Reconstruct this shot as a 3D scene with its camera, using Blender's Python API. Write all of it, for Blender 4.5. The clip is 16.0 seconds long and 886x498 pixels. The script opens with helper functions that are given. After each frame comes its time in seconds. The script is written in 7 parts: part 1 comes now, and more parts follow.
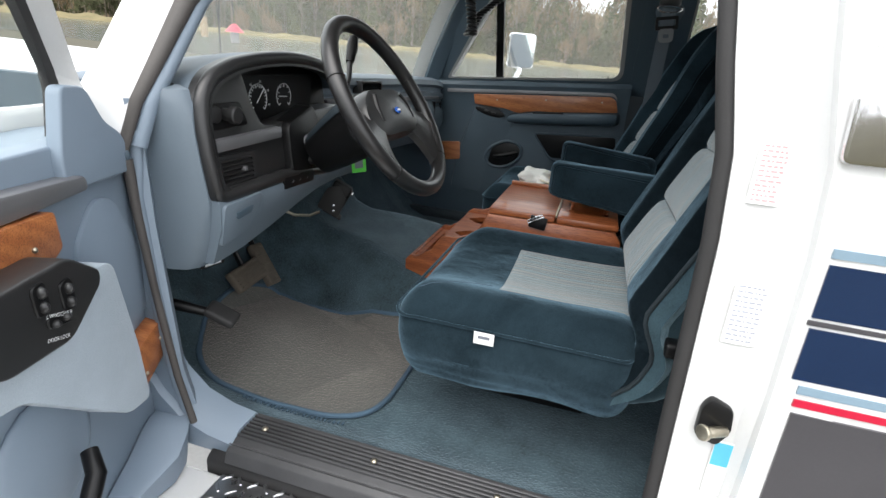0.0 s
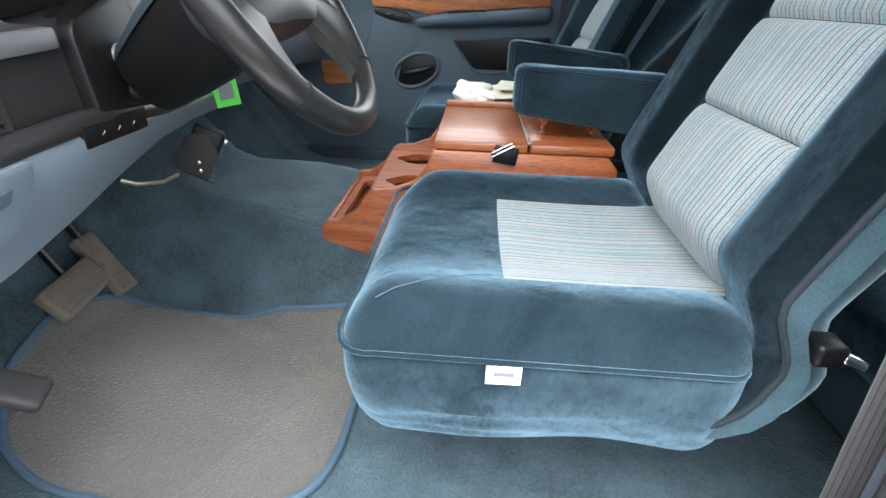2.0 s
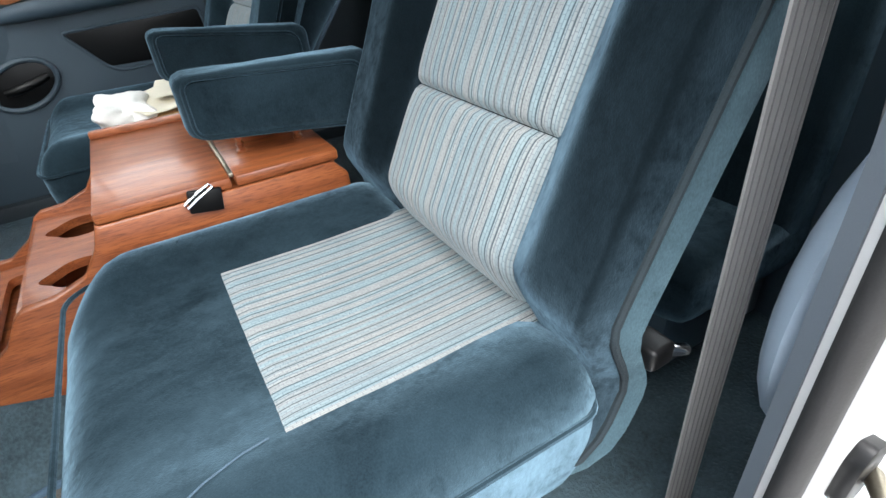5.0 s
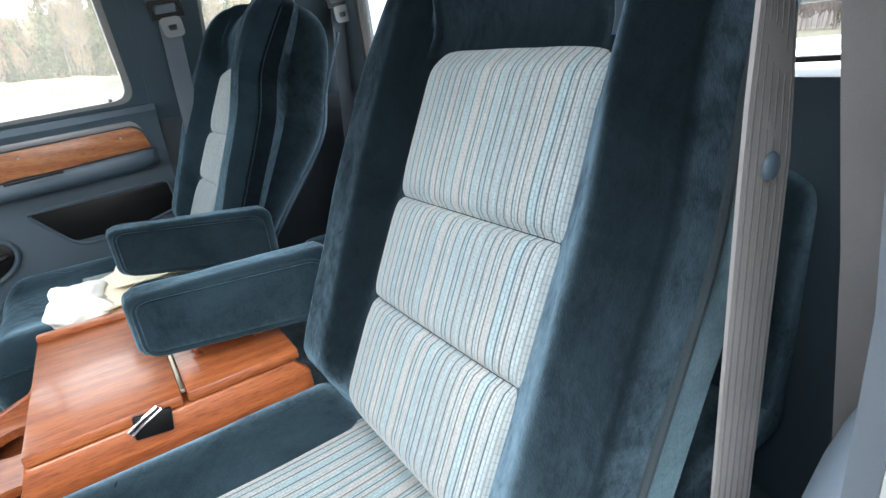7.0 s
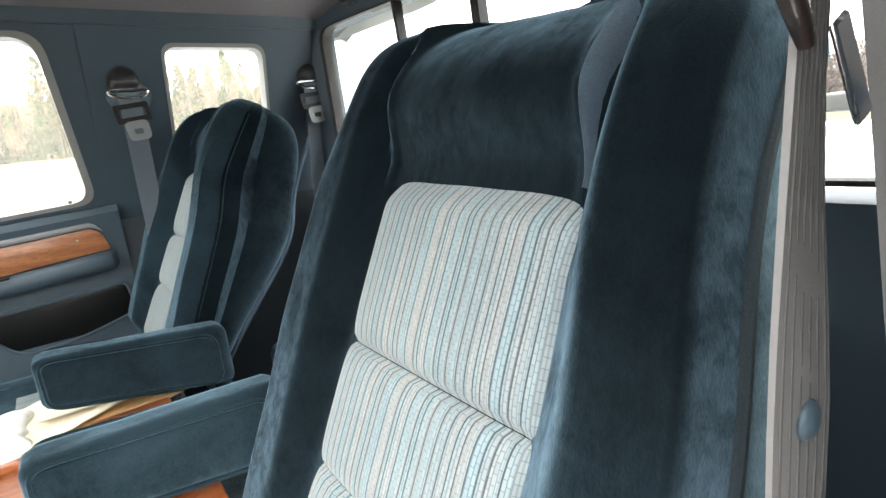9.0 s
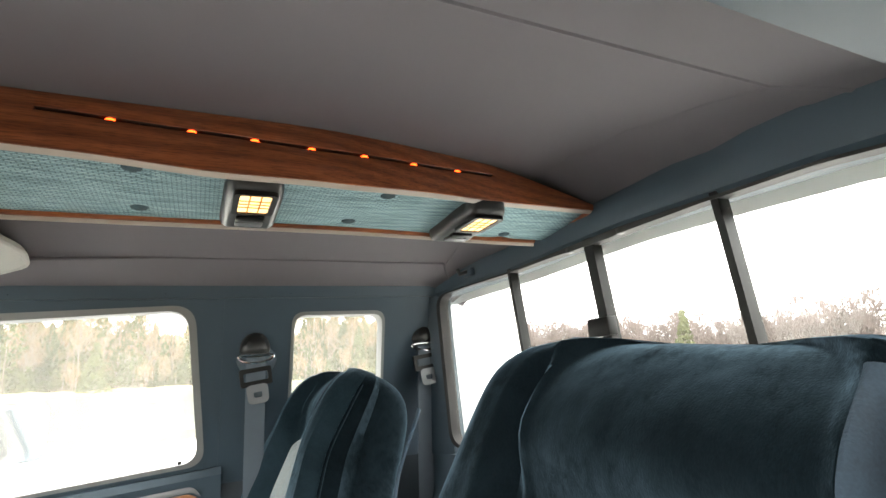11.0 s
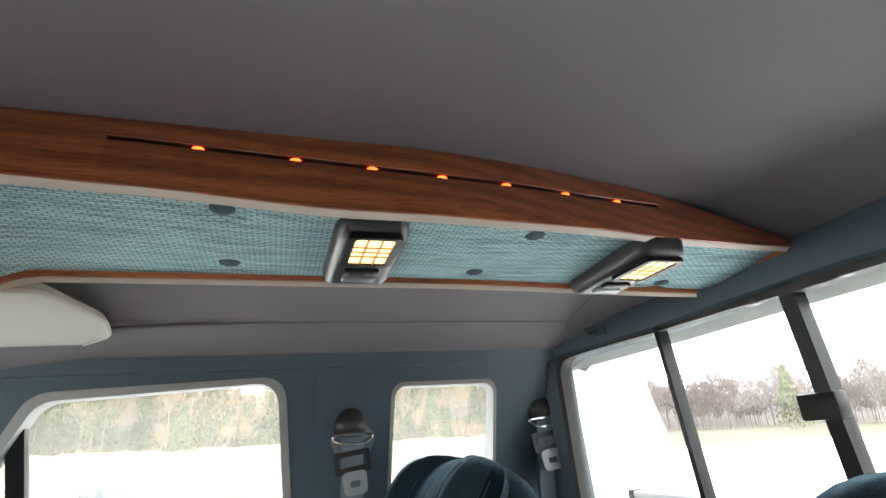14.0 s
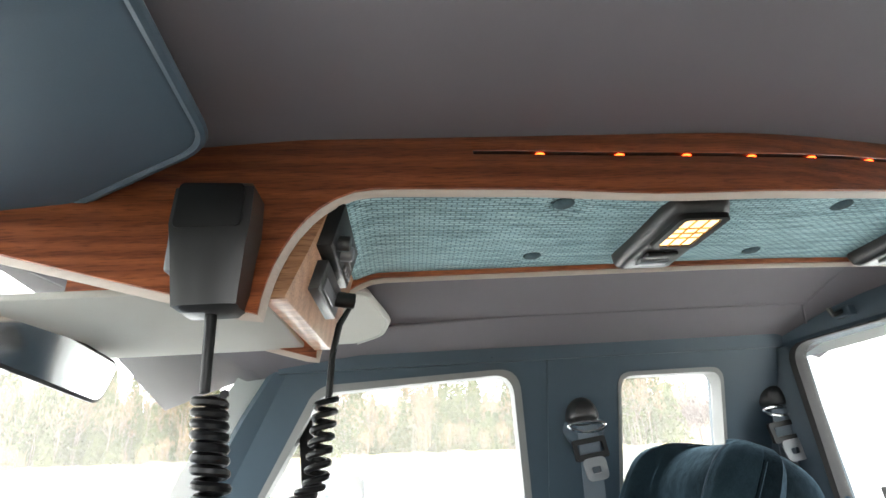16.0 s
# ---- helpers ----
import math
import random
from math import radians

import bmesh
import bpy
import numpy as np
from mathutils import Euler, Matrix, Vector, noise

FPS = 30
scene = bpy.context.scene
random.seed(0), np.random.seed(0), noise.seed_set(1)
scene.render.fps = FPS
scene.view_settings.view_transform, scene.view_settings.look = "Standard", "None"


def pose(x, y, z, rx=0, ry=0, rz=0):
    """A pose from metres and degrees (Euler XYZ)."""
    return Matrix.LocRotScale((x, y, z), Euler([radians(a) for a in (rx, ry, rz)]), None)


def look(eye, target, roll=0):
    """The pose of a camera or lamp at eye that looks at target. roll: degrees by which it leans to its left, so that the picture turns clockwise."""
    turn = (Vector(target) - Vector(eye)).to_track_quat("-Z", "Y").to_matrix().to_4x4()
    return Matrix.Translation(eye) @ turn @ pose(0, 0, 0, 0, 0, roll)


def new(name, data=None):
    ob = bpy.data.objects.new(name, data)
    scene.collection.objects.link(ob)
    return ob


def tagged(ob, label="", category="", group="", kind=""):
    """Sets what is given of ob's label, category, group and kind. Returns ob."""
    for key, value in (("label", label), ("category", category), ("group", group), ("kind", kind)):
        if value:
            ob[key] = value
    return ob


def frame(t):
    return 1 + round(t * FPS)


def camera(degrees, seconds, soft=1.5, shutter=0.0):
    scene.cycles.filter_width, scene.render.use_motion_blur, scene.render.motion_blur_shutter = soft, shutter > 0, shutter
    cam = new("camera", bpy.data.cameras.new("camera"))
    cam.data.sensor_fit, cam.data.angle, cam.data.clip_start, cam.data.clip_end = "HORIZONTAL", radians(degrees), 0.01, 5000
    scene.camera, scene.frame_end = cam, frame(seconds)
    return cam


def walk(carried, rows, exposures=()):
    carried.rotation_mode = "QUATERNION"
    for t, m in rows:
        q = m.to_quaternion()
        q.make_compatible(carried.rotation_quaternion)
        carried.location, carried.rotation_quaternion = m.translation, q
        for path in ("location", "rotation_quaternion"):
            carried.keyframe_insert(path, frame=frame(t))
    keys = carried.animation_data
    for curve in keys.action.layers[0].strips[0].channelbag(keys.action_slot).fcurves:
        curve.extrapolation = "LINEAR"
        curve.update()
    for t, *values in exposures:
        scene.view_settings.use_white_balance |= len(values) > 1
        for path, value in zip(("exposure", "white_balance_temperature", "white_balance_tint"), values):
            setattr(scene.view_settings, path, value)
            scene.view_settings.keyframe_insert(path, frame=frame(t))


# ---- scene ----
SKY, SUN = 0.145, 1.5
cam = camera(82.0, 16.0)
PATH = [
    (0, (-0.2, -1.647, 1.307), (-0.699, 0.173, 0.644), 4.8),
    (0.5, (-0.279, -1.52, 1.275), (-0.789, 0.283, 0.577), 5.2),
    (1, (-0.336, -1.419, 1.253), (-0.788, 0.385, 0.517), 5.2),
    (1.5, (-0.373, -1.35, 1.23), (-0.607, 0.476, 0.449), 4.0),
    (2, (-0.381, -1.249, 1.206), (-0.476, 0.539, 0.315), 1.9),
    (2.5, (-0.388, -1.133, 1.193), (-0.385, 0.585, 0.169), -0.8),
    (3, (-0.418, -1.089, 1.197), (-0.307, 0.556, 0.067), -2.8),
    (3.5, (-0.423, -1.05, 1.187), (-0.122, 0.54, 0.011), -3.2),
    (4, (-0.396, -1.037, 1.197), (0.134, 0.49, 0.021), -3.7),
    (6.5, (-0.296, -0.982, 1.336), (0.669, 0.573, 0.53), -6.3),
    (7, (-0.276, -0.972, 1.356), (0.733, 0.601, 0.645), -6.4),
    (7.5, (-0.26, -0.968, 1.379), (0.786, 0.615, 0.745), -6.6),
    (8, (-0.244, -0.942, 1.4), (0.832, 0.644, 0.826), -6.5),
    (8.5, (-0.193, -0.919, 1.394), (0.909, 0.664, 0.867), -6.5),
    (9, (-0.186, -0.91, 1.404), (0.936, 0.687, 0.967), -6.3),
    (9.5, (-0.18, -0.907, 1.431), (0.95, 0.73, 1.22), -6.2),
    (10, (-0.195, -0.905, 1.45), (0.878, 0.781, 1.521), -6.1),
    (12.5, (-0.077, -0.64, 1.55), (0.534, 1.123, 2.269), -3.8),
    (13, (-0.094, -0.612, 1.547), (0.52, 1.149, 2.269), -4.0),
    (13.5, (-0.136, -0.605, 1.554), (0.48, 1.157, 2.274), -4.2),
    (14, (-0.181, -0.598, 1.562), (0.416, 1.17, 2.281), -4.6),
    (14.5, (-0.248, -0.593, 1.568), (0.299, 1.19, 2.289), -4.6),
    (15, (-0.33, -0.605, 1.555), (0.114, 1.199, 2.297), -4.3),
    (15.5, (-0.412, -0.628, 1.551), (-0.083, 1.193, 2.309), -4.3),
    (16, (-0.441, -0.607, 1.531), (-0.28, 1.228, 2.309), -4.0),
]
EXPOSURES = [(0, 1.22, 6500, 10), (0.5, 1.58, 6450, 10), (1, 2.08, 6350, 10), (2, 2.38, 6250, 10), (4, 2.24, 6350, 10), (6.5, 2.5, 6350, 10), (8.5, 2.88, 6650, 10), (10, 2.9, 7300, 10), (12.5, 2.74, 6700, 10), (16, 3.02, 6600, 10)]
walk(cam, [(t, look(eye, target, roll)) for t, eye, target, roll in PATH], EXPOSURES)
# ---- world, sun, exposure ----
world = bpy.data.worlds.new("overcast")
scene.world = world
world.use_nodes = True
wn = world.node_tree.nodes
wl = world.node_tree.links
sky = wn.new("ShaderNodeTexSky")
sky.sky_type = "NISHITA"
sky.sun_disc = False
sky.sun_elevation = radians(70)
sky.sun_rotation = radians(190)
sky.air_density = 1.0
sky.dust_density = 4.0
mixw = wn.new("ShaderNodeMix")
mixw.data_type = "RGBA"
mixw.inputs[0].default_value = 0.85
mixw.inputs[7].default_value = (8.8, 9.0, 9.3, 1)
wl.new(sky.outputs[0], mixw.inputs[6])
wl.new(mixw.outputs[2], wn["Background"].inputs[0])
wn["Background"].inputs[1].default_value = SKY

sun = new("sun", bpy.data.lights.new("sun", "SUN"))
sun.data.energy = SUN
sun.data.angle = radians(60)
sun.data.color = (1.0, 0.98, 0.95)
sun.matrix_world = look((0, 0, 0), (0.10, 0.52, -0.85))

# ---- materials ----


class Nodes:
    def __init__(self, name):
        self.m = bpy.data.materials.new(name)
        self.m.use_nodes = True
        self.t = self.m.node_tree
        self.p = self.t.nodes["Principled BSDF"]

    def n(self, kind, **k):
        node = self.t.nodes.new("ShaderNode" + kind)
        for a, v in k.items():
            node.inputs[a].default_value = v
        return node

    def l(self, a, b):
        self.t.links.new(a, b)


def ramp(N, fac, stops):
    r = N.n("ValToRGB")
    els = r.color_ramp.elements
    while len(els) < len(stops):
        els.new(0.5)
    for e, (p, c) in zip(els, stops):
        e.position = p
        e.color = (*c, 1)
    N.l(fac, r.inputs[0])
    return r.outputs[0]


def scaled(N, coord, s):
    m = N.n("Mapping")
    m.inputs["Scale"].default_value = s
    N.l(coord, m.inputs[0])
    return m.outputs[0]


def mat(name, base, rough=0.5, metal=0.0, var=0.2, scale=6.0, grain=250.0, bump=0.1, sheen=0.0, coat=0.0, spec=0.5, stretch=(1, 1, 1), depth=0.002):
    """Plain surface with stains at one scale and grain and relief at another."""
    N = Nodes(name)
    co = scaled(N, N.n("TexCoord").outputs["Object"], stretch)
    big = N.n("TexNoise", Scale=scale, Detail=5.0, Roughness=0.6)
    fine = N.n("TexNoise", Scale=grain, Detail=3.0)
    N.l(co, big.inputs["Vector"])
    N.l(co, fine.inputs["Vector"])
    mixn = N.n("Mix")
    mixn.inputs[0].default_value = 0.35
    N.l(big.outputs[0], mixn.inputs[2])
    N.l(fine.outputs[0], mixn.inputs[3])
    dark = tuple(c * (1 - var) for c in base)
    light = tuple(min(1, c * (1 + var)) for c in base)
    N.l(ramp(N, mixn.outputs[0], [(0.3, dark), (0.7, light)]), N.p.inputs["Base Color"])
    rr = N.n("MapRange")
    rr.inputs[3].default_value = max(0.02, rough - 0.1)
    rr.inputs[4].default_value = min(1, rough + 0.1)
    N.l(big.outputs[0], rr.inputs[0])
    N.l(rr.outputs[0], N.p.inputs["Roughness"])
    N.p.inputs["Metallic"].default_value = metal
    N.p.inputs["Specular IOR Level"].default_value = spec
    if sheen:
        N.p.inputs["Sheen Weight"].default_value = sheen
        N.p.inputs["Sheen Roughness"].default_value = 0.4
        N.p.inputs["Sheen Tint"].default_value = (min(1, base[0] * 6), min(1, base[1] * 5), min(1, base[2] * 5), 1)
    if coat:
        N.p.inputs["Coat Weight"].default_value = coat
        N.p.inputs["Coat Roughness"].default_value = 0.08
    if bump:
        b = N.n("Bump", Strength=bump, Distance=depth)
        N.l(fine.outputs[0], b.inputs["Height"])
        N.l(b.outputs[0], N.p.inputs["Normal"])
    return N.m


def velvet(name, base, pile, nap_to=(0.22, 0.0, -0.34)):
    """Brushed pile: dark when seen along the fibres, pale where it is seen or lit across them."""
    N = Nodes(name)
    co = N.n("TexCoord").outputs["Object"]
    nap = N.n("TexNoise", Scale=4.5, Detail=6.0, Roughness=0.6, Distortion=0.8)
    fib = N.n("TexNoise", Scale=620.0, Detail=2.0)
    N.l(co, nap.inputs["Vector"])
    N.l(scaled(N, co, (1, 1, 0.55)), fib.inputs["Vector"])
    # strokes where a hand has brushed the pile
    stroke = N.n("TexNoise", Scale=1.0, Detail=5.0, Roughness=0.62, Distortion=1.2)
    N.l(scaled(N, co, (22, 42, 26)), stroke.inputs["Vector"])
    a = N.n("Mix")
    a.inputs[0].default_value = 0.3
    N.l(nap.outputs[0], a.inputs[2])
    N.l(fib.outputs[0], a.inputs[3])
    N.l(ramp(N, a.outputs[0], [(0.33, tuple(c * 0.55 for c in base)), (0.68, tuple(c * 1.7 for c in base))]), N.p.inputs["Base Color"])
    N.p.inputs["Roughness"].default_value = 0.95
    N.p.inputs["Specular IOR Level"].default_value = 0.02
    b = N.n("Bump", Strength=0.16, Distance=0.0012)
    N.l(fib.outputs[0], b.inputs["Height"])
    N.l(b.outputs[0], N.p.inputs["Normal"])
    rub = N.n("TexNoise", Scale=13.0, Detail=2.0, Roughness=0.5)
    N.l(co, rub.inputs["Vector"])
    ruffle = N.n("Bump", Strength=0.4, Distance=0.010)
    N.l(rub.outputs[0], ruffle.inputs["Height"])
    N.l(b.outputs[0], ruffle.inputs["Normal"])
    c = N.n("Mix")
    c.inputs[0].default_value = 0.45
    N.l(nap.outputs[0], c.inputs[2])
    N.l(stroke.outputs[0], c.inputs[3])
    speck = N.n("TexNoise", Scale=170.0, Detail=3.0, Roughness=0.7)
    N.l(scaled(N, co, (1, 1, 0.5)), speck.inputs["Vector"])
    c2 = N.n("Mix")
    c2.inputs[0].default_value = 0.24
    N.l(c.outputs[0], c2.inputs[2])
    N.l(speck.outputs[0], c2.inputs[3])
    tone = ramp(N, c2.outputs[0], [(0.40, tuple(v * 0.45 for v in pile)), (0.5, pile), (0.60, tuple(min(1, v * 1.35) for v in pile))])
    # the way the pile leans
    lean = N.n("VectorMath")
    lean.operation = "ADD"
    lean.inputs[1].default_value = nap_to
    unit = N.n("VectorMath")
    unit.operation = "NORMALIZE"
    N.l(ruffle.outputs[0], lean.inputs[0])
    N.l(lean.outputs[0], unit.inputs[0])
    sh = N.n("BsdfSheen", Roughness=0.45)
    N.l(tone, sh.inputs["Color"])
    N.l(unit.outputs[0], sh.inputs["Normal"])
    add = N.n("AddShader")
    N.l(N.p.outputs[0], add.inputs[0])
    N.l(sh.outputs[0], add.inputs[1])
    N.l(add.outputs[0], N.t.nodes["Material Output"].inputs[0])
    return N.m


def striped(name, across="Y", along=(0, 0, 1), light=0.9, blue=0.5):
    """Woven upholstery: pale knit with thin dark lines and faint blue bands along the seat."""
    N = Nodes(name)
    co = N.n("TexCoord").outputs["Object"]
    sep = N.n("SeparateXYZ")
    N.l(co, sep.inputs[0])
    y = sep.outputs[across]

    def lines(scale, stops):
        v = N.n("TexVoronoi", Scale=scale)
        v.voronoi_dimensions = "1D"
        v.feature = "DISTANCE_TO_EDGE"
        N.l(y, v.inputs["W"])
        return ramp(N, v.outputs["Distance"], stops)

    def times(a, b, k=1.0):
        m = N.n("Mix")
        m.data_type = "RGBA"
        m.blend_type = "MULTIPLY"
        m.inputs[0].default_value = k
        N.l(a, m.inputs[6])
        N.l(b, m.inputs[7])
        return m.outputs[2]

    w = N.n("TexNoise", Scale=70.0, Detail=1.5)
    w.noise_dimensions = "1D"
    N.l(y, w.inputs["W"])
    cream, haze = (0.435, 0.440, 0.425), (0.46 - 0.27 * blue, 0.48 - 0.10 * blue, 0.48 - 0.05 * blue)
    band = ramp(N, w.outputs[0], [(0.43, haze), (0.51, (0.37, 0.41, 0.415)), (0.60, cream)])
    dark = lines(95.0, [(0.05, (0.20, 0.25, 0.28)), (0.10, (1, 1, 1))])
    soft = lines(210.0, [(0.05, (0.62, 0.69, 0.72)), (0.12, (1, 1, 1))])
    col = times(times(band, dark), soft, 0.8)
    # knots of the weave
    br = N.n("TexBrick")
    br.inputs["Color1"].default_value = (1, 1, 1, 1)
    br.inputs["Color2"].default_value = (0.84, 0.84, 0.84, 1)
    br.inputs["Mortar"].default_value = (0.52, 0.54, 0.55, 1)
    br.inputs["Scale"].default_value = 1.0
    br.inputs["Mortar Size"].default_value = 0.10
    br.inputs["Brick Width"].default_value = 2.0
    br.inputs["Row Height"].default_value = 1.0
    cmb = N.n("CombineXYZ")
    dot = N.n("VectorMath")
    dot.operation = "DOT_PRODUCT"
    dot.inputs[1].default_value = along
    N.l(co, dot.inputs[0])
    for k, (src, f) in enumerate(((dot.outputs["Value"], 250.0), (y, 245.0))):
        m = N.n("Math")
        m.operation = "MULTIPLY"
        m.inputs[1].default_value = f
        N.l(src, m.inputs[0])
        N.l(m.outputs[0], cmb.inputs[k])
    N.l(cmb.outputs[0], br.inputs["Vector"])
    worn = N.n("TexNoise", Scale=9.0, Detail=3.0)
    N.l(co, worn.inputs["Vector"])
    col = times(col, br.outputs[0], 0.85)
    col = times(col, ramp(N, worn.outputs[0], [(0.35, (0.86, 0.9, 0.93)), (0.65, (1, 1, 1))]))
    hs = N.n("HueSaturation", Value=light)
    N.l(col, hs.inputs["Color"])
    N.l(hs.outputs[0], N.p.inputs["Base Color"])
    N.p.inputs["Roughness"].default_value = 0.9
    N.p.inputs["Specular IOR Level"].default_value = 0.2
    N.p.inputs["Sheen Weight"].default_value = 0.25
    b = N.n("Bump", Strength=0.7, Distance=0.0015)
    N.l(br.outputs[0], b.inputs["Height"])
    N.l(b.outputs[0], N.p.inputs["Normal"])
    return N.m


def wood(name, light, dark, rough=0.3, coat=0.5, run=(1.2, 16, 16)):
    N = Nodes(name)
    co = scaled(N, N.n("TexCoord").outputs["Object"], run)
    ring = N.n("TexWave", Scale=1.1, Distortion=9.0, Detail=3.0)
    ring.bands_direction = "DIAGONAL"
    ring.inputs["Detail Scale"].default_value = 0.7
    N.l(co, ring.inputs["Vector"])
    pore = N.n("TexNoise", Scale=14.0, Detail=6.0, Roughness=0.7)
    N.l(co, pore.inputs["Vector"])
    mixn = N.n("Mix")
    mixn.inputs[0].default_value = 0.76
    N.l(ring.outputs["Fac"], mixn.inputs[2])
    N.l(pore.outputs[0], mixn.inputs[3])
    N.l(ramp(N, mixn.outputs[0], [(0.28, dark), (0.5, tuple((a + b) / 2 for a, b in zip(light, dark))), (0.72, light)]), N.p.inputs["Base Color"])
    N.p.inputs["Roughness"].default_value = rough
    N.p.inputs["Coat Weight"].default_value = coat
    N.p.inputs["Coat Roughness"].default_value = 0.12
    # open pores: short dark streaks along the grain
    st = N.n("TexNoise", Scale=1.0, Detail=3.0, Roughness=0.6)
    N.l(scaled(N, N.n("TexCoord").outputs["Object"], (run[0] * 34, run[1] * 30, run[2] * 30)), st.inputs["Vector"])
    streak = ramp(N, st.outputs[0], [(0.36, (0.45, 0.38, 0.36)), (0.50, (1, 1, 1))])
    mul = N.n("Mix")
    mul.data_type = "RGBA"
    mul.blend_type = "MULTIPLY"
    mul.inputs[0].default_value = 0.75
    N.l(N.p.inputs["Base Color"].links[0].from_socket, mul.inputs[6])
    N.l(streak, mul.inputs[7])
    N.l(mul.outputs[2], N.p.inputs["Base Color"])
    b = N.n("Bump", Strength=0.25, Distance=0.001)
    N.l(st.outputs[0], b.inputs["Height"])
    N.l(b.outputs[0], N.p.inputs["Normal"])
    return N.m


def knit(name, base, light):
    """Coarse woven cloth: rows of knots with uneven yarn colour."""
    N = Nodes(name)
    co = N.n("TexCoord").outputs["Object"]
    br = N.n("TexBrick")
    br.inputs["Color1"].default_value = (*light, 1)
    br.inputs["Color2"].default_value = (*base, 1)
    br.inputs["Mortar"].default_value = tuple(c * 0.5 for c in base) + (1,)
    br.inputs["Scale"].default_value = 1.0
    br.inputs["Mortar Size"].default_value = 0.16
    br.inputs["Brick Width"].default_value = 1.9
    br.inputs["Row Height"].default_value = 1.0
    N.l(scaled(N, co, (150, 210, 1)), br.inputs["Vector"])
    yarn = N.n("TexNoise", Scale=1.0, Detail=4.0, Roughness=0.7)
    N.l(scaled(N, co, (9, 160, 160)), yarn.inputs["Vector"])
    tone = ramp(N, yarn.outputs[0], [(0.32, (0.28, 0.33, 0.35)), (0.56, (0.95, 0.97, 0.97)), (0.72, (1.0, 0.97, 0.9))])
    mul = N.n("Mix")
    mul.data_type = "RGBA"
    mul.blend_type = "MULTIPLY"
    mul.inputs[0].default_value = 0.85
    N.l(br.outputs[0], mul.inputs[6])
    N.l(tone, mul.inputs[7])
    N.l(mul.outputs[2], N.p.inputs["Base Color"])
    N.p.inputs["Roughness"].default_value = 0.95
    N.p.inputs["Specular IOR Level"].default_value = 0.15
    b = N.n("Bump", Strength=0.7, Distance=0.002)
    N.l(br.outputs[0], b.inputs["Height"])
    N.l(b.outputs[0], N.p.inputs["Normal"])
    return N.m


def glass(name, tint=(1, 1, 1), rough=0.0, veil=0.045):
    N = Nodes(name)
    tr = N.n("BsdfTransparent")
    tr.inputs[0].default_value = (*tint, 1)
    gl = N.n("BsdfGlossy", Roughness=rough)
    fr = N.n("LayerWeight", Blend=0.5)
    pw = N.n("Math")
    pw.operation = "POWER"
    pw.inputs[1].default_value = 5.0
    sc = N.n("MapRange")
    sc.inputs[3].default_value = 0.02
    sc.inputs[4].default_value = 0.22
    mx = N.n("MixShader")
    N.l(fr.outputs["Facing"], pw.inputs[0])
    N.l(pw.outputs[0], sc.inputs[0])
    N.l(sc.outputs[0], mx.inputs[0])
    N.l(tr.outputs[0], mx.inputs[1])
    N.l(gl.outputs[0], mx.inputs[2])
    # a pale veil over the pane, standing in for overexposed haze
    du = N.n("BsdfTranslucent")
    du.inputs[0].default_value = (0.9, 0.88, 0.82, 1)
    m2 = N.n("MixShader")
    m2.inputs[0].default_value = veil
    N.l(mx.outputs[0], m2.inputs[1])
    N.l(du.outputs[0], m2.inputs[2])
    N.l(m2.outputs[0], N.t.nodes["Material Output"].inputs[0])
    return N.m


def glow(name, colour, strength):
    N = Nodes(name)
    N.p.inputs["Base Color"].default_value = (*colour, 1)
    N.p.inputs["Emission Color"].default_value = (*colour, 1)
    N.p.inputs["Emission Strength"].default_value = strength
    return N.m


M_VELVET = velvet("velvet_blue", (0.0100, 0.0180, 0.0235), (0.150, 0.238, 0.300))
# the same velvet with shade, then light, put into its colour
M_VELVET_SHADED = velvet("velvet_blue_shaded", (0.0032, 0.0056, 0.0072), (0.120, 0.190, 0.243))
M_VELVET_LIT = velvet("velvet_blue_lit", (0.036, 0.062, 0.075), (0.42, 0.60, 0.69), (0.1, 0.0, 0.15))
M_GUSSET_LIT = mat("gusset_blue_lit", (0.026, 0.044, 0.062), 0.95, var=0.3, scale=40, grain=500, bump=0.3, sheen=0.5)
M_SKYPLUSH = mat("plush_pale_blue", (0.34, 0.40, 0.45), 0.95, var=0.12, scale=9, grain=500, bump=0.4, sheen=0.2)
M_STRIPE_BACK = striped("stripe_back", "Y", (0.433, 0, 0.902), 0.70, 0.42)
M_STRIPE_CUSH = striped("stripe_cushion", "Y", (1, 0, 0), 0.66, 0.5)
M_WEAVE = knit("console_weave", (0.42, 0.62, 0.66), (0.52, 0.72, 0.75))
M_BUTTON_SHADED = mat("button_teal_shaded", (0.055, 0.095, 0.108), 0.95, var=0.4, scale=60, grain=500, bump=0.3)
M_CARPET = mat("carpet_blue", (0.047, 0.072, 0.084), 1.0, var=0.6, scale=9, grain=190, bump=0.9, sheen=1.0, spec=0.1, depth=0.004)
M_MAT = mat("floor_mat_grey", (0.098, 0.100, 0.092), 1.0, var=0.3, scale=3.5, grain=210, bump=0.9, sheen=1.0, spec=0.1, depth=0.004)
M_BIND = mat("mat_binding", (0.05, 0.09, 0.13), 0.9, var=0.2, grain=600, bump=0.5)
# blue plastic, the paler copy for parts lit through the open door
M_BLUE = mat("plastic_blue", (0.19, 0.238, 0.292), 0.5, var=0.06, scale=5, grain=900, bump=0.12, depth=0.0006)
# the same plastic darkened for the dimmer inside of the cab
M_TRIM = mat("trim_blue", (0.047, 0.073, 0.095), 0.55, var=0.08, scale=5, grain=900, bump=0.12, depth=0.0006)
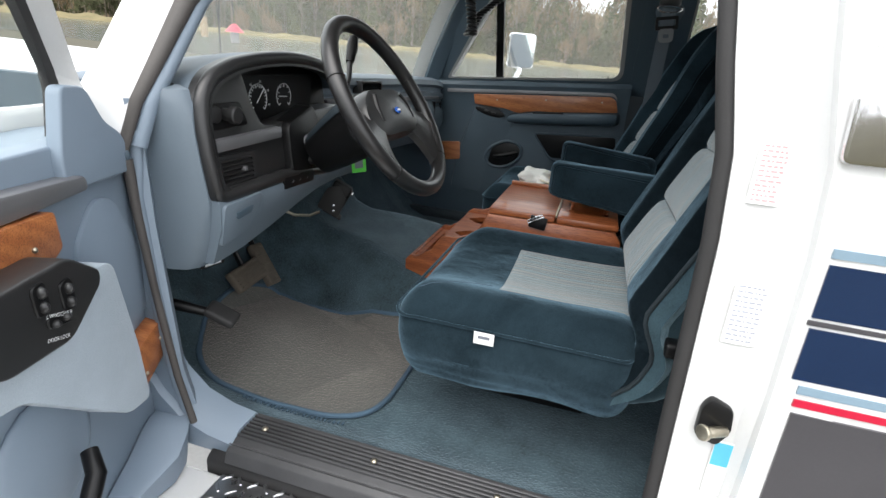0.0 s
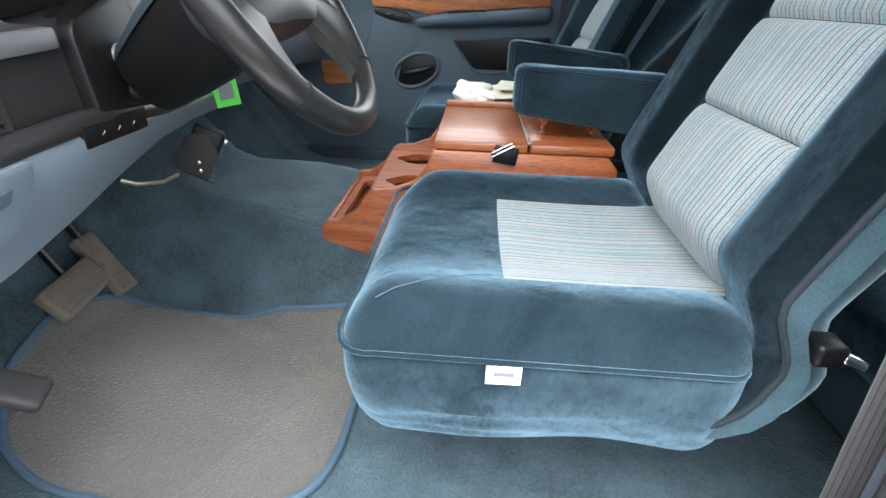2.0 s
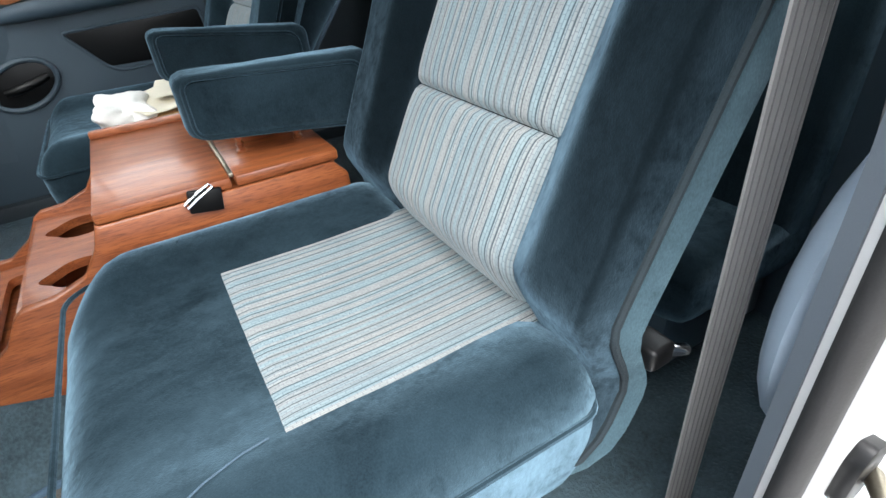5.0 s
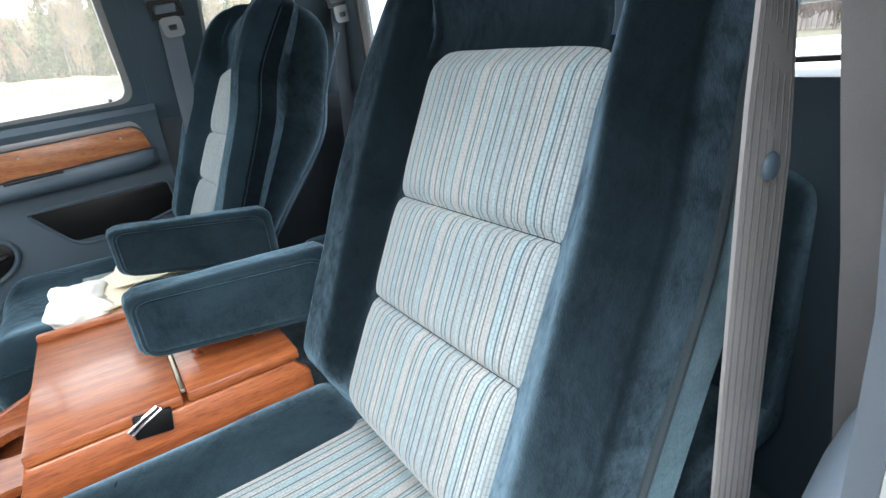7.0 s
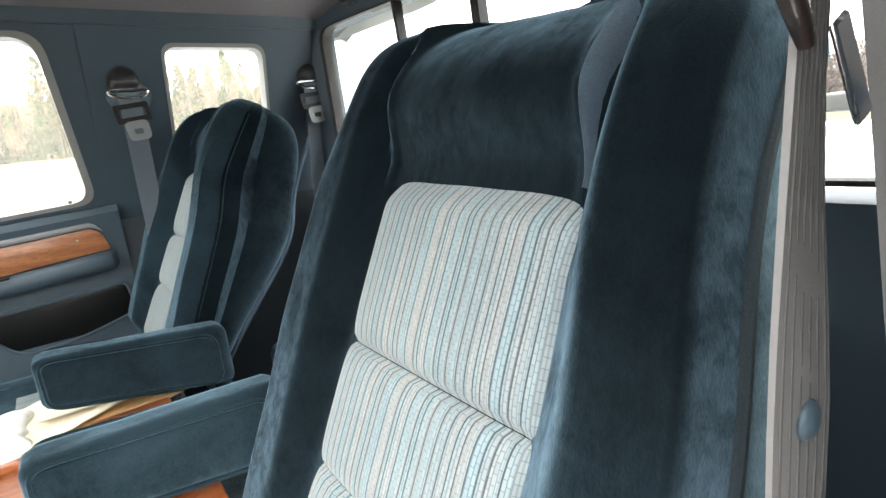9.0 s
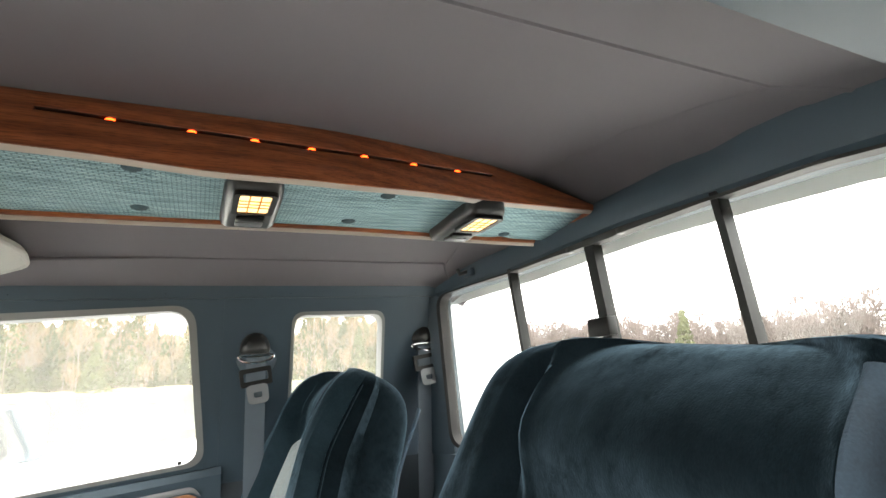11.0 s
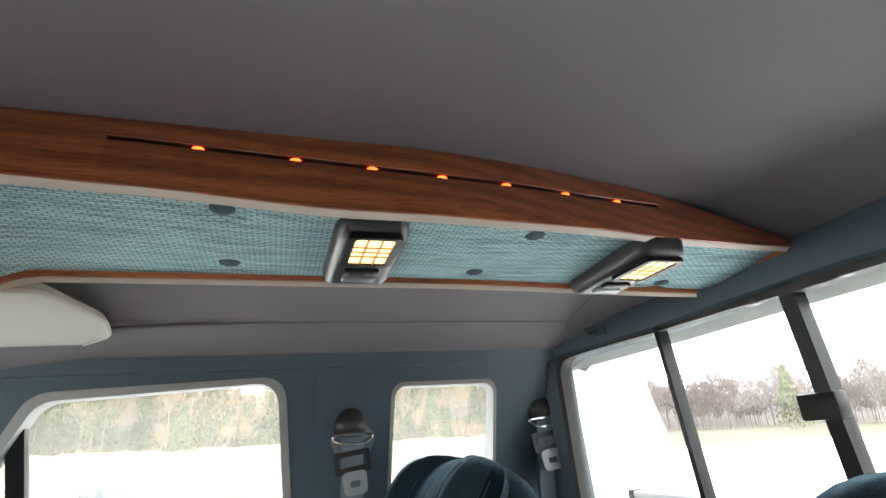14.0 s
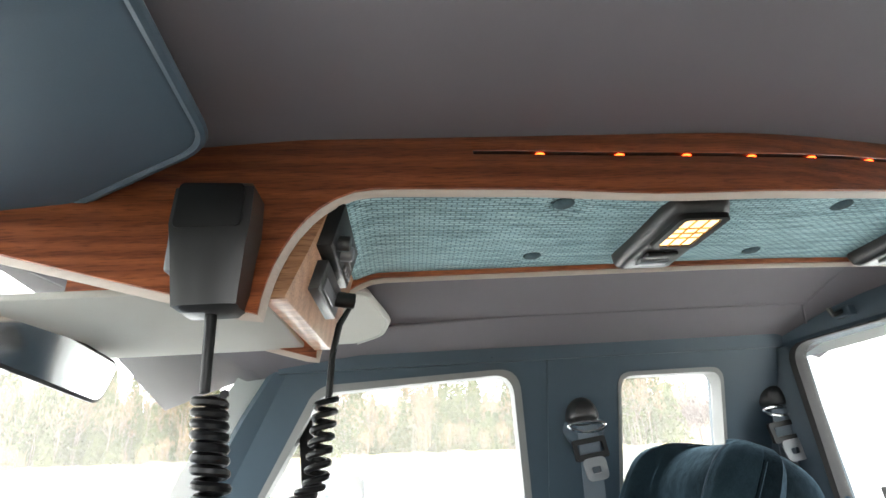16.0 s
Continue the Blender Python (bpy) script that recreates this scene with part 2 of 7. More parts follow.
# trim_blue darkened for shade low on the passenger wall; also colours the shroud
M_TRIM_DARK = mat("trim_blue_dark", (0.020, 0.030, 0.038), 0.55, var=0.10, scale=5, grain=900, bump=0.12, depth=0.0006)
M_BELT_RIB = mat("belt_rib_grey", (0.10, 0.096, 0.096), 0.8, var=0.1, scale=20, grain=900, bump=0.2)
# plastic_blue darkened: the dimmer light on the dash is put into the colour
M_DASH_SHADED = mat("dash_blue_shaded", (0.108, 0.138, 0.166), 0.55, var=0.08, scale=5, grain=700, bump=0.18, depth=0.0008)
M_CHAR = mat("plastic_charcoal", (0.019, 0.0190, 0.0194), 0.36, var=0.12, scale=6, grain=900, bump=0.15, depth=0.0006)
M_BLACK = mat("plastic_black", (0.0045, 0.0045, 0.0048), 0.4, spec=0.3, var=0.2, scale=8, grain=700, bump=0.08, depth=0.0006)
M_SEAL_BROWN = mat("seal_grey_brown", (0.060, 0.054, 0.050), 0.6, var=0.25, scale=9, grain=500, bump=0.2)
M_SCUFF = mat("scuff_black", (0.05, 0.05, 0.052), 0.5, var=0.25, scale=14, grain=500, bump=0.2)
M_RUBBER = mat("rubber_black", (0.022, 0.021, 0.021), 0.65, var=0.25, scale=9, grain=500, bump=0.2, depth=0.001)
M_PEDAL = mat("pedal_rubber", (0.125, 0.105, 0.082), 0.85, var=0.3, scale=20, grain=400, bump=0.4)
M_PEWTER = mat("pewter_strip", (0.22, 0.22, 0.23), 0.38, 0.6, var=0.1, grain=900, bump=0.1, depth=0.0005)
M_LEATHER = mat("leather_black", (0.011, 0.0105, 0.0105), 0.36, var=0.2, scale=15, grain=450, bump=0.25, depth=0.0008)
M_OAK = wood("oak_console", (0.345, 0.108, 0.036), (0.200, 0.055, 0.019), 0.36, 0.25)
M_OAK_ROOF = wood("oak_overhead", (0.50, 0.150, 0.056), (0.20, 0.052, 0.020), 0.42, 0.2)
M_OAK_DOOR = wood("oak_door", (0.46, 0.175, 0.060), (0.28, 0.088, 0.030), 0.35, 0.35)
M_BAY = wood("oak_bay", (0.52, 0.28, 0.15), (0.36, 0.17, 0.085), 0.4, 0.2)
M_SLOT_SHADE = mat("slot_shade_brown", (0.030, 0.016, 0.011), 0.7, var=0.2, bump=0.1)
M_HEAD = mat("headliner_grey", (0.150, 0.137, 0.146), 0.95, var=0.05, scale=3, grain=700, bump=0.3, stretch=(3, 0.6, 1), depth=0.0008)
M_WHITE = mat("white_paint", (0.66, 0.66, 0.65), 0.22, var=0.03, scale=3, grain=200, bump=0.0, coat=0.5)
M_NAVY = mat("navy_decal", (0.005, 0.018, 0.055), 0.2, var=0.08, bump=0.0, coat=0.5)
M_GREYPAINT = mat("charcoal_paint", (0.055, 0.053, 0.059), 0.3, var=0.08, bump=0.0, coat=0.4)
M_RED = mat("red_stripe", (0.45, 0.012, 0.04), 0.3, var=0.05, bump=0.0)
M_SKY_STRIPE = mat("pale_blue_stripe", (0.19, 0.27, 0.33), 0.3, var=0.05, bump=0.0)
M_CHROME = mat("chrome", (0.75, 0.75, 0.76), 0.14, 1.0, var=0.05, bump=0.0)
M_STEEL = mat("zinc_steel", (0.42, 0.38, 0.30), 0.4, 1.0, var=0.2, scale=20, grain=300, bump=0.1)
M_PLATE = mat("tread_plate", (0.6, 0.6, 0.61), 0.3, 1.0, var=0.12, scale=20, grain=300, bump=0.1)
M_BELT = mat("belt_grey", (0.185, 0.178, 0.176), 0.75, var=0.1, scale=20, grain=900, bump=0.3, depth=0.0006)
M_BELT_BLUE = mat("belt_blue", (0.105, 0.13, 0.155), 0.75, var=0.1, scale=20, grain=900, bump=0.3, depth=0.0006)
M_GRIP = mat("grip_brown", (0.020, 0.013, 0.012), 0.3, var=0.2, grain=600, bump=0.05)
M_TONGUE = mat("tongue_steel", (0.20, 0.21, 0.22), 0.45, 0.3, var=0.1, grain=600, bump=0.1)
# trim_blue lightened for the light on the driver's pillar
M_PILLAR = mat("pillar_grey_blue", (0.105, 0.123, 0.144), 0.5, var=0.08, scale=5, grain=900, bump=0.12, depth=0.0006)
M_PAPER = mat("paper_cream", (0.75, 0.69, 0.55), 0.9, var=0.08, scale=12, grain=200, bump=0.1)
M_TISSUE = mat("tissue_white", (0.78, 0.77, 0.72), 0.95, var=0.06, scale=12, grain=200, bump=0.3)
M_MANILA = mat("paper_manila", (0.66, 0.45, 0.23), 0.9, var=0.1, scale=12, grain=200, bump=0.1)
M_LABEL = mat("label_white", (0.8, 0.8, 0.79), 0.5, var=0.05, bump=0.0)
M_INK = mat("ink_grey", (0.16, 0.17, 0.2), 0.6, var=0.1, bump=0.0)
M_INK_RED = mat("ink_red", (0.66, 0.36, 0.36), 0.6, var=0.1, bump=0.0)
M_INK_FAINT = mat("ink_faint", (0.36, 0.38, 0.42), 0.6, var=0.1, bump=0.0)
M_GREEN = mat("tag_green", (0.10, 0.62, 0.06), 0.5, var=0.1, bump=0.0)
M_CYAN = mat("label_cyan", (0.10, 0.45, 0.62), 0.4, var=0.06, bump=0.0)
M_BADGE = mat("badge_blue", (0.02, 0.10, 0.42), 0.2, var=0.1, bump=0.0, coat=0.6)
M_MARK = mat("dial_white", (0.75, 0.77, 0.78), 0.6, var=0.03, bump=0.0)
# raised well above asphalt's tone to bounce light up to the ceiling
M_ASPHALT = mat("asphalt_pale", (0.58, 0.575, 0.56), 0.85, var=0.15, scale=0.6, grain=60, bump=0.2)
M_GRASS = mat("grass_dormant", (0.044, 0.039, 0.019), 1.0, var=0.35, scale=0.25, grain=9, bump=0.4)
M_REED = mat("dry_reed_bank", (0.15, 0.125, 0.06), 1.0, var=0.4, scale=0.5, grain=6, bump=0.3)
M_WATER = mat("pond_water", (0.13, 0.14, 0.13), 0.13, var=0.1, scale=0.2, grain=3, bump=0.05)
M_BARK = mat("bark_grey", (0.15, 0.128, 0.098), 1.0, var=0.3, scale=0.6, grain=10, bump=0.0)
M_TWIG = mat("twig_brown", (0.17, 0.122, 0.072), 1.0, var=0.35, scale=0.1, grain=3, bump=0.0)
M_TWIG_FAR = mat("twig_mauve", (0.12, 0.095, 0.088), 1.0, var=0.35, scale=0.1, grain=3, bump=0.0)
M_PINE = mat("pine_green", (0.078, 0.084, 0.038), 1.0, var=0.45, scale=0.15, grain=4, bump=0.0)
M_BRUSH = mat("brush_brown", (0.19, 0.142, 0.09), 1.0, var=0.45, scale=0.12, grain=1.5, bump=0.3, stretch=(1, 1, 0.3))
M_BRUSH_FAR = mat("brush_mauve", (0.040, 0.032, 0.030), 1.0, var=0.45, scale=0.12, grain=1.5, bump=0.3, stretch=(1, 1, 0.3))
M_GLASS = glass("window_glass", (0.94, 0.96, 0.95))
M_GLASS_THIN_VEIL = glass("rear_glass", (0.94, 0.96, 0.95), veil=0.012)
M_CREAM = mat("cloth_cream", (0.46, 0.45, 0.41), 0.9, var=0.06, scale=4, grain=500, bump=0.2)
M_WELT = mat("welt_dark", (0.010, 0.018, 0.023), 0.9, var=0.3, scale=40, grain=600, bump=0.4)
M_WELT_PALE = mat("welt_grey_blue", (0.045, 0.075, 0.105), 0.9, var=0.3, scale=40, grain=600, bump=0.4, sheen=0.3)
M_SEAL_PALE = mat("window_seal_grey", (0.24, 0.24, 0.235), 0.6, var=0.08, grain=400, bump=0.1)
M_BAND = mat("edge_banding", (0.55, 0.47, 0.41), 0.5, var=0.15, scale=20, grain=300, bump=0.1, stretch=(0.1, 1, 1))
M_LENS = glow("map_lamp_bulb", (1.0, 0.60, 0.24), 0.42)
M_AMBER = mat("amber_lens", (0.55, 0.25, 0.05), 0.25, var=0.2, scale=40, bump=0.0)
M_LED = glow("amber_bulb", (1.0, 0.065, 0.010), 1.5)
M_MIRROR = mat("mirror_silver", (0.85, 0.86, 0.87), 0.02, 1.0, var=0.0, bump=0.0)

# ---- mesh helpers ----


def finish(name, bm, material, parent=None, label="", smooth=True):
    bmesh.ops.recalc_face_normals(bm, faces=bm.faces[:])
    me = bpy.data.meshes.new(name)
    bm.to_mesh(me)
    bm.free()
    me.materials.append(material)
    if smooth:
        for p in me.polygons:
            p.use_smooth = True
        me.set_sharp_from_angle(angle=radians(38))
    o = new(name, me)
    if parent is not None:
        o.parent = parent
        if parent.type == "EMPTY":
            o.matrix_parent_inverse = parent.matrix_basis.inverted()
    if label:
        o["label"] = label
    return o


def part(name, bm, material, parent, label=""):
    return finish(name, bm, material, parent, label)


def thing(name, at, label, category, group=""):
    e = new(name)
    e.empty_display_size = 0.05
    e.matrix_basis = Matrix.Translation(at)
    return tagged(e, label, category, group)


def structure(name, bm, material, label, category):
    return tagged(finish(name, bm, material), label, category, kind="structure")


def bevelled(bm, w, seg=2):
    if w > 0:
        es = [e for e in bm.edges if len(e.link_faces) == 2 and e.calc_face_angle(0) > radians(30)]
        bmesh.ops.bevel(bm, geom=es, offset=w, segments=seg, profile=0.5, affect="EDGES", clamp_overlap=True)
    return bm


def box(x0, x1, y0, y1, z0, z1, bev=0.004, seg=2, bm=None):
    made = bmesh.new()
    bmesh.ops.create_cube(made, size=1)
    for v in made.verts:
        v.co = ((x0 + x1) / 2 + v.co.x * (x1 - x0), (y0 + y1) / 2 + v.co.y * (y1 - y0), (z0 + z1) / 2 + v.co.z * (z1 - z0))
    bevelled(made, bev, seg)
    return join(bm, made)


def join(bm, other):
    """Adds other's mesh to bm."""
    if bm is None:
        return other
    me = bpy.data.meshes.new("tmp")
    other.to_mesh(me)
    other.free()
    bm.from_mesh(me)
    bpy.data.meshes.remove(me)
    return bm


def moved(bm, m):
    bmesh.ops.transform(bm, matrix=m, verts=bm.verts[:])
    return bm


def prism(pts, f0, f1, bev=0.0, seg=2, bm=None):
    """A slab between two copies of an outline; f0 and f1 turn (u, v) into places."""
    made = bmesh.new()
    a = [made.verts.new(f0(*p)) for p in pts]
    b = [made.verts.new(f1(*p)) for p in pts]
    made.faces.new(a)
    made.faces.new(b[::-1])
    n = len(pts)
    for i in range(n):
        made.faces.new((a[i], b[i], b[(i + 1) % n], a[(i + 1) % n]))
    bmesh.ops.recalc_face_normals(made, faces=made.faces[:])
    bevelled(made, bev, seg)
    return join(bm, made)


def loft(rings, caps=True, closed=True, bm=None):
    """A skin over rings of equal length."""
    made = bmesh.new()
    vs = [[made.verts.new(p) for p in r] for r in rings]
    n = len(vs[0])
    for a, b in zip(vs, vs[1:]):
        for i in range(n if closed else n - 1):
            made.faces.new((a[i], a[(i + 1) % n], b[(i + 1) % n], b[i]))
    if caps and closed:
        made.faces.new(vs[0][::-1])
        made.faces.new(vs[-1])
    return join(bm, made)


def grid(f, nu, nv, bm=None):
    """A sheet f(u, v), u and v from 0 to 1."""
    return loft([[f(i / nu, j / nv) for j in range(nv + 1)] for i in range(nu + 1)], caps=False, closed=False, bm=bm)


def tube(pts, r, n=10, closed=False, bm=None, flat=1.0):
    """A round bar along points; r may be a list."""
    pts = [Vector(p) for p in pts]
    k = len(pts)
    rs = r if isinstance(r, (list, tuple)) else [r] * k
    rings = []
    up = Vector((0, 0, 1))
    t0 = (pts[1] - pts[0]).normalized()
    if abs(t0.dot(up)) > 0.9:
        up = Vector((1, 0, 0))
    nrm = (up - up.dot(t0) * t0).normalized()
    for i in range(k):
        a = pts[(i - 1) % k] if closed or i > 0 else pts[i]
        b = pts[(i + 1) % k] if closed or i < k - 1 else pts[i]
        t = (b - a).normalized()
        nrm = (nrm - nrm.dot(t) * t).normalized()
        bi = t.cross(nrm)
        rings.append([pts[i] + rs[i] * (math.cos(2 * math.pi * j / n) * nrm + flat * math.sin(2 * math.pi * j / n) * bi) for j in range(n)])
    if closed:
        rings.append(rings[0])
    return loft(rings, caps=not closed, bm=bm)


def cyl(a, b, r, n=20, bm=None, bev=0.0, r2=None):
    made = tube([a, b], [r, r if r2 is None else r2], n)
    bmesh.ops.recalc_face_normals(made, faces=made.faces[:])
    bevelled(made, bev)
    return join(bm, made)


def rounded(pts, r, seg=5):
    """An outline with its corners rounded; r may be a list."""
    out = []
    n = len(pts)
    for i in range(n):
        p, a, b = Vector(pts[i]), Vector(pts[i - 1]), Vector(pts[(i + 1) % n])
        rr = r[i] if isinstance(r, (list, tuple)) else r
        da, db = (a - p), (b - p)
        rr = min(rr, da.length * 0.49, db.length * 0.49)
        s, e = p + da.normalized() * rr, p + db.normalized() * rr
        for k in range(seg + 1):
            t = k / seg
            out.append(tuple((1 - t) ** 2 * s + 2 * t * (1 - t) * p + t * t * e))
    return out


def rbox(h, r, n=12, deform=None, bm=None):
    """A cushion: a block of half sizes h with edges of radius r, bent by deform."""
    made = bmesh.new()
    bmesh.ops.create_cube(made, size=2)
    bmesh.ops.subdivide_edges(made, edges=made.edges[:], cuts=n, use_grid_fill=True)
    for v in made.verts:
        p = Vector((math.copysign(abs(c) ** 0.8, c) * s for c, s in zip(v.co, h)))
        q = Vector((max(-s + r, min(s - r, c)) for c, s in zip(p, h)))
        d = p - q
        v.co = q + d.normalized() * r if d.length > 1e-6 else p
        if deform:
            v.co = deform(v.co)
    return join(bm, made)


def ellipsoid(c, h, n=16, bm=None):
    made = bmesh.new()
    bmesh.ops.create_uvsphere(made, u_segments=n, v_segments=n // 2 + 2, radius=1)
    for v in made.verts:
        v.co = Vector(c) + Vector((v.co.x * h[0], v.co.y * h[1], v.co.z * h[2]))
    return join(bm, made)


def towards(outline, centre, d):
    """Where the way d from centre leaves a star-shaped outline."""
    best = None
    c = Vector(centre)
    n = len(outline)
    for i in range(n):
        a, b = Vector(outline[i]) - c, Vector(outline[(i + 1) % n]) - c
        e = b - a
        den = d[0] * -e[1] + e[0] * d[1]
        if abs(den) < 1e-9:
            continue
        s = (a[0] * -e[1] + e[0] * a[1]) / den
        t = (d[0] * a[1] - a[0] * d[1]) / den
        if s > 0 and -1e-6 <= t <= 1 + 1e-6 and (best is None or s < best):
            best = s
    return c + best * Vector(d)


def framed(outer, loop, f, back, steps=3, bm=None, thick=True):
    """A wall with an opening: outer and loop in (u, v); f lays (u, v) into the world; back is the wall's depth."""
    centre = tuple(sum(Vector(p)[k] for p in loop) / len(loop) for k in (0, 1))
    ang = sorted({round(math.atan2(p[1] - centre[1], p[0] - centre[0]), 5) for p in list(loop) + list(outer)})
    rings = []
    ways = [(math.cos(a), math.sin(a)) for a in ang]
    inn = [towards(loop, centre, d) for d in ways]
    out = [towards(outer, centre, d) for d in ways]
    back = Vector(back)
    for k in range(steps + 1):
        t = k / steps
        rings.append([Vector(f(*(o * (1 - t) + i * t))) for o, i in zip(out, inn)])
    if thick:
        rings = [[Vector(f(*o)) + back for o in out]] + rings + [[Vector(f(*i)) + back for i in inn]]
        rings.append(rings[0])
    return loft(rings, caps=False, bm=bm)


def ring_strip(loop, f, w, back, bm=None):
    """A thin bead round an opening: from the loop inwards by w, and back into the wall."""
    centre = tuple(sum(Vector(p)[k] for p in loop) / len(loop) for k in (0, 1))
    c = Vector(centre)
    back = Vector(back)
    small = []
    for p in loop:
        d = c - Vector(p)
        small.append(tuple(Vector(p) + d.normalized() * w))
    a = [Vector(f(*p)) for p in loop]
    b = [Vector(f(*p)) for p in small]
    return loft([a, b, [p + back for p in b], [p + back for p in a], a], caps=False, bm=bm)

# ---- cab: floor, ceiling, walls ----


def smooth01(t):
    t = max(0.0, min(1.0, t))
    return t * t * (3 - 2 * t)


def floor_z(x, y):
    z = 0.56
    z += 1.15 * max(0.0, -1.08 - x) + 0.03 * smooth01((-1.0 - x) / 0.1)
    hump = 1 - smooth01((abs(y) - 0.16 - 0.065 * smooth01((x + 0.95) / 0.2)) / 0.17)
    z += hump * (0.05 + 0.16 * smooth01((-0.25 - x) / 0.75))
    z += 0.02 * smooth01((abs(y) - 0.80) / 0.08)
    return min(z, 1.0) + 0.004 * noise.noise((x * 7, y * 7, 0.0))


structure("floor", grid(lambda u, v: (-1.6 + 2.3 * u, -0.905 + 1.81 * v, floor_z(-1.6 + 2.3 * u, -0.905 + 1.81 * v)), 70, 60), M_CARPET, "blue-grey cut-pile carpet over the cab floor and hump", "floor")


def belt_z(x):
    return 1.318 + 0.058 * (x + 0.126)


def side_y(z):
    return 0.885 - 0.5 * (z - 1.31)


def head_z(x, y):
    """The headliner: a shallow vault with a crease near the sides and at the back."""
    z = 1.906 - 0.34 * min(abs(y), 0.5) ** 2
    z -= 0.30 * max(0.0, abs(y) - 0.49)
    z -= (0.66 - 0.6 * min(abs(y), 0.5)) * max(0.0, x - 0.50)
    z -= 0.10 * max(0.0, -0.55 - x) + 0.25 * max(0.0, -0.85 - x)
    return z


def head_sheet():
    xs = [-1.0, -0.95, -0.9, -0.85, -0.7, -0.55, -0.4, -0.2, 0.0, 0.2, 0.4, 0.495, 0.505, 0.56, 0.63]
    ys = [-0.66, -0.6, -0.55, -0.505, -0.49, -0.475, -0.4, -0.25, -0.1, 0.1, 0.25, 0.4, 0.475, 0.49, 0.505, 0.55, 0.6, 0.66]
    low = [[(x, y, head_z(x, y)) for y in ys] for x in xs]
    return loft(low, caps=False, closed=False)


ceiling = head_sheet()
for s in (-1, 1):
    tube([(-0.75, s * 0.49, head_z(-0.75, 0.49) + 0.001), (-0.2, s * 0.49, head_z(-0.2, 0.49) + 0.001), (0.49, s * 0.49, head_z(0.49, 0.49) + 0.001), (0.57, s * 0.60, head_z(0.57, 0.60) + 0.001)], 0.0042, 6, bm=ceiling)
tube([(0.50, -0.49 + 0.98 * i / 12, head_z(0.50, -0.49 + 0.98 * i / 12) + 0.001) for i in range(13)], 0.0035, 6, bm=ceiling)
structure("ceiling", ceiling, M_HEAD, "grey cloth headliner with pressed creases", "ceiling")

roof = grid(lambda u, v: (-1.02 + (1.73 - 0.24 * max(0.0, abs(1.48 * v - 0.74) - 0.30)) * u, -0.74 + 1.48 * v, 1.945 - 0.07 * (2 * v - 1) ** 4 - 0.05 * max(0, 0.1 - u) * 10), 12, 14)
structure("roof", roof, M_WHITE, "white painted steel cab roof", "roof")

# passenger side: door with window, pillar, quarter window
WIN_LOOP = rounded([(-0.945, 1.268), (-0.655, 1.722), (-0.165, 1.738), (-0.128, 1.318)], [0.02, 0.04, 0.055, 0.05], 7)
WIN_OUT = [(-1.03, 1.25), (-0.70, 1.79), (-0.085, 1.79), (-0.085, 1.25)]
QTR_LOOP = rounded([(0.088, 1.36), (0.083, 1.715), (0.358, 1.715), (0.385, 1.36)], 0.035, 6)
QTR_OUT = [(-0.095, 1.25), (-0.095, 1.79), (0.50, 1.79), (0.535, 1.25)]


def side(s, off=0.0):
    """Lays (x, z) on the cab's side: s is 1 for the passenger's side, -1 for the driver's."""
    out = 0.0 if s > 0 else 0.065
    return lambda x, z: (x, s * (side_y(z) + off + out), z)


def rail_trim(s):
    """The moulding between the side windows and the headliner."""
    return loft([[(x, s * (side_y(1.79) - 0.03), 1.787), (x, s * (side_y(1.79) + 0.03), 1.80), (x, s * (side_y(1.76) + 0.04), 1.75), (x, s * (side_y(1.755) - 0.034), 1.752)] for x in (-0.74, -0.5, -0.2, 0.1, 0.3, 0.57)])


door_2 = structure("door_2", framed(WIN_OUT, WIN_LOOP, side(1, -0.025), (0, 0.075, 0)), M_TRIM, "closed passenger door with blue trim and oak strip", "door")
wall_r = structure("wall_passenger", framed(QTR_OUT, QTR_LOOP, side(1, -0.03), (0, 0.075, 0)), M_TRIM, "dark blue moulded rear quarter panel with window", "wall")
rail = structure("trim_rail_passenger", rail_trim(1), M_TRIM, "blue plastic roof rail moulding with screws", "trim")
for x in (-0.55, -0.233, 0.075, 0.26):
    finish("screw", ellipsoid((x, side_y(1.765) - 0.031, 1.765), (0.004, 0.003, 0.004), 8), M_BLACK, rail)
finish("window_bead", ring_strip(WIN_LOOP, side(1, -0.028), 0.020, (0, 0.05, 0)), M_SEAL_PALE, door_2, "pale grey window seal")
finish("window_bead", ring_strip(QTR_LOOP, side(1, -0.033), 0.012, (0, 0.05, 0)), M_SEAL_PALE, wall_r, "pale grey window seal")


def pane(loop, f, name, label):
    bm = prism(loop, lambda u, v: f(u, v), lambda u, v: Vector(f(u, v)) + Vector((0, 0.004, 0)))
    o = structure(name, bm, M_GLASS, label, "window")
    o.visible_shadow = False
    return o


window_1 = pane(WIN_LOOP, side(1, 0.012), "window_1", "clear passenger door glass with fixed vent pane")
window_2 = pane(QTR_LOOP, side(1, 0.012), "window_2", "clear fixed rear quarter glass")
finish("vent_bar", loft([[(x, side_y(z) + d, z) for x, d in ((-0.705, -0.004), (-0.672, -0.004), (-0.672, 0.022), (-0.705, 0.022))] for z in (1.27, 1.5, 1.715)]), M_BLACK, window_1, "black vent window divider bar")
# lower passenger door panel
low = loft([[(x, y, z) for z, y in ((0.60, 0.87), (0.72, 0.86), (0.95, 0.862), (1.10, 0.872), (belt_z(x) - 0.075, 0.862), (belt_z(x) - 0.03, 0.845), (belt_z(x) - 0.012, 0.852), (belt_z(x) - 0.004, 0.90), (0.60, 0.93))] for x in (-1.03, -0.95, -0.8, -0.6, -0.4, -0.25, -0.15, -0.10, -0.085)])
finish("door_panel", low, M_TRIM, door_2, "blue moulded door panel")


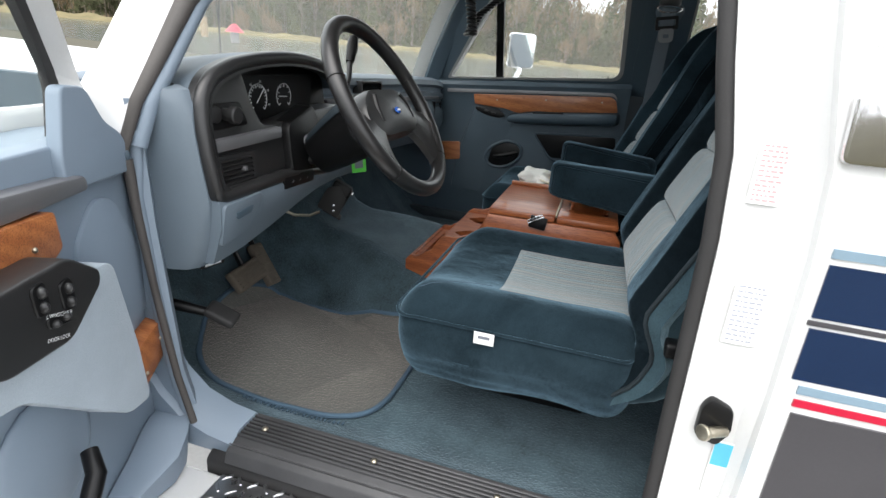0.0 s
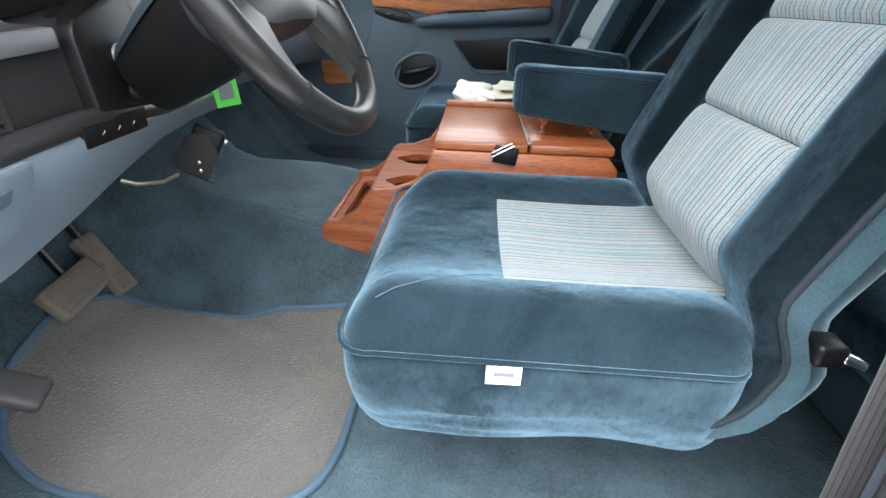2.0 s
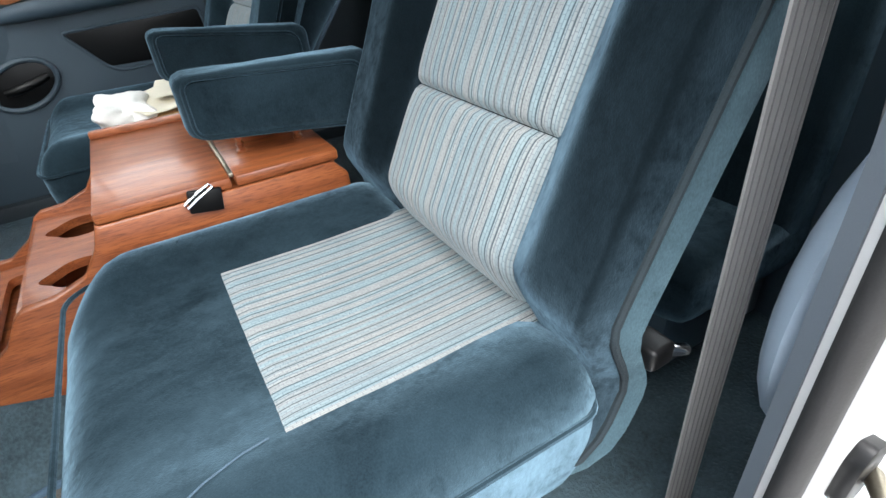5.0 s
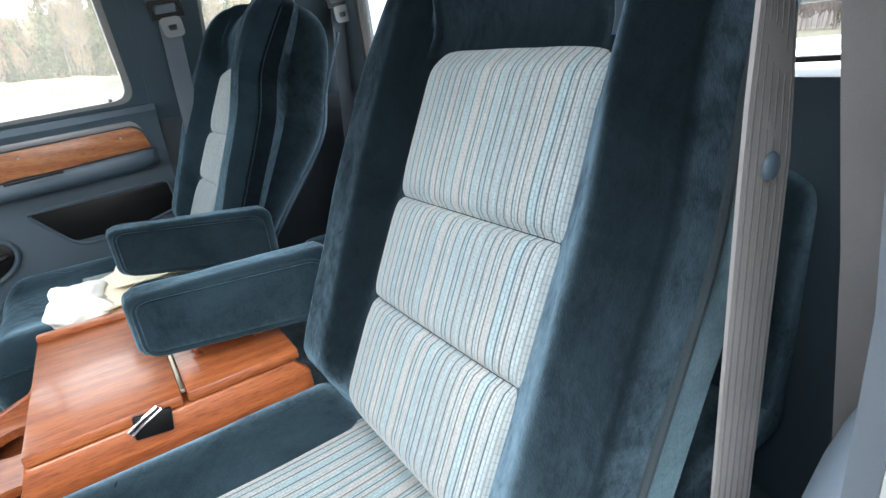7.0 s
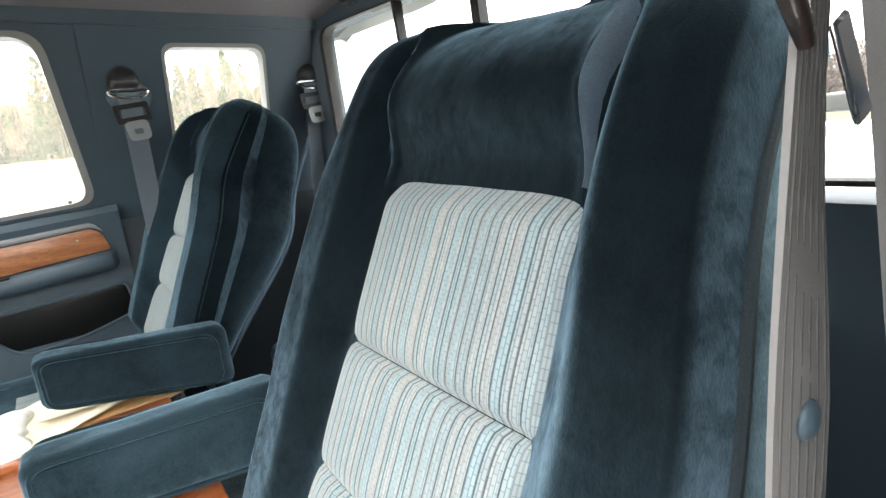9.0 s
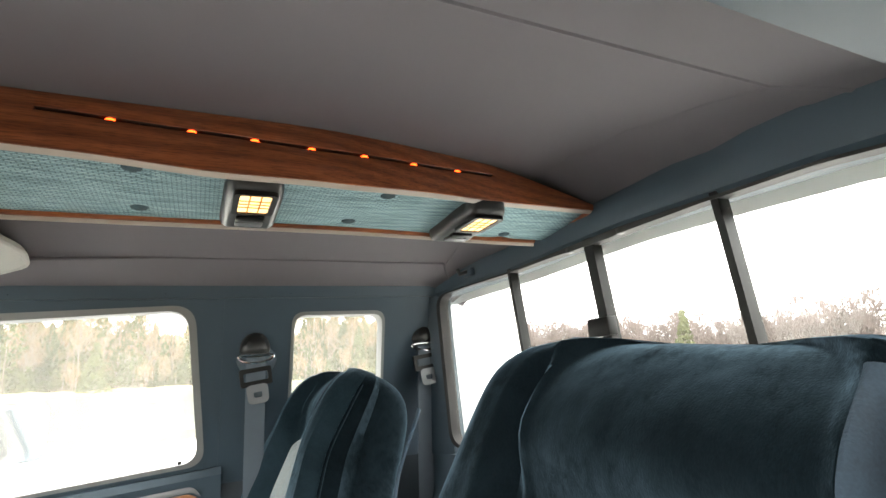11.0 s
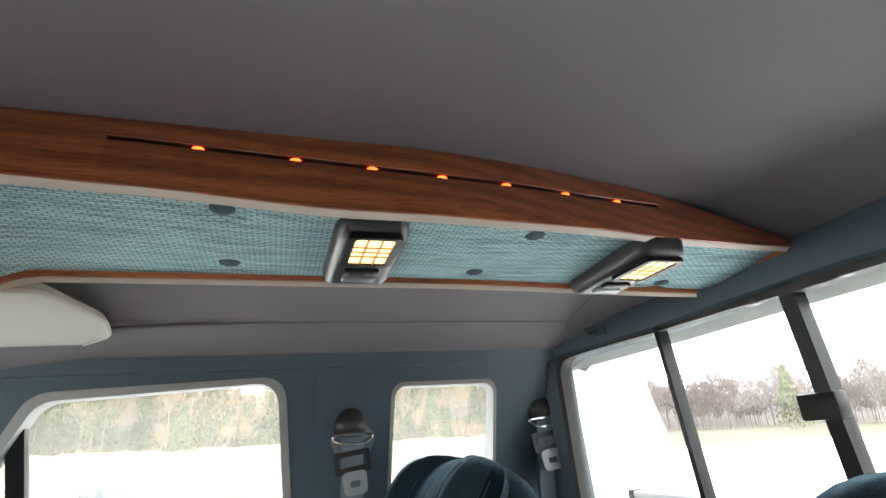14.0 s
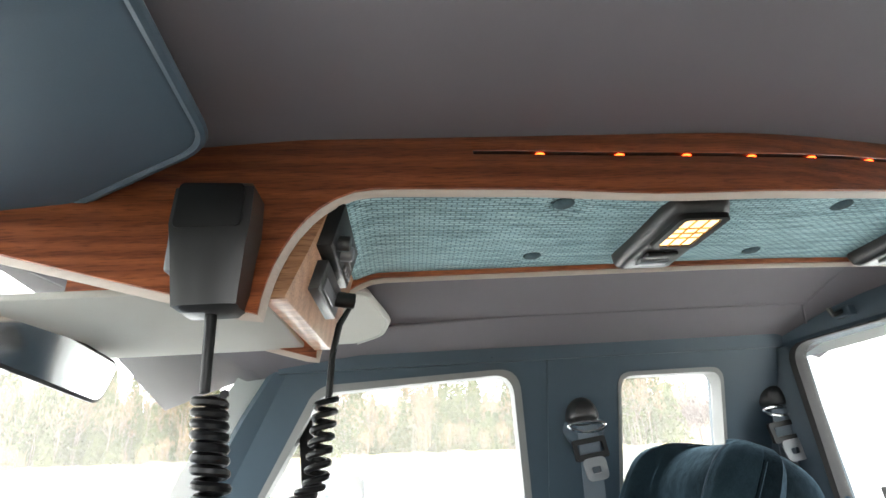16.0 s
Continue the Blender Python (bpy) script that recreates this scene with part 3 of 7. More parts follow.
def slanted(pts, y, t, bev=0.003, bm=None):
    """A raised shape on the passenger door."""
    return prism(pts, lambda u, v: (u, y, v), lambda u, v: (u, y - t, v), bev, 2, bm)


strip = rounded([(-0.797, 1.208), (-0.165, 1.249), (-0.140, 1.235), (-0.125, 1.184), (-0.40, 1.160), (-0.50, 1.156), (-0.575, 1.138), (-0.635, 1.155), (-0.787, 1.163)], [0.004, 0.008, 0.012, 0.006, 0.03, 0.03, 0.02, 0.02, 0.004], 4)
finish("wood_strip", slanted(strip, 0.866, 0.012), M_OAK_DOOR, door_2, "varnished oak door strip")
for x, z in ((-0.68, 1.19), (-0.2, 1.222), (-0.45, 1.21)):
    finish("screw", ellipsoid((x, 0.853, z), (0.004, 0.003, 0.004), 8), M_STEEL, door_2)
finish("belt_strip", slanted(rounded([(-0.93, 1.230), (-0.185, 1.273), (-0.150, 1.262), (-0.135, 1.238), (-0.158, 1.2525), (-0.93, 1.206)], [0.004, 0.015, 0.012, 0.003, 0.01, 0.004], 4), 0.868, 0.016), M_PEWTER, door_2, "grey belt moulding")
arm = loft([[(x, 0.868 - d * w, zt + (zb - zt) * f) for d, f in ((0, 0.0), (0.55, 0.02), (0.85, 0.10), (0.98, 0.28), (1.0, 0.5), (0.93, 0.74), (0.70, 0.93), (0.35, 1.0), (0, 1.02))] for x, w, zt, zb in ((-0.625, 0.004, 1.118, 1.098), (-0.605, 0.025, 1.128, 1.094), (-0.57, 0.045, 1.139, 1.095), (-0.5, 0.056, 1.148, 1.098), (-0.40, 0.060, 1.156, 1.104), (-0.25, 0.060, 1.169, 1.114), (-0.15, 0.057, 1.177, 1.121), (-0.128, 0.046, 1.178, 1.125), (-0.116, 0.020, 1.176, 1.132), (-0.112, 0.004, 1.172, 1.138))])
finish("armrest", arm, M_TRIM, door_2, "padded blue armrest")
# a black plate instead of an opening, painted as the slot's shade
finish("pull_slot_shade", slanted(rounded([(-0.50, 1.152), (-0.36, 1.163), (-0.36, 1.157), (-0.50, 1.146)], 0.003, 3), 0.815, 0.004), M_BLACK, door_2, "black plate above the armrest for the shade in a pull slot")
finish("switch_pod", slanted(rounded([(-0.785, 1.150), (-0.74, 1.158), (-0.66, 1.143), (-0.628, 1.122), (-0.66, 1.108), (-0.73, 1.118), (-0.775, 1.135)], 0.018, 4), 0.868, 0.022, 0.006), M_BLACK, door_2, "black window switch pod")
for x, z in ((-0.725, 1.136), (-0.69, 1.129)):
    finish("rocker", ellipsoid((x, 0.845, z), (0.012, 0.004, 0.006), 10), M_CHAR, door_2)
# the moulded ridge that sweeps down from the pod, and black plates painting recess shade
ridge = [(-0.790, 1.145), (-0.812, 1.06), (-0.845, 0.97), (-0.868, 0.86), (-0.88, 0.75)]
finish("ridge", loft([[(x, 0.868, z), (x + 0.010, 0.850, z), (x + 0.035, 0.846, z - 0.004), (x + 0.12, 0.853, z - 0.01), (x + 0.20, 0.868, z - 0.02)] for x, z in ridge], caps=False, closed=False), M_TRIM, door_2, "moulded ridge of the door panel")
finish("map_pocket", slanted(rounded([(-0.485, 1.052), (-0.11, 1.075), (-0.10, 0.985), (-0.25, 0.945), (-0.385, 0.935)], [0.02, 0.02, 0.03, 0.05, 0.04], 5), 0.866, 0.004), M_BLACK, door_2, "flat black plate for the shade in the map pocket")
rimp = rounded([(-0.488, 1.055), (-0.108, 1.078), (-0.098, 0.983), (-0.25, 0.942), (-0.387, 0.931)], [0.02, 0.02, 0.03, 0.05, 0.04], 5)
finish("pocket_rim", tube([(x, 0.861, z) for x, z in rimp], 0.005, 8, True), M_TRIM, door_2)
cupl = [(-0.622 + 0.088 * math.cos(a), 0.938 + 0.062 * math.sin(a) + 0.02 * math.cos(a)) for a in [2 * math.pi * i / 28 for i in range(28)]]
finish("handle_cup", slanted(cupl, 0.866, 0.005), M_BLACK, door_2, "flat black plate for the shade in the handle cup")
finish("cup_rim", tube([(x, 0.859, z) for x, z in cupl], 0.008, 8, True), M_TRIM, door_2)
finish("door_handle", tube([(-0.668, 0.852, 0.925), (-0.64, 0.838, 0.930), (-0.59, 0.838, 0.944), (-0.555, 0.845, 0.956)], [0.009, 0.012, 0.012, 0.008], 10), M_BLACK, door_2, "black pull handle")
finish("lock_knob", cyl((-0.192, 0.882, belt_z(-0.192) - 0.012), (-0.192, 0.882, belt_z(-0.192) + 0.02), 0.005, 10), M_BLACK, door_2, "black lock knob")
finish("speaker_board", slanted(rounded([(-1.0, 0.96), (-0.845, 0.975), (-0.835, 0.888), (-0.99, 0.87)], 0.008, 3), 0.868, 0.02), M_OAK_DOOR, door_2, "oak speaker board")

# lower quarter wall behind the passenger seat
# shade low on this wall is put into the darker trim copy
finish("lower_panel", loft([[(x, y, z) for z, y in ((0.58, 0.87), (0.9, 0.86), (1.15, 0.88), (1.26, side_y(1.26) - 0.03), (1.26, 0.95), (0.58, 0.95))] for x in (-0.095, 0.05, 0.3, 0.56)]), M_TRIM_DARK, wall_r)
finish("sill", box(-1.62, 0.6, 0.84, 0.96, 0.5, 0.615, 0.01), M_TRIM_DARK, wall_r)
finish("pillar_swell", ellipsoid((-0.005, side_y(1.62) - 0.012, 1.615), (0.058, 0.022, 0.075), 18), M_TRIM, wall_r)

# driver's side: the same quarter panel and pillar, mirrored
wall_l = structure("wall_driver", framed([(0.075, 1.28), (0.06, 1.79), (0.50, 1.79), (0.535, 1.28)], QTR_LOOP, side(-1, -0.03), (0, -0.03, 0)), M_TRIM, "dark blue rear quarter panel on the driver's side", "wall")
finish("lower_panel", loft([[(x, -y, z) for z, y in ((0.58, 0.90), (0.9, 0.89), (1.15, 0.88), (1.26, side_y(1.26) - 0.03), (1.26, 0.95), (0.58, 0.95))] for x in (0.12, 0.2, 0.4, 0.54)]), M_TRIM, wall_l)
finish("window_bead", ring_strip(QTR_LOOP, side(-1, -0.033), 0.012, (0, -0.05, 0)), M_SEAL_PALE, wall_l, "pale grey window seal")
window_3 = pane(QTR_LOOP, side(-1, 0.012), "window_3", "clear fixed quarter glass on the driver's side")
structure("trim_rail_driver", rail_trim(-1), M_TRIM, "blue plastic roof rail moulding", "trim")


def pillar_path():
    """The door opening's rear edge on the driver's side, from sill to roof."""
    return [(-0.015, -0.945, 0.60), (-0.02, -0.95, 0.75), (-0.025, -0.95, 0.95), (-0.03, -0.95, 1.13), (-0.04, -0.95, 1.24), (-0.062, -0.946, 1.34), (-0.082, -0.937, 1.45), (-0.10, -0.925, 1.56), (-0.118, -0.90, 1.67), (-0.12, -0.83, 1.77), (-0.17, -0.72, 1.83)]


pp = pillar_path()
jamb_rings = []
for x, y, z in pp:
    jamb_rings.append([(x, y + 0.02, z), (x, y - 0.012, z), (x + 0.075, y - 0.016, z), (x + 0.105, y - 0.05, z), (x + 0.16, y - 0.052, z), (x + 0.16, y + 0.02, z)])
pillar_l = structure("pillar_driver", loft(jamb_rings), M_WHITE, "white painted door jamb and pillar", "pillar")
seal = [(x - 0.006, y + 0.002, z) for x, y, z in pp]
finish("door_seal", tube(seal, 0.0125, 12, flat=0.85), M_RUBBER, pillar_l, "black rubber door seal")
inner_p = [[(x - 0.004, y + 0.02, z), (x + 0.002, y + 0.034, z), (x + 0.05, y + 0.038, z), (x + 0.12, y + 0.034, z), (x + 0.12, y + 0.02, z)] for x, y, z in pp]
finish("pillar_cover", loft(inner_p), M_PILLAR, pillar_l, "dark blue plastic pillar cover")
finish("retractor_cover", ellipsoid((0.10, -0.905, 0.98), (0.115, 0.035, 0.15), 24), M_BLUE, pillar_l, "rounded blue belt retractor cover")
# roof rail over the driver's door
rail_rings = [[(x, -0.70, z + 0.03), (x, -0.66, z + 0.05), (x, -0.72, z + 0.09), (x, -0.755, z + 0.04)] for x, z in ((-0.78, 1.73), (-0.5, 1.755), (-0.16, 1.76), (0.0, 1.76))]
structure("header_driver", loft(rail_rings), M_WHITE, "white painted roof rail above the open door", "trim")

# front pillars
for s, nm in ((-1, "pillar_front_driver"), (1, "pillar_front_passenger")):
    foot, top = Vector((-1.03, s * 0.90, 1.235)), Vector((-0.70, s * 0.655, 1.79))
    rings = []
    for t in (-0.14, 0, 0.25, 0.5, 0.75, 1):
        c = foot.lerp(top, t) + Vector((-0.02, 0, 0.02)) * math.sin(math.pi * t)
        w = 0.042
        rings.append([c + Vector((-w, -s * 0.022, 0)), c + Vector((-0.6 * w, -s * 0.036, 0)), c + Vector((0.8 * w, -s * 0.016, -0.01)), c + Vector((w, 0, -0.01)), c + Vector((0.5 * w, s * 0.03, 0)), c + Vector((-w, s * 0.02, 0))])
    p = structure(nm, loft(rings), M_TRIM, "blue padded windscreen pillar trim", "pillar")
    skin = [[r[4] + Vector((0.012, s * 0.004, 0)), r[5] + Vector((0, s * 0.004, 0)), r[5] + Vector((-0.06, -s * 0.06, 0)), r[5] + Vector((-0.02, s * 0.035, 0)), r[4] + Vector((0.02, s * 0.03, 0))] for r in rings]
    if s > 0:
        finish("pillar_skin", loft(skin), M_WHITE, p, "white painted outer pillar")
    if s < 0:
        line = [Vector(q) for q in ((-0.965, -0.967, 1.10), (-0.961, -0.967, 1.14), (-0.950, -0.941, 1.216), (-0.936, -0.911, 1.272), (-0.921, -0.883, 1.329), (-0.906, -0.855, 1.386), (-0.838, -0.795, 1.50), (-0.748, -0.735, 1.62), (-0.668, -0.70, 1.71))]
        finish("door_seal", tube(line, [0.009, 0.010, 0.012, 0.0145, 0.0165, 0.0185, 0.019, 0.018, 0.017], 12, flat=0.8), M_SEAL_BROWN, p, "grey-brown rubber door seal")
        finish("lower_seal", tube([(-0.876, -0.962, 0.60), (-0.903, -0.963, 0.70), (-0.932, -0.964, 0.87), (-0.951, -0.965, 1.02), (-0.957, -0.967, 1.12)], [0.007, 0.007, 0.007, 0.008, 0.0095], 10), M_SEAL_BROWN, p, "grey-brown rubber door seal")
        finish("pillar_jamb", loft([[q + Vector((-0.006, -0.008, 0)), q + Vector((-0.030, -0.032, 0.0)), q + Vector((-0.054, -0.050, 0.0)), q + Vector((-0.10, -0.030, 0.0)), q + Vector((-0.05, 0.03, 0.0))] for q in line]), M_WHITE, p, "white painted pillar face")
        finish("pillar_edge", tube([q + Vector((0.012, 0.020, 0)) for q in line[1:]], 0.013, 10), M_BLUE, p, "blue pillar edge moulding")
        finish("seal_cover", tube([(-0.90, -0.95, 0.60), (-0.925, -0.95, 0.70), (-0.95, -0.95, 0.87), (-0.965, -0.95, 1.05), (-0.955, -0.945, 1.168)], 0.0125, 12, flat=0.8), M_BLUE, p, "blue door edge moulding")

# cowl side and kick panel by the driver's feet
kick = loft([[(-1.12, -0.90, z), (-0.97, -0.90, z), (-0.94 + dx, -0.915, z), (-0.925 + dx, -0.935, z), (-0.94 + dx, -0.955, z), (-1.12, -0.955, z)] for z, dx in ((0.57, 0.05), (0.63, 0.03), (0.70, 0.01), (0.85, -0.005), (1.0, -0.02), (1.12, -0.025), (1.22, -0.02))])
structure("kick_panel", kick, M_BLUE, "blue plastic kick panel beside the pedals", "trim")
sill_foot = loft([[(x, -0.87, 0.575), (x, -0.885, 0.60 + h), (x, -0.94, 0.598 + h), (x, -0.968, 0.58 + h), (x, -0.96, 0.54)] for x, h in ((-0.98, 0.12), (-0.95, 0.07), (-0.90, 0.025), (-0.84, 0.004), (-0.785, -0.004))])
structure("sill_cover", sill_foot, M_BLUE, "blue plastic sill end cover", "trim")
plate = prism([(-0.875, 0.56), (-0.875, 0.588), (-0.955, 0.582), (-0.978, 0.570), (-0.986, 0.545)], lambda u, v: (-0.79, u, v), lambda u, v: (0.02, u, v), 0.003)
sill = structure("sill_plate", plate, M_SCUFF, "black ribbed sill scuff plate with screws", "sill")
for i in range(9):
    y = -0.888 - i * 0.0095
    finish("rib", box(-0.789, 0.019, y - 0.003, y + 0.003, 0.578, 0.5925 - 0.0007 * i - 0.006 * max(0, i - 6), 0.0015, 1), M_SCUFF, sill)
for x in (-0.74, -0.50, -0.26, -0.06):
    finish("screw", ellipsoid((x, -0.92, 0.594), (0.007, 0.007, 0.004), 10), M_STEEL, sill)
body_sill = prism([(-0.968, 0.545), (-0.982, 0.54), (-0.982, 0.40), (-0.90, 0.40), (-0.90, 0.585)], lambda u, v: (-0.84, u, v), lambda u, v: (0.2, u, v), 0.01)
structure("rocker", body_sill, M_RUBBER, "dark rocker edge under the door", "body")

# running board with raised tread
board = box(-1.25, 0.6, -1.16, -0.983, 0.485, 0.515, 0.012, 3)
rb = thing("running_board", (-0.3, -1.07, 0.40), "bright tread-plate running board below the sill", "running board")
part("board", board, M_WHITE, rb, "white painted board")
tread = box(-0.795, 0.2, -1.14, -0.985, 0.513, 0.518, 0.002, 1)
rng = random.Random(3)
for i in range(34):
    for j in range(6):
        x, y = -0.78 + i * 0.029, -1.13 + j * 0.028
        a = 45 if (i + j) % 2 else -45
        m = pose(x, y, 0.518, 0, 0, a)
        join(tread, moved(box(-0.011, 0.011, -0.0028, 0.0028, -0.001, 0.0022, 0.001, 1), m))
part("tread_plate", tread, M_PLATE, rb, "diamond tread plate")

# outer body behind the door with stripes
skin_z = (0.42, 0.60, 0.75, 0.95, 1.15, 1.25, 1.32)
outer = loft([[(x, -1.0 + 0.02 * smooth01((0.7 - z) / 0.3), z) for z in skin_z] + [(x, -0.955 + 0.0 * z, 1.33), (x, -0.95, 0.42)] for x in (0.065, 0.10, 0.3, 0.7)])
body = structure("body_side", outer, M_WHITE, "white painted cab side with navy and red stripes", "body")
upper = loft([[(x + 0.09, y - 0.0505, z), (0.21, y - 0.053, z), (0.21, y - 0.02, z), (x + 0.09, y - 0.02, z)] for x, y, z in pp[2:]])
finish("upper_side", upper, M_WHITE, body)
for z0, z1, x0, m, lb in ((1.142, 1.153, 0.075, M_SKY_STRIPE, "pale blue stripe"), (1.068, 1.134, 0.076, M_NAVY, "navy band"), (1.058, 1.064, 0.074, M_GREYPAINT, "grey band"), (0.985, 1.054, 0.078, M_NAVY, "navy band"), (0.966, 0.977, 0.088, M_SKY_STRIPE, "pale blue stripe"), (0.948, 0.958, 0.088, M_RED, "red stripe"), (0.45, 0.938, 0.09, M_GREYPAINT, "charcoal lower panel")):
    zs = [z0 + (z1 - z0) * i / 6 for i in range(7)]
    finish("stripe", loft([[(x, -0.9985 + 0.02 * smooth01((0.7 - z) / 0.3), z) for x in (x0, 0.70)] + [(x, -1.0035 + 0.02 * smooth01((0.7 - z) / 0.3), z) for x in (0.70, x0)] for z in zs]), m, body, lb)

# stickers and striker on the jamb


def on_jamb(x0, x1, z0, z1, t=0.0012, y=-0.967):
    return box(x0, x1, y - t, y, z0, z1, 0.0003, 1)


st = thing("striker", (0.0, -0.96, 0.88), "zinc-plated door striker bolt on the jamb", "striker")
part("plate", prism(rounded([(0.0, 0.855), (0.03, 0.845), (0.044, 0.87), (0.04, 0.905), (0.01, 0.918), (0.0, 0.90)], 0.008), lambda u, v: (u, -0.962, v), lambda u, v: (u, -0.976, v), 0.003), M_BLACK, st, "black striker backing")
part("bolt", cyl((0.036, -0.975, 0.872), (0.006, -0.998, 0.878), 0.0075, 16, bev=0.002), M_STEEL, st)
part("bolt_head", cyl((0.006, -0.998, 0.878), (0.0, -1.002, 0.879), 0.011, 16, bev=0.002), M_STEEL, st)
for nm, x0, x1, z0, z1, ink, lb in (("warning_label", -0.016, 0.018, 1.185, 1.258, M_INK_RED, "white sticker with rows of red print"), ("data_label", 0.0, 0.04, 1.0, 1.085, M_INK_FAINT, "white sticker with rows of grey print"), ("service_label", 0.03, 0.055, 0.76, 0.85, M_CYAN, "white and cyan service sticker")):
    lab = thing(nm, (x0, -0.967, z0), lb, "sticker")
    part("sheet", on_jamb(x0, x1, z0, z1), M_LABEL, lab)
    rows = 12
    bars = bmesh.new()
    rr = random.Random(len(nm))
    for i in range(rows):
        z = z0 + (i + 0.7) * (z1 - z0) / (rows + 0.6)
        x = x0 + 0.004
        while x < x1 - 0.006:
            w = rr.uniform(0.002, 0.008)
            join(bars, on_jamb(x, min(x1 - 0.003, x + w), z, z + 0.0026, 0.0004, -0.9683))
            x += w + 0.0014
    if nm == "service_label":
        bars.free()
        bars = on_jamb(x0 + 0.001, x1 - 0.001, z0 + 0.05, z1 - 0.002, 0.0006, -0.9685)
    part("print", bars, ink, lab)
plug = thing("jamb_plug", (0.03, -0.967, 0.72), "dark rubber plug in the white jamb", "plug")
part("disc", cyl((0.03, -0.964, 0.72), (0.03, -0.972, 0.72), 0.012, 18, bev=0.003), M_RUBBER, plug)

# chrome mirror bracket on the cab side
hd = thing("body_bracket", (0.06, -1.0, 1.28), "chrome bracket bolted to the white cab side", "bracket")
part("base", prism(rounded([(0.05, 1.246), (0.14, 1.246), (0.14, 1.315), (0.045, 1.32)], 0.01), lambda u, v: (u, -1.0, v), lambda u, v: (u, -1.012, v), 0.004), M_CHROME, hd)
part("arm", tube([(0.09, -1.01, 1.275), (0.12, -1.03, 1.31), (0.17, -1.05, 1.37)], 0.012, 12), M_CHROME, hd)
hd2 = thing("door_latch_trim", (0.05, -1.0, 1.38), "chrome framed catch on the white cab side", "latch")
part("base", prism(rounded([(0.035, 1.352), (0.14, 1.352), (0.14, 1.44), (0.02, 1.44)], 0.008), lambda u, v: (u, -1.0 + 0.5 * max(0, v - 1.32), v), lambda u, v: (u, -1.014 + 0.5 * max(0, v - 1.32), v), 0.004), M_CHROME, hd2)
part("inset", prism(rounded([(0.05, 1.362), (0.135, 1.362), (0.135, 1.43), (0.038, 1.43)], 0.008), lambda u, v: (u, -1.012 + 0.5 * max(0, v - 1.32), v), lambda u, v: (u, -1.018 + 0.5 * max(0, v - 1.32), v), 0.003), M_WHITE, hd2)

# rear wall: panel below, window above
REAR = [(-0.70, 0.545), (-0.32, 0.635), (0.0, 0.645), (0.32, 0.635), (0.70, 0.545)]


def rear_x(y):
    y = max(-0.7, min(0.7, y))
    for (a, xa), (b, xb) in zip(REAR, REAR[1:]):
        if y <= b:
            return xa + (xb - xa) * (y - a) / (b - a)
    return REAR[-1][1]


ry = [-0.86, -0.7, -0.5, -0.32, -0.1, 0.1, 0.32, 0.5, 0.7, 0.86]
wall_back = loft([[(rear_x(y) - 0.01 - d, y, z) for z, d in ((0.56, 0.0), (0.9, 0.02), (1.15, 0.02), (1.24, 0.0), (1.275, 0.0))] + [(rear_x(y) + 0.05, y, 1.28), (rear_x(y) + 0.05, y, 0.56)] for y in ry])
wall_rear = structure("wall_rear", wall_back, M_TRIM, "dark blue moulded rear cab wall", "wall")
def header_z(y):
    """Lower edge of the rear header, bowed down towards the sides."""
    return 1.764 - 0.15 * max(0.0, -y) ** 2 - 0.03 * max(0.0, y) ** 2


RW_LOOP = rounded([(-0.80, 1.295), (-0.77, header_z(-0.77))] + [(y, header_z(y)) for y in (-0.5, -0.32, -0.1, 0.1, 0.32, 0.5)] + [(0.625, header_z(0.625)), (0.655, 1.295)], [0.05, 0.04] + [0.02] * 6 + [0.05, 0.05], 5)


def rear(y, z):
    return (rear_x(y) - 0.07 * max(0.0, z - 1.3), y, z)


def rear_frame():
    ws = [-0.80, -0.75, -0.70, -0.645, -0.625, -0.5, -0.32, -0.1, 0.1, 0.32, 0.5, 0.625, 0.645, 0.655]
    top = loft([[Vector(rear(y, z)) + Vector((d, 0, 0)) for z, d in ((header_z(y) - 0.004, 0.0), (header_z(y) + 0.008, -0.014), (header_z(y) + 0.045, -0.016), (1.835, 0.0), (1.835, 0.05), (header_z(y) - 0.004, 0.05))] for y in ws])
    for s in (-1, 1):
        loft([[Vector(rear(s * (b + k + (0.147 if s < 0 else 0.0)), z)) + Vector((d, 0, 0)) for k, d in ((0, 0.0), (0.01, -0.01), (0.05, -0.02), (0.12, -0.04), (0.12, 0.03), (0, 0.04))] for z, b in ((1.275, 0.655), (1.4, 0.65), (1.6, 0.64), (1.74, 0.628), (1.80, 0.60))], bm=top)
    return top


finish("window_surround", rear_frame(), M_TRIM, wall_rear, "blue rear window surround")
finish("window_bead", ring_strip(RW_LOOP, lambda y, z: Vector(rear(y, z)) + Vector((-0.014, 0, 0)), 0.016, (0.03, 0, 0)), M_RUBBER, wall_rear, "black rubber rear window seal")
finish("roof_edge", loft([[Vector(rear(y, header_z(y) + h)) + Vector((d, 0, 0)) for h, d in ((0.02, 0.052), (-0.022, 0.075), (-0.018, 0.085), (0.03, 0.085))] for y in (-0.78, -0.5, -0.32, -0.1, 0.1, 0.32, 0.5, 0.68)]), M_WHITE, wall_rear, "white rear edge of the roof outside")
window_4 = structure("window_4", loft([[Vector(rear(y, z)) + Vector((d, 0, 0)) for z, d in ((1.29, 0.006), (1.77, 0.006), (1.77, 0.010), (1.29, 0.010))] for y in (-0.80, -0.5, -0.32, 0.0, 0.32, 0.5, 0.65)]), M_GLASS_THIN_VEIL, "sliding rear window with black divider bars", "window")
window_4.visible_shadow = False
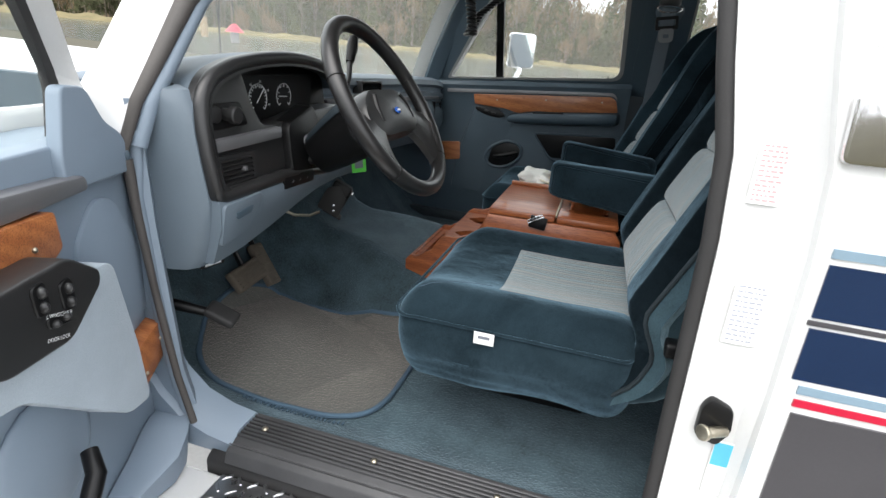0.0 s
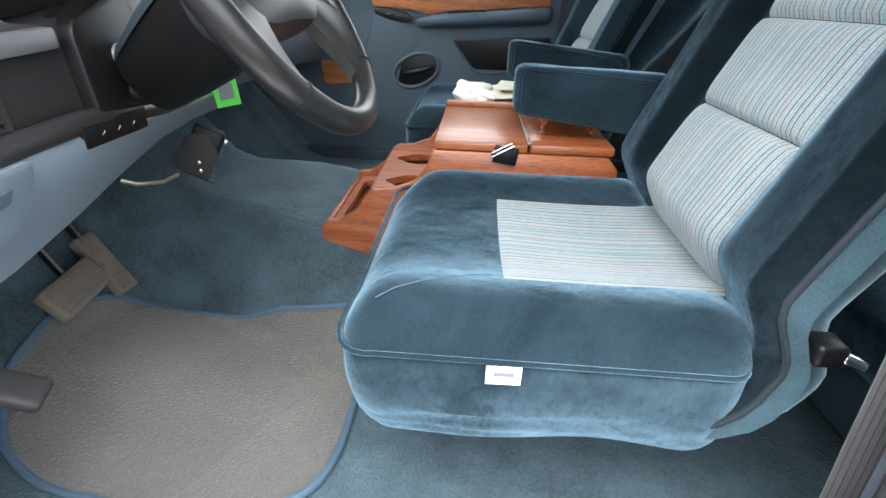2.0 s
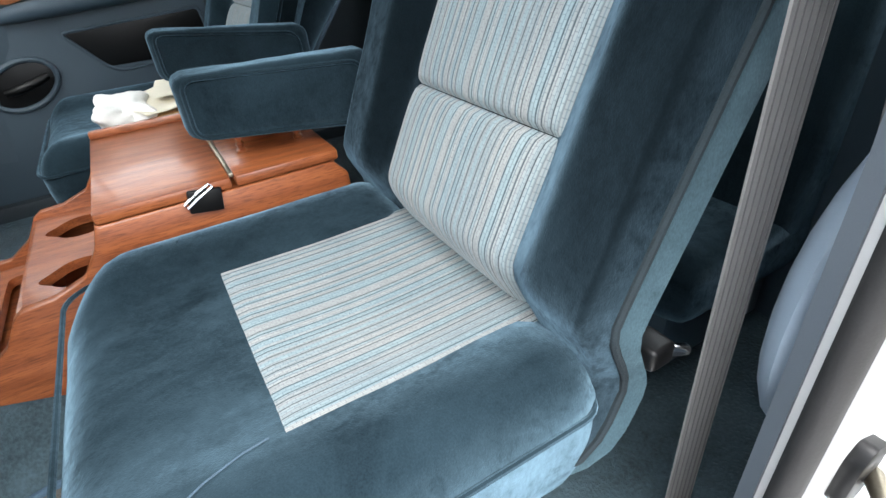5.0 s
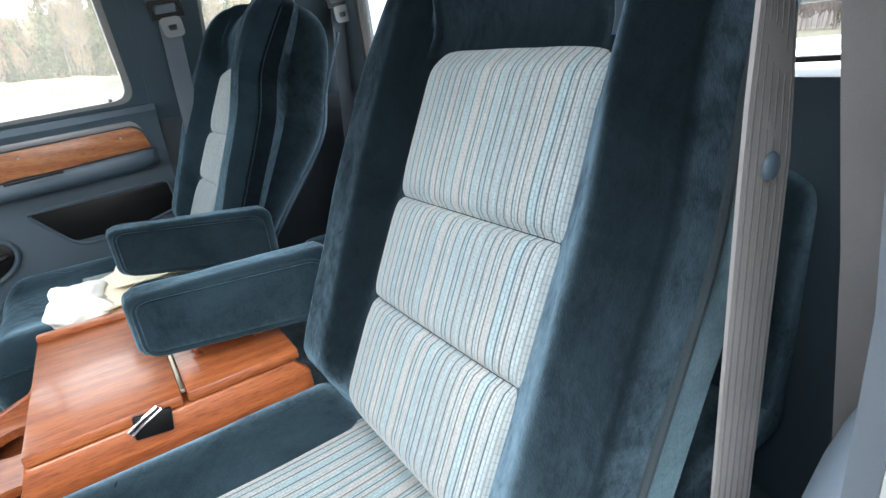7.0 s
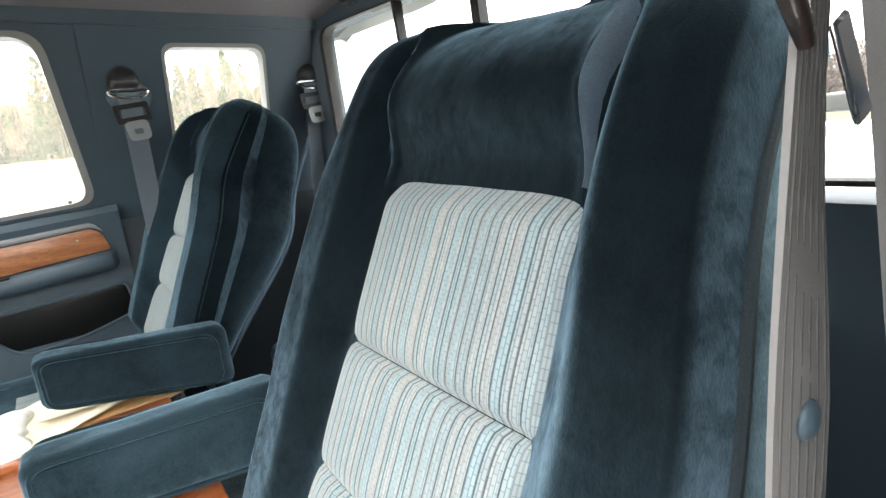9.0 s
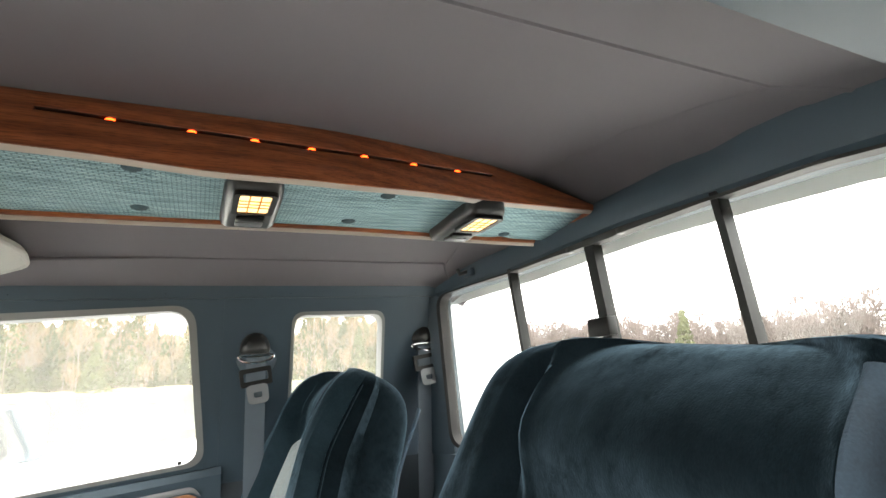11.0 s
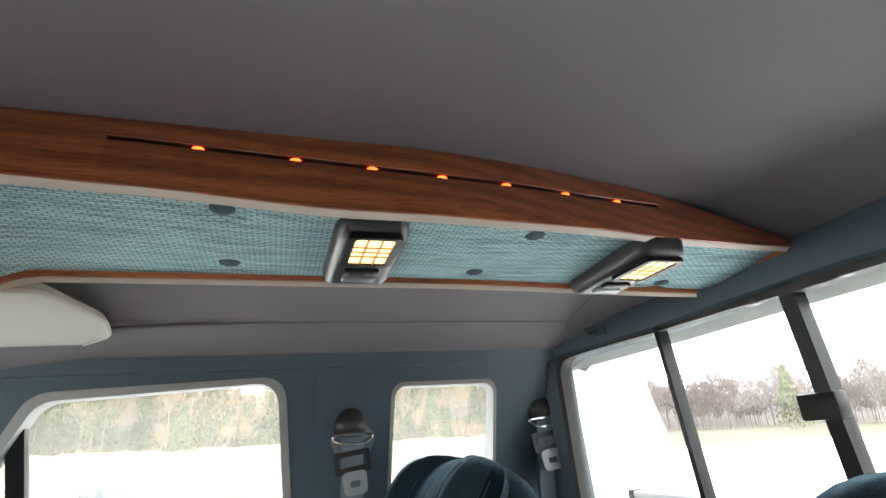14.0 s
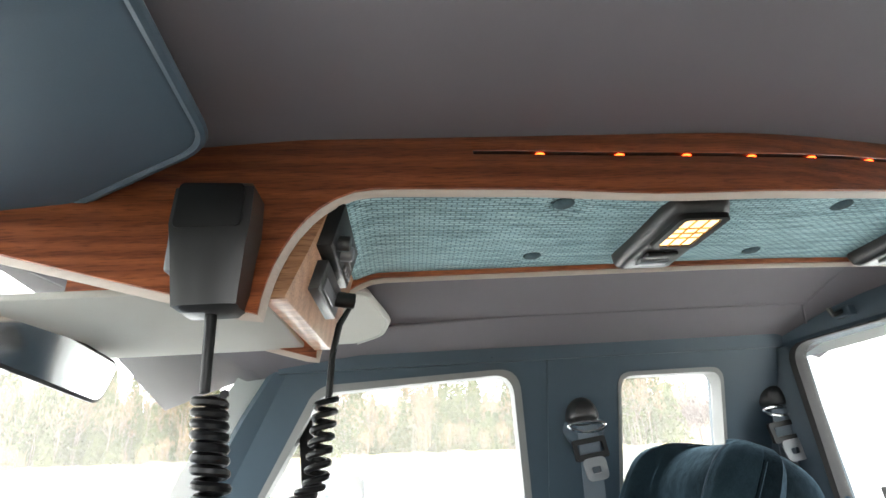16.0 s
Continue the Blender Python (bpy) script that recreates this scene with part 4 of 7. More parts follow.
for y, w in ((-0.315, 0.007), (0.0, 0.0135), (0.305, 0.0065)):
    finish("divider", loft([[Vector(rear(y, z)) + Vector((d, k * w, 0)) for d, k in ((-0.012, -1), (-0.012, 1), (0.014, 1), (0.014, -1))] for z in (1.285, 1.53, header_z(y) + 0.006)]), M_BLACK, window_4, "black window divider bar")
finish("latch", moved(box(-0.028, -0.002, -0.032, 0.032, -0.02, 0.02, 0.004), Matrix.Translation(rear(0.005, 1.575))), M_BLACK, window_4, "black slider latch")
for y in (-0.1, 0.06):
    finish("clip", moved(box(-0.016, 0.0, -0.008, 0.008, -0.006, 0.006, 0.002), Matrix.Translation(rear(y, header_z(y) - 0.008))), M_CHAR, window_4)
hook = thing("coat_hook", (0.575, 0.45, 1.79), "dark plastic coat hook on the rear header", "hook")
hp = Vector(rear(0.45, 1.79))
part("base", moved(box(-0.028, -0.010, -0.022, 0.022, -0.012, 0.012, 0.005), Matrix.Translation(hp)), M_TRIM, hook)
part("peg", tube([hp + Vector((-0.026, 0, 0.002)), hp + Vector((-0.05, 0, -0.006)), hp + Vector((-0.056, 0, 0.01))], 0.006, 8), M_CHAR, hook)

# windscreen, header and cowl
ws_pts = []
for t in (0.0, 0.5, 1.0):
    row = []
    for k in range(-6, 7):
        s = k / 6
        lowp = Vector((-1.33 + 0.24 * s * s, 0.88 * s, 1.20))
        topp = Vector((-0.965 + 0.22 * s * s, 0.66 * s, 1.83 - 0.05 * s * s))
        row.append(lowp.lerp(topp, t))
    ws_pts.append(row)
scr = loft(ws_pts + [[p + Vector((-0.005, 0, 0.003)) for p in r] for r in ws_pts[::-1]] + [ws_pts[0]], caps=False, closed=False)
window_5 = structure("window_5", scr, M_GLASS, "clear curved windscreen", "window")
window_5.visible_shadow = False
hdr = [[p + Vector((0.06, 0, 0.01)), p + Vector((0.0, 0, -0.012)), p + Vector((-0.03, 0, 0.0)), p + Vector((0.0, 0, 0.04))] for p in ws_pts[2]]
structure("header_front", loft(hdr), M_HEAD, "pale grey cloth windscreen header", "trim")
structure("cowl", loft([[p + Vector((0.0, 0, -0.005)), p + Vector((-0.12, 0, -0.02)), p + Vector((-0.12, 0, -0.10)), p + Vector((0, 0, -0.10))] for p in ws_pts[0]]), M_BLACK, "black cowl at the foot of the windscreen", "cowl")
hood = grid(lambda u, v: (-1.40 - 1.2 * u, -0.9 + 1.8 * v, 1.135 - 0.10 * u - 0.05 * (2 * v - 1) ** 4), 8, 12)
structure("hood", hood, M_WHITE, "white painted engine hood ahead of the windscreen", "hood")
structure("fender", loft([[(-1.03, s * 0.96, z), (-2.7, s * 0.96, z), (-2.7, s * 0.90, z), (-1.03, s * 0.90, z)] for s in (-1,) for z in (0.5, 1.1)]), M_WHITE, "white painted front wing", "body")
for s, nm in ((-1, "cowl_side_driver"), (1, "cowl_side_passenger")):
    structure(nm, box(-1.62, -1.02, s * 0.90 - 0.02, s * 0.90 + 0.02, 0.5, 1.24, 0.0), M_TRIM, "dark blue cowl side panel in the footwell", "wall")
# unseen shelf added to keep stray light out of the footwell
structure("cowl_light_stop", box(-1.66, -1.28, -0.93, 0.93, 1.06, 1.085, 0.0), M_BLACK, "unseen dark shelf added to block light under the cowl", "wall")
structure("firewall", box(-1.66, -1.60, -0.93, 0.93, 0.5, 1.2, 0.0), M_BLACK, "dark firewall behind the dashboard", "wall")

# ---- captain's chairs ----


def ribbon(pts, w, across, t=0.0012):
    """A flat strap along points, wide along the given direction."""
    rings = []
    for i, p in enumerate(pts):
        p = Vector(p)
        a = Vector(across[i] if isinstance(across, list) else across).normalized()
        d = (Vector(pts[min(i + 1, len(pts) - 1)]) - Vector(pts[max(i - 1, 0)])).normalized()
        n = d.cross(a).normalized()
        rings.append([p + a * w / 2 + n * t, p + a * w / 2 - n * t, p - a * w / 2 - n * t, p - a * w / 2 + n * t])
    return loft(rings)


LEAN_UP = Vector((0.433, 0, 0.902))
LEAN_FWD = Vector((-0.902, 0, 0.433))


def back_half(w):
    """Half width of the seat back at height w (0 to 1)."""
    t = max(0.0, (w - 0.87) / 0.13)
    return 0.282 * (1 - 0.10 * smooth01((0.07 - w) / 0.07)) * (1 - 0.085 * smooth01((w - 0.55) / 0.3)) * max(0.0, 1 - t ** 4.5) ** 0.36 + 0.001


def back_face(s, w, k_bol=1.0, k_head=1.0):
    """How far the upholstery stands before the seat's middle plane; s from -1 to 1 across."""
    k = min(1.0, max(0.0, (abs(s) - 0.92) / 0.08))
    e = 1 - 0.8 * k ** 1.25
    top = max(0.0, 1 - w ** 14) ** 0.5
    foot = max(0.0, 1 - (1 - w) ** 16) ** 0.5
    bol = k_bol * (0.012 + 0.040 * w) * smooth01((abs(s) - 0.48) / 0.22) * (1 - 0.35 * smooth01((abs(s) - 0.8) / 0.2) * smooth01((w - 0.7) / 0.2))
    yy = abs(s * back_half(w))
    groove = -0.016 * math.exp(-(((yy - 0.152) / 0.010) ** 2)) * smooth01((w - 0.70) / 0.10) * (1 - 0.8 * smooth01((w - 0.90) / 0.10))
    head = 0.036 * smooth01((0.160 - yy) / 0.024) * smooth01((w - 0.79) / 0.09) * (1 - 0.5 * smooth01((w - 0.89) / 0.11))
    return (0.055 + bol + k_head * (groove + head)) * e * top * foot


def cushion_top(x, y):
    """Height of the cushion's top over its middle; x from -0.27 (front) to 0.27, y across."""
    b = 0.022 * math.exp(-(((abs(y) - 0.215) / 0.07) ** 2))
    return 0.006 + b - 0.012 * math.exp(-((x - 0.1) / 0.16) ** 2 - (y / 0.13) ** 2) - 0.02 * smooth01((-0.17 - x) / 0.07)


def captains_chair(name, cx, cy, back_dx, back_dz, arm_x, arm_dz, inner, label):
    """A high-back seat in velvet with striped panels. inner: side of the armrest."""
    ch = thing(name, (cx, cy, 0.56), label, "car seat", "captain's chairs")
    kb, kh = (1.0, 1.0) if cy < 0 else (1.25, 0.6)

    def half(w):
        return back_half(w) * (1.0 if cy < 0 else 1.03 - 0.20 * smooth01((w - 0.62) / 0.17))

    def side_bol(u):
        return kb + (0.25 * smooth01(u / 0.1) if cy > 0 else 0.0)

    def bend(p):
        q = p.copy()
        if q.z > 0:
            q.z += cushion_top(q.x, q.y)
        q.x -= 0.012 * (1 - (q.y / 0.28) ** 2) * (1 if q.x < 0 else 0) * min(1, max(0, -q.x / 0.2))
        q.x += 0.035 * max(0.0, q.x * 0 + (q.y if q.y > 0 else 0) * (1 if cy < 0 else 0) - 0.15) / 0.12 * (1 if q.x < -0.1 else 0)
        if q.z < 0:
            q.y *= 1 - 0.10 * min(1, -q.z / 0.09)
            q.x *= 1 - 0.06 * min(1, -q.z / 0.09)
            q.z += 0.006 * math.sin(q.x * 21)
        if q.x < 0:
            q.x *= 0.955
        wr = 0.0025 * noise.noise((q.x * 14, q.y * 14, q.z * 26)) + 0.0075 * noise.noise((q.x * 5, q.y * 5, q.z * 75)) * smooth01((0.03 - q.z) / 0.04) * smooth01((0.12 - q.x) / 0.2)
        return Vector((cx + q.x, cy + q.y + wr, 0.788 + q.z))

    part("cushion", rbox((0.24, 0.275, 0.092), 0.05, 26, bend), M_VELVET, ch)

    def panel(u, v):
        x, y = -0.055 + 0.29 * u, (-0.185 + 0.325 * v if cy < 0 else -0.14 + 0.28 * v)
        edge = min(1, 14 * min(u + 0.0, v, 1 - v) + 0.02)
        return (cx + x, cy + y, 0.8805 + cushion_top(x, y) + 0.008 * min(1, edge) ** 0.5 - 0.006)

    part("seat_panel", grid(panel, 24, 24), M_STRIPE_CUSH, ch, "striped woven seat panel")
    # welt round the cushion
    loop = rounded([(-0.243, -0.276), (0.22, -0.278), (0.22, 0.278), (-0.243, 0.276)], [0.05, 0.03, 0.03, 0.05], 6)
    welt = [(cx + (x * 0.955 if x < 0 else x) - (0.012 * (1 - (y / 0.27) ** 2) if x < -0.2 else 0), cy + y, 0.852 + 0.3 * cushion_top(x, y) - 0.004 * smooth01((x - 0.1) / 0.15)) for x, y in loop]
    part("piping", tube(welt, 0.0034, 8, True), M_VELVET, ch, "blue welt piping")
    for sy in ((-1,) if cy < 0 else (1,)):
        seam = [(cx + x, cy + sy * y, 0.8805 + cushion_top(x, y) + 0.0035 - 0.004 * smooth01((-0.14 - x) / 0.08)) for x, y in ((-0.058, 0.174), (-0.08, 0.178), (-0.11, 0.190), (-0.14, 0.208), (-0.17, 0.226), (-0.19, 0.238))]
        part("seam", tube(seam, 0.0008, 6), M_WELT_PALE, ch, "pale stitched seam")
    part("pedestal", box(cx - 0.08, cx + 0.17, cy - 0.05, cy + 0.15, 0.57, 0.72, 0.01), M_BLACK, ch, "black steel seat pedestal")

    O = Vector((cx + 0.15 + back_dx, cy, 0.845)) - LEAN_FWD * 0.062 - LEAN_UP * 0.10 + Vector((0, 0, back_dz))

    def at(u, w, d):
        return O + Vector((0.063 * smooth01((0.27 - w) / 0.13) - 0.035 * smooth01((0.10 - w) / 0.08), 0, 0)) + Vector((-0.03 * u if cy > 0 else 0, u, 0)) + LEAN_UP * (w * 0.860 + (0.030 * u / 0.27 * max(0.0, w - 0.6) / 0.4 if cy < 0 else 0.0)) + LEAN_FWD * d

    nw, ns = 52, 120
    rings = []
    for i in range(nw + 1):
        w = 1 - (1 - i / nw) ** 1.35 if i > nw * 0.5 else i / nw * (1 - 0.5 ** 1.35) / 0.5
        front = []
        back = []
        hw = half(w)
        for j in range(ns + 1):
            s = math.sin((j / ns - 0.5) * math.pi)
            wr = 0.0018 * noise.noise((s * 5, w * 9, cx))
            front.append(at(s * hw, w, back_face(s, w, side_bol(s), kh) + wr))
        for j in range(1, ns):
            s = math.sin((0.5 - j / ns) * math.pi)
            e = max(0.0, 1 - abs(s) ** 12) ** 0.5 * max(0.0, 1 - w ** 12) ** 0.5
            back.append(at(s * hw * (1 - 0.10 * (1 - (1 - abs(s)) ** 2)), w, -(0.056 + (0.079 if cy > 0 else 0.035) * smooth01((w - 0.22) / 0.5)) * e * math.sqrt(max(0.0, 1 - (1 - min(1.0, w / 0.15)) ** 2))))
        rings.append(front + back)
    shell = loft(rings)
    # front and sides take shaded or lit velvet copies, light put into their colour
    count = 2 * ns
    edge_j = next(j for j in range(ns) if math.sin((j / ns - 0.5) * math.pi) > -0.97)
    for nm, m, keep in (("backrest", M_VELVET_SHADED if cy < 0 else M_VELVET, lambda j: edge_j <= j <= ns - edge_j), ("side_panel", M_VELVET_LIT if cy < 0 else M_VELVET_SHADED, lambda j: j <= edge_j or j > count - ns // 2), ("side_panel", M_VELVET_LIT if cy < 0 else M_VELVET_SHADED, lambda j: ns - edge_j <= j <= ns + ns // 2)):
        piece = shell.copy()
        piece.verts.ensure_lookup_table()
        gone = []
        for f in piece.faces:
            js = [v.index % count for v in f.verts]
            if max(js) - min(js) > ns * 1.5:
                js = [j if j > ns else j + count for j in js]
            mid = (sum(js) / len(js)) % count
            if not keep(mid):
                gone.append(f)
        bmesh.ops.delete(piece, geom=gone, context="FACES")
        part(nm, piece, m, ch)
    shell.free()
    # striped pads, each puffed between its seams
    for w0, w1 in ((0.1675, 0.4085), (0.4095, 0.566), (0.567, 0.795)):
        def pad(u, v, w0=w0, w1=w1):
            w, y = w0 + (w1 - w0) * u, -0.158 + 0.290 * v if cy < 0 else -0.155 + 0.275 * v
            puff = (1 - abs(2 * u - 1) ** 5) ** 0.5 * (1 - abs(2 * v - 1) ** 8) ** 0.5
            base = back_face(y / half(w), w, side_bol(y), kh)
            fall = 0.0 if w1 < 0.74 else -0.020 * smooth01((u - 0.75) / 0.25)
            return at(y, w, base - 0.012 + 0.015 * (1 - abs(2 * v - 1) ** 10) ** 0.5 + 0.016 * puff + fall)
        part("back_panel", grid(pad, 26, 30), M_STRIPE_BACK, ch, "striped woven back panel")
    for sy in (-1, 1):
        ws_ = [0.035 + 0.905 * i / 40 for i in range(41)]
        for off, rr in ((0.97, 0.0042),):
            edge = [at(sy * half(w) * off, w, back_face(off, w, side_bol(sy), kh) + 0.001) for w in ws_]
            part("piping", tube(edge, rr, 8), M_WELT if cy < 0 else M_VELVET_SHADED, ch, "dark blue welt piping")
        rear = [at(sy * half(w) * 0.925, w, -(0.040 + 0.072 * smooth01((w - 0.22) / 0.5))) for w in ws_ if w > 0.25]
        if sy < 0:
            # one-sided paler strip: door light on the headrest's flank is in its colour
            gus = grid(lambda u, v: at(-0.137 - 0.018 * v * (0.35 + 0.65 * u), 0.785 + 0.175 * u, back_face((0.137 + 0.018 * v * (0.35 + 0.65 * u)) / half(0.785 + 0.175 * u), 0.785 + 0.175 * u, side_bol(-1), kh) + 0.0022 * math.sin(math.pi * v) + 0.0008), 24, 6)
            part("gusset", gus, M_GUSSET_LIT, ch, "blue stitched strip beside the headrest, painted paler for the light")
        if cy > 0:
            part("piping", tube(rear, 0.0045, 8), M_WELT_PALE, ch, "pale blue welt piping")
    # armrest on the inner side
    ay = inner

    def arm_z(x, h):
        f = (x + 0.15) / 0.30
        top, low = 1.089 - 0.008 * f, 0.994 - 0.042 * f
        return arm_dz - 0.02 * f * (arm_dz > 0) + (top + low) / 2 + h / 0.06 * (top - low) / 2

    def arm(p):
        q = p.copy()
        return Vector((arm_x + q.x, ay + q.y, arm_z(q.x, q.z) + 0.002 * noise.noise((q.x * 20, q.y * 20, q.z * 20))))

    part("armrest", rbox((0.155, 0.036, 0.06), 0.022, 14, arm), M_VELVET, ch, "velvet padded armrest")
    for sy in (-1, 1):
        lp = rounded([(-0.145, -0.052), (0.13, -0.05), (0.13, 0.045), (-0.145, 0.056)], 0.025, 5)
        part("piping", tube([(arm_x + x, ay + sy * 0.034, arm_z(x, z)) for x, z in lp], 0.004, 6, True), M_VELVET, ch, "blue welt piping")
    return ch


driver = captains_chair("captains_chair", -0.29, -0.533, 0.0, 0.0, -0.15, 0.0, -0.168, "driver's high-back seat in blue velvet with striped panels")
passenger = captains_chair("captains_chair", -0.355, 0.53, 0.055, 0.025, -0.148, 0.022, 0.176, "passenger's high-back seat in blue velvet with striped panels")
tagpart = part("maker_tag", moved(box(-0.019, 0.019, -0.001, 0.001, -0.013, 0.012, 0.0005, 1), pose(-0.335, -0.8195, 0.846, 4, 0, 1)), M_LABEL, driver, "small white sewn maker's tag")
finish("print", moved(box(-0.011, 0.011, -0.0018, 0.0, -0.003, 0.003, 0.0003, 1), pose(-0.335, -0.8195, 0.848, 4, 0, 1)), M_INK, tagpart)
lever = part("recline_lever", box(-0.032, 0.0, -0.824, -0.79, 0.884, 0.910, 0.006, 3), M_BLACK, driver, "black recline lever")
finish("tip", cyl((-0.004, -0.818, 0.897), (0.016, -0.824, 0.892), 0.0065, 12, bev=0.002), M_CHROME, lever, "bright lever tip")

# ---- oak console between the seats ----
con = thing("console", (-0.4, -0.05, 0.58), "varnished oak floor console with cup holders and lid", "console")
CX0, CX1, CY0, CY1, CZ = -0.455, -0.10, -0.24, 0.14, 0.945
for y in (CY0, CY1 - 0.018):
    side_pts = [(-0.70, 0.64), (-0.705, 0.74), (-0.69, 0.757), (-0.665, 0.757), (-0.625, 0.785), (-0.60, 0.825), (-0.585, 0.835), (-0.545, 0.838), (-0.50, 0.855), (-0.475, 0.89), (-0.46, 0.93), (-0.455, CZ - 0.02), (CX1 - 0.01, CZ - 0.02), (CX1 + 0.012, 0.90), (CX1 + 0.02, 0.64)]
    part("side_panel", prism(side_pts, lambda u, v, y=y: (u, y, v), lambda u, v, y=y: (u, y + 0.018, v), 0.003), M_OAK, con)
part("box_body", box(CX0 + 0.003, CX1 - 0.003, CY0 + 0.018, CY1 - 0.018, 0.66, CZ - 0.021, 0.002), M_OAK, con)


def holed(x0, x1, y0, y1, z, t, holes, bm=None):
    """A shelf with round or slot holes: one framed cell for each hole, side by side in y."""
    n = len(holes)
    for i, loop in enumerate(holes):
        a, b = y0 + (y1 - y0) * i / n, y0 + (y1 - y0) * (i + 1) / n
        bm = framed([(x0, a), (x1, a), (x1, b), (x0, b)], loop, lambda u, v: (u, v, z), (0, 0, -t), 1, bm)
    return bm


def cup_loop(x, y, r):
    """A cup hole with a notch for a mug's handle."""
    out = []
    for i in range(40):
        a = 2 * math.pi * i / 40
        k = 1.0 + 0.33 * math.exp(-((a - math.pi) / 0.30) ** 2)
        out.append((x + r * k * math.cos(a), y + r * k * math.sin(a)))
    return out


part("cup_shelf", holed(-0.595, CX0, CY0 + 0.018, CY1 - 0.018, 0.822, 0.016, [cup_loop(-0.518, -0.14, 0.045), cup_loop(-0.518, 0.04, 0.045)]), M_OAK, con)
part("front_tray", holed(-0.692, -0.595, CY0 + 0.018, CY1 - 0.018, 0.742, 0.016, [rounded([(-0.672, -0.18), (-0.615, -0.18), (-0.615, 0.08), (-0.672, 0.08)], 0.02)]), M_OAK, con)
part("riser", box(-0.602, -0.59, CY0 + 0.018, CY1 - 0.018, 0.64, 0.821, 0.002), M_OAK, con)
part("front_board", box(-0.70, -0.688, CY0 + 0.018, CY1 - 0.018, 0.64, 0.748, 0.003), M_OAK, con)
part("well_floor", box(-0.69, CX0, CY0 + 0.018, CY1 - 0.018, 0.70, 0.712, 0.0), M_OAK, con, "dark oak well floor")
part("lid", box(CX0 - 0.004, -0.272, CY0, CY1, CZ - 0.018, CZ, 0.004), M_OAK, con)
part("rear_top", box(-0.266, CX1, CY0, CY1, CZ - 0.018, CZ, 0.004), M_OAK, con)
part("lid_lip", box(CX0 - 0.002, -0.115, CY1 - 0.014, CY1 + 0.002, CZ - 0.002, CZ + 0.014, 0.004), M_OAK, con)
part("hinge", box(-0.272, -0.266, CY0 + 0.01, CY1 - 0.02, CZ - 0.004, CZ + 0.0025, 0.001), M_STEEL, con, "brass piano hinge")
part("rail_board", box(-0.245, -0.12, -0.155, 0.11, CZ + 0.03, CZ + 0.045, 0.004), M_OAK, con)
for x, y in ((-0.232, -0.14), (-0.135, -0.14), (-0.232, 0.095), (-0.135, 0.095)):
    prof = [(0.0, 0.008), (0.004, 0.009), (0.008, 0.005), (0.014, 0.0075), (0.020, 0.0045), (0.026, 0.008), (0.031, 0.008)]
    part("spindle", tube([(x, y, CZ + h) for h, r in prof], [r for h, r in prof], 12), M_OAK, con)
part("latch_strap", moved(box(-0.024, 0.024, -0.004, 0.004, -0.02, 0.016, 0.003), pose(-0.315, -0.246, 0.925, 0, 8, 0)), M_BLACK, con, "black leather strap")
part("latch", tube([(-0.345, -0.249, 0.925), (-0.325, -0.25, 0.938), (-0.305, -0.25, 0.948), (-0.30, -0.25, 0.943), (-0.325, -0.251, 0.930), (-0.342, -0.25, 0.919)], 0.0025, 8, True), M_CHROME, con, "chrome belt buckle end")

# ---- overhead console ----
oh = thing("overhead_console", (-0.2, 0.0, 1.80), "oak overhead console with fabric underside and lamps", "console")


def along(x, knots):
    """A smooth line through knots (x, value)."""
    if x <= knots[0][0]:
        return knots[0][1]
    for (x0, v0), (x1, v1) in zip(knots, knots[1:]):
        if x <= x1:
            return v0 + (v1 - v0) * smooth01((x - x0) / (x1 - x0)) * 0.5 + (v1 - v0) * 0.5 * (x - x0) / (x1 - x0)
    return knots[-1][1]


def oh_side(x):
    """Half width of the overhead console at the height of its lower edge."""
    return 0.121 - 0.075 * smooth01((x + 0.05) / 0.6)


def oh_near(x, z):
    """The near board leans inwards as it rises."""
    return -oh_side(x) + 0.36 * (z - 1.80)


def oh_far(x):
    return 0.142 + 0.012 * smooth01((x - 0.1) / 0.5)


def arch(x, drop):
    """The quarter round from the shallow rear down to the deep front bay."""
    u = max(0.0, min(1.0, (-0.470 - x) / 0.098))
    return drop * (1 - math.sqrt(max(0.0, 1 - u * u))) - 0.31 * max(0.0, -0.568 - x)


def oh_low(x):
    return along(x, [(-0.45, 1.814), (-0.32, 1.809), (-0.13, 1.795), (0.04, 1.796), (0.25, 1.807), (0.5, 1.818)]) - arch(x, 0.153)


def far_low(x):
    return 1.80 - arch(x, 0.118) - 0.005 * smooth01(x / 0.5)


def oh_top(x):
    return 1.902 - 0.085 * (max(0.0, x - 0.34) / 0.30) ** 1.5 - 0.05 * max(0.0, -0.55 - x)


xs = [-0.93, -0.90, -0.85, -0.8, -0.75, -0.7, -0.65, -0.61, -0.58, -0.568, -0.5675, -0.567, -0.565, -0.562, -0.556, -0.548, -0.537, -0.525, -0.51, -0.49, -0.47, -0.45, -0.42, -0.38, -0.352]
xs += [-0.352 + 0.71 * i / 18 for i in range(1, 19)] + [0.358 + 0.262 * i / 10 for i in range(1, 11)]
def slot_z(x):
    return along(x, [(-0.352, 1.8725), (-0.17, 1.864), (0.0, 1.857), (0.18, 1.862), (0.358, 1.873)])


LED_X = [-0.27, -0.172, -0.088, -0.005, 0.082, 0.175, 0.271]
SLOT_X = (-0.352, 0.358)
SLOT_H = 0.0032


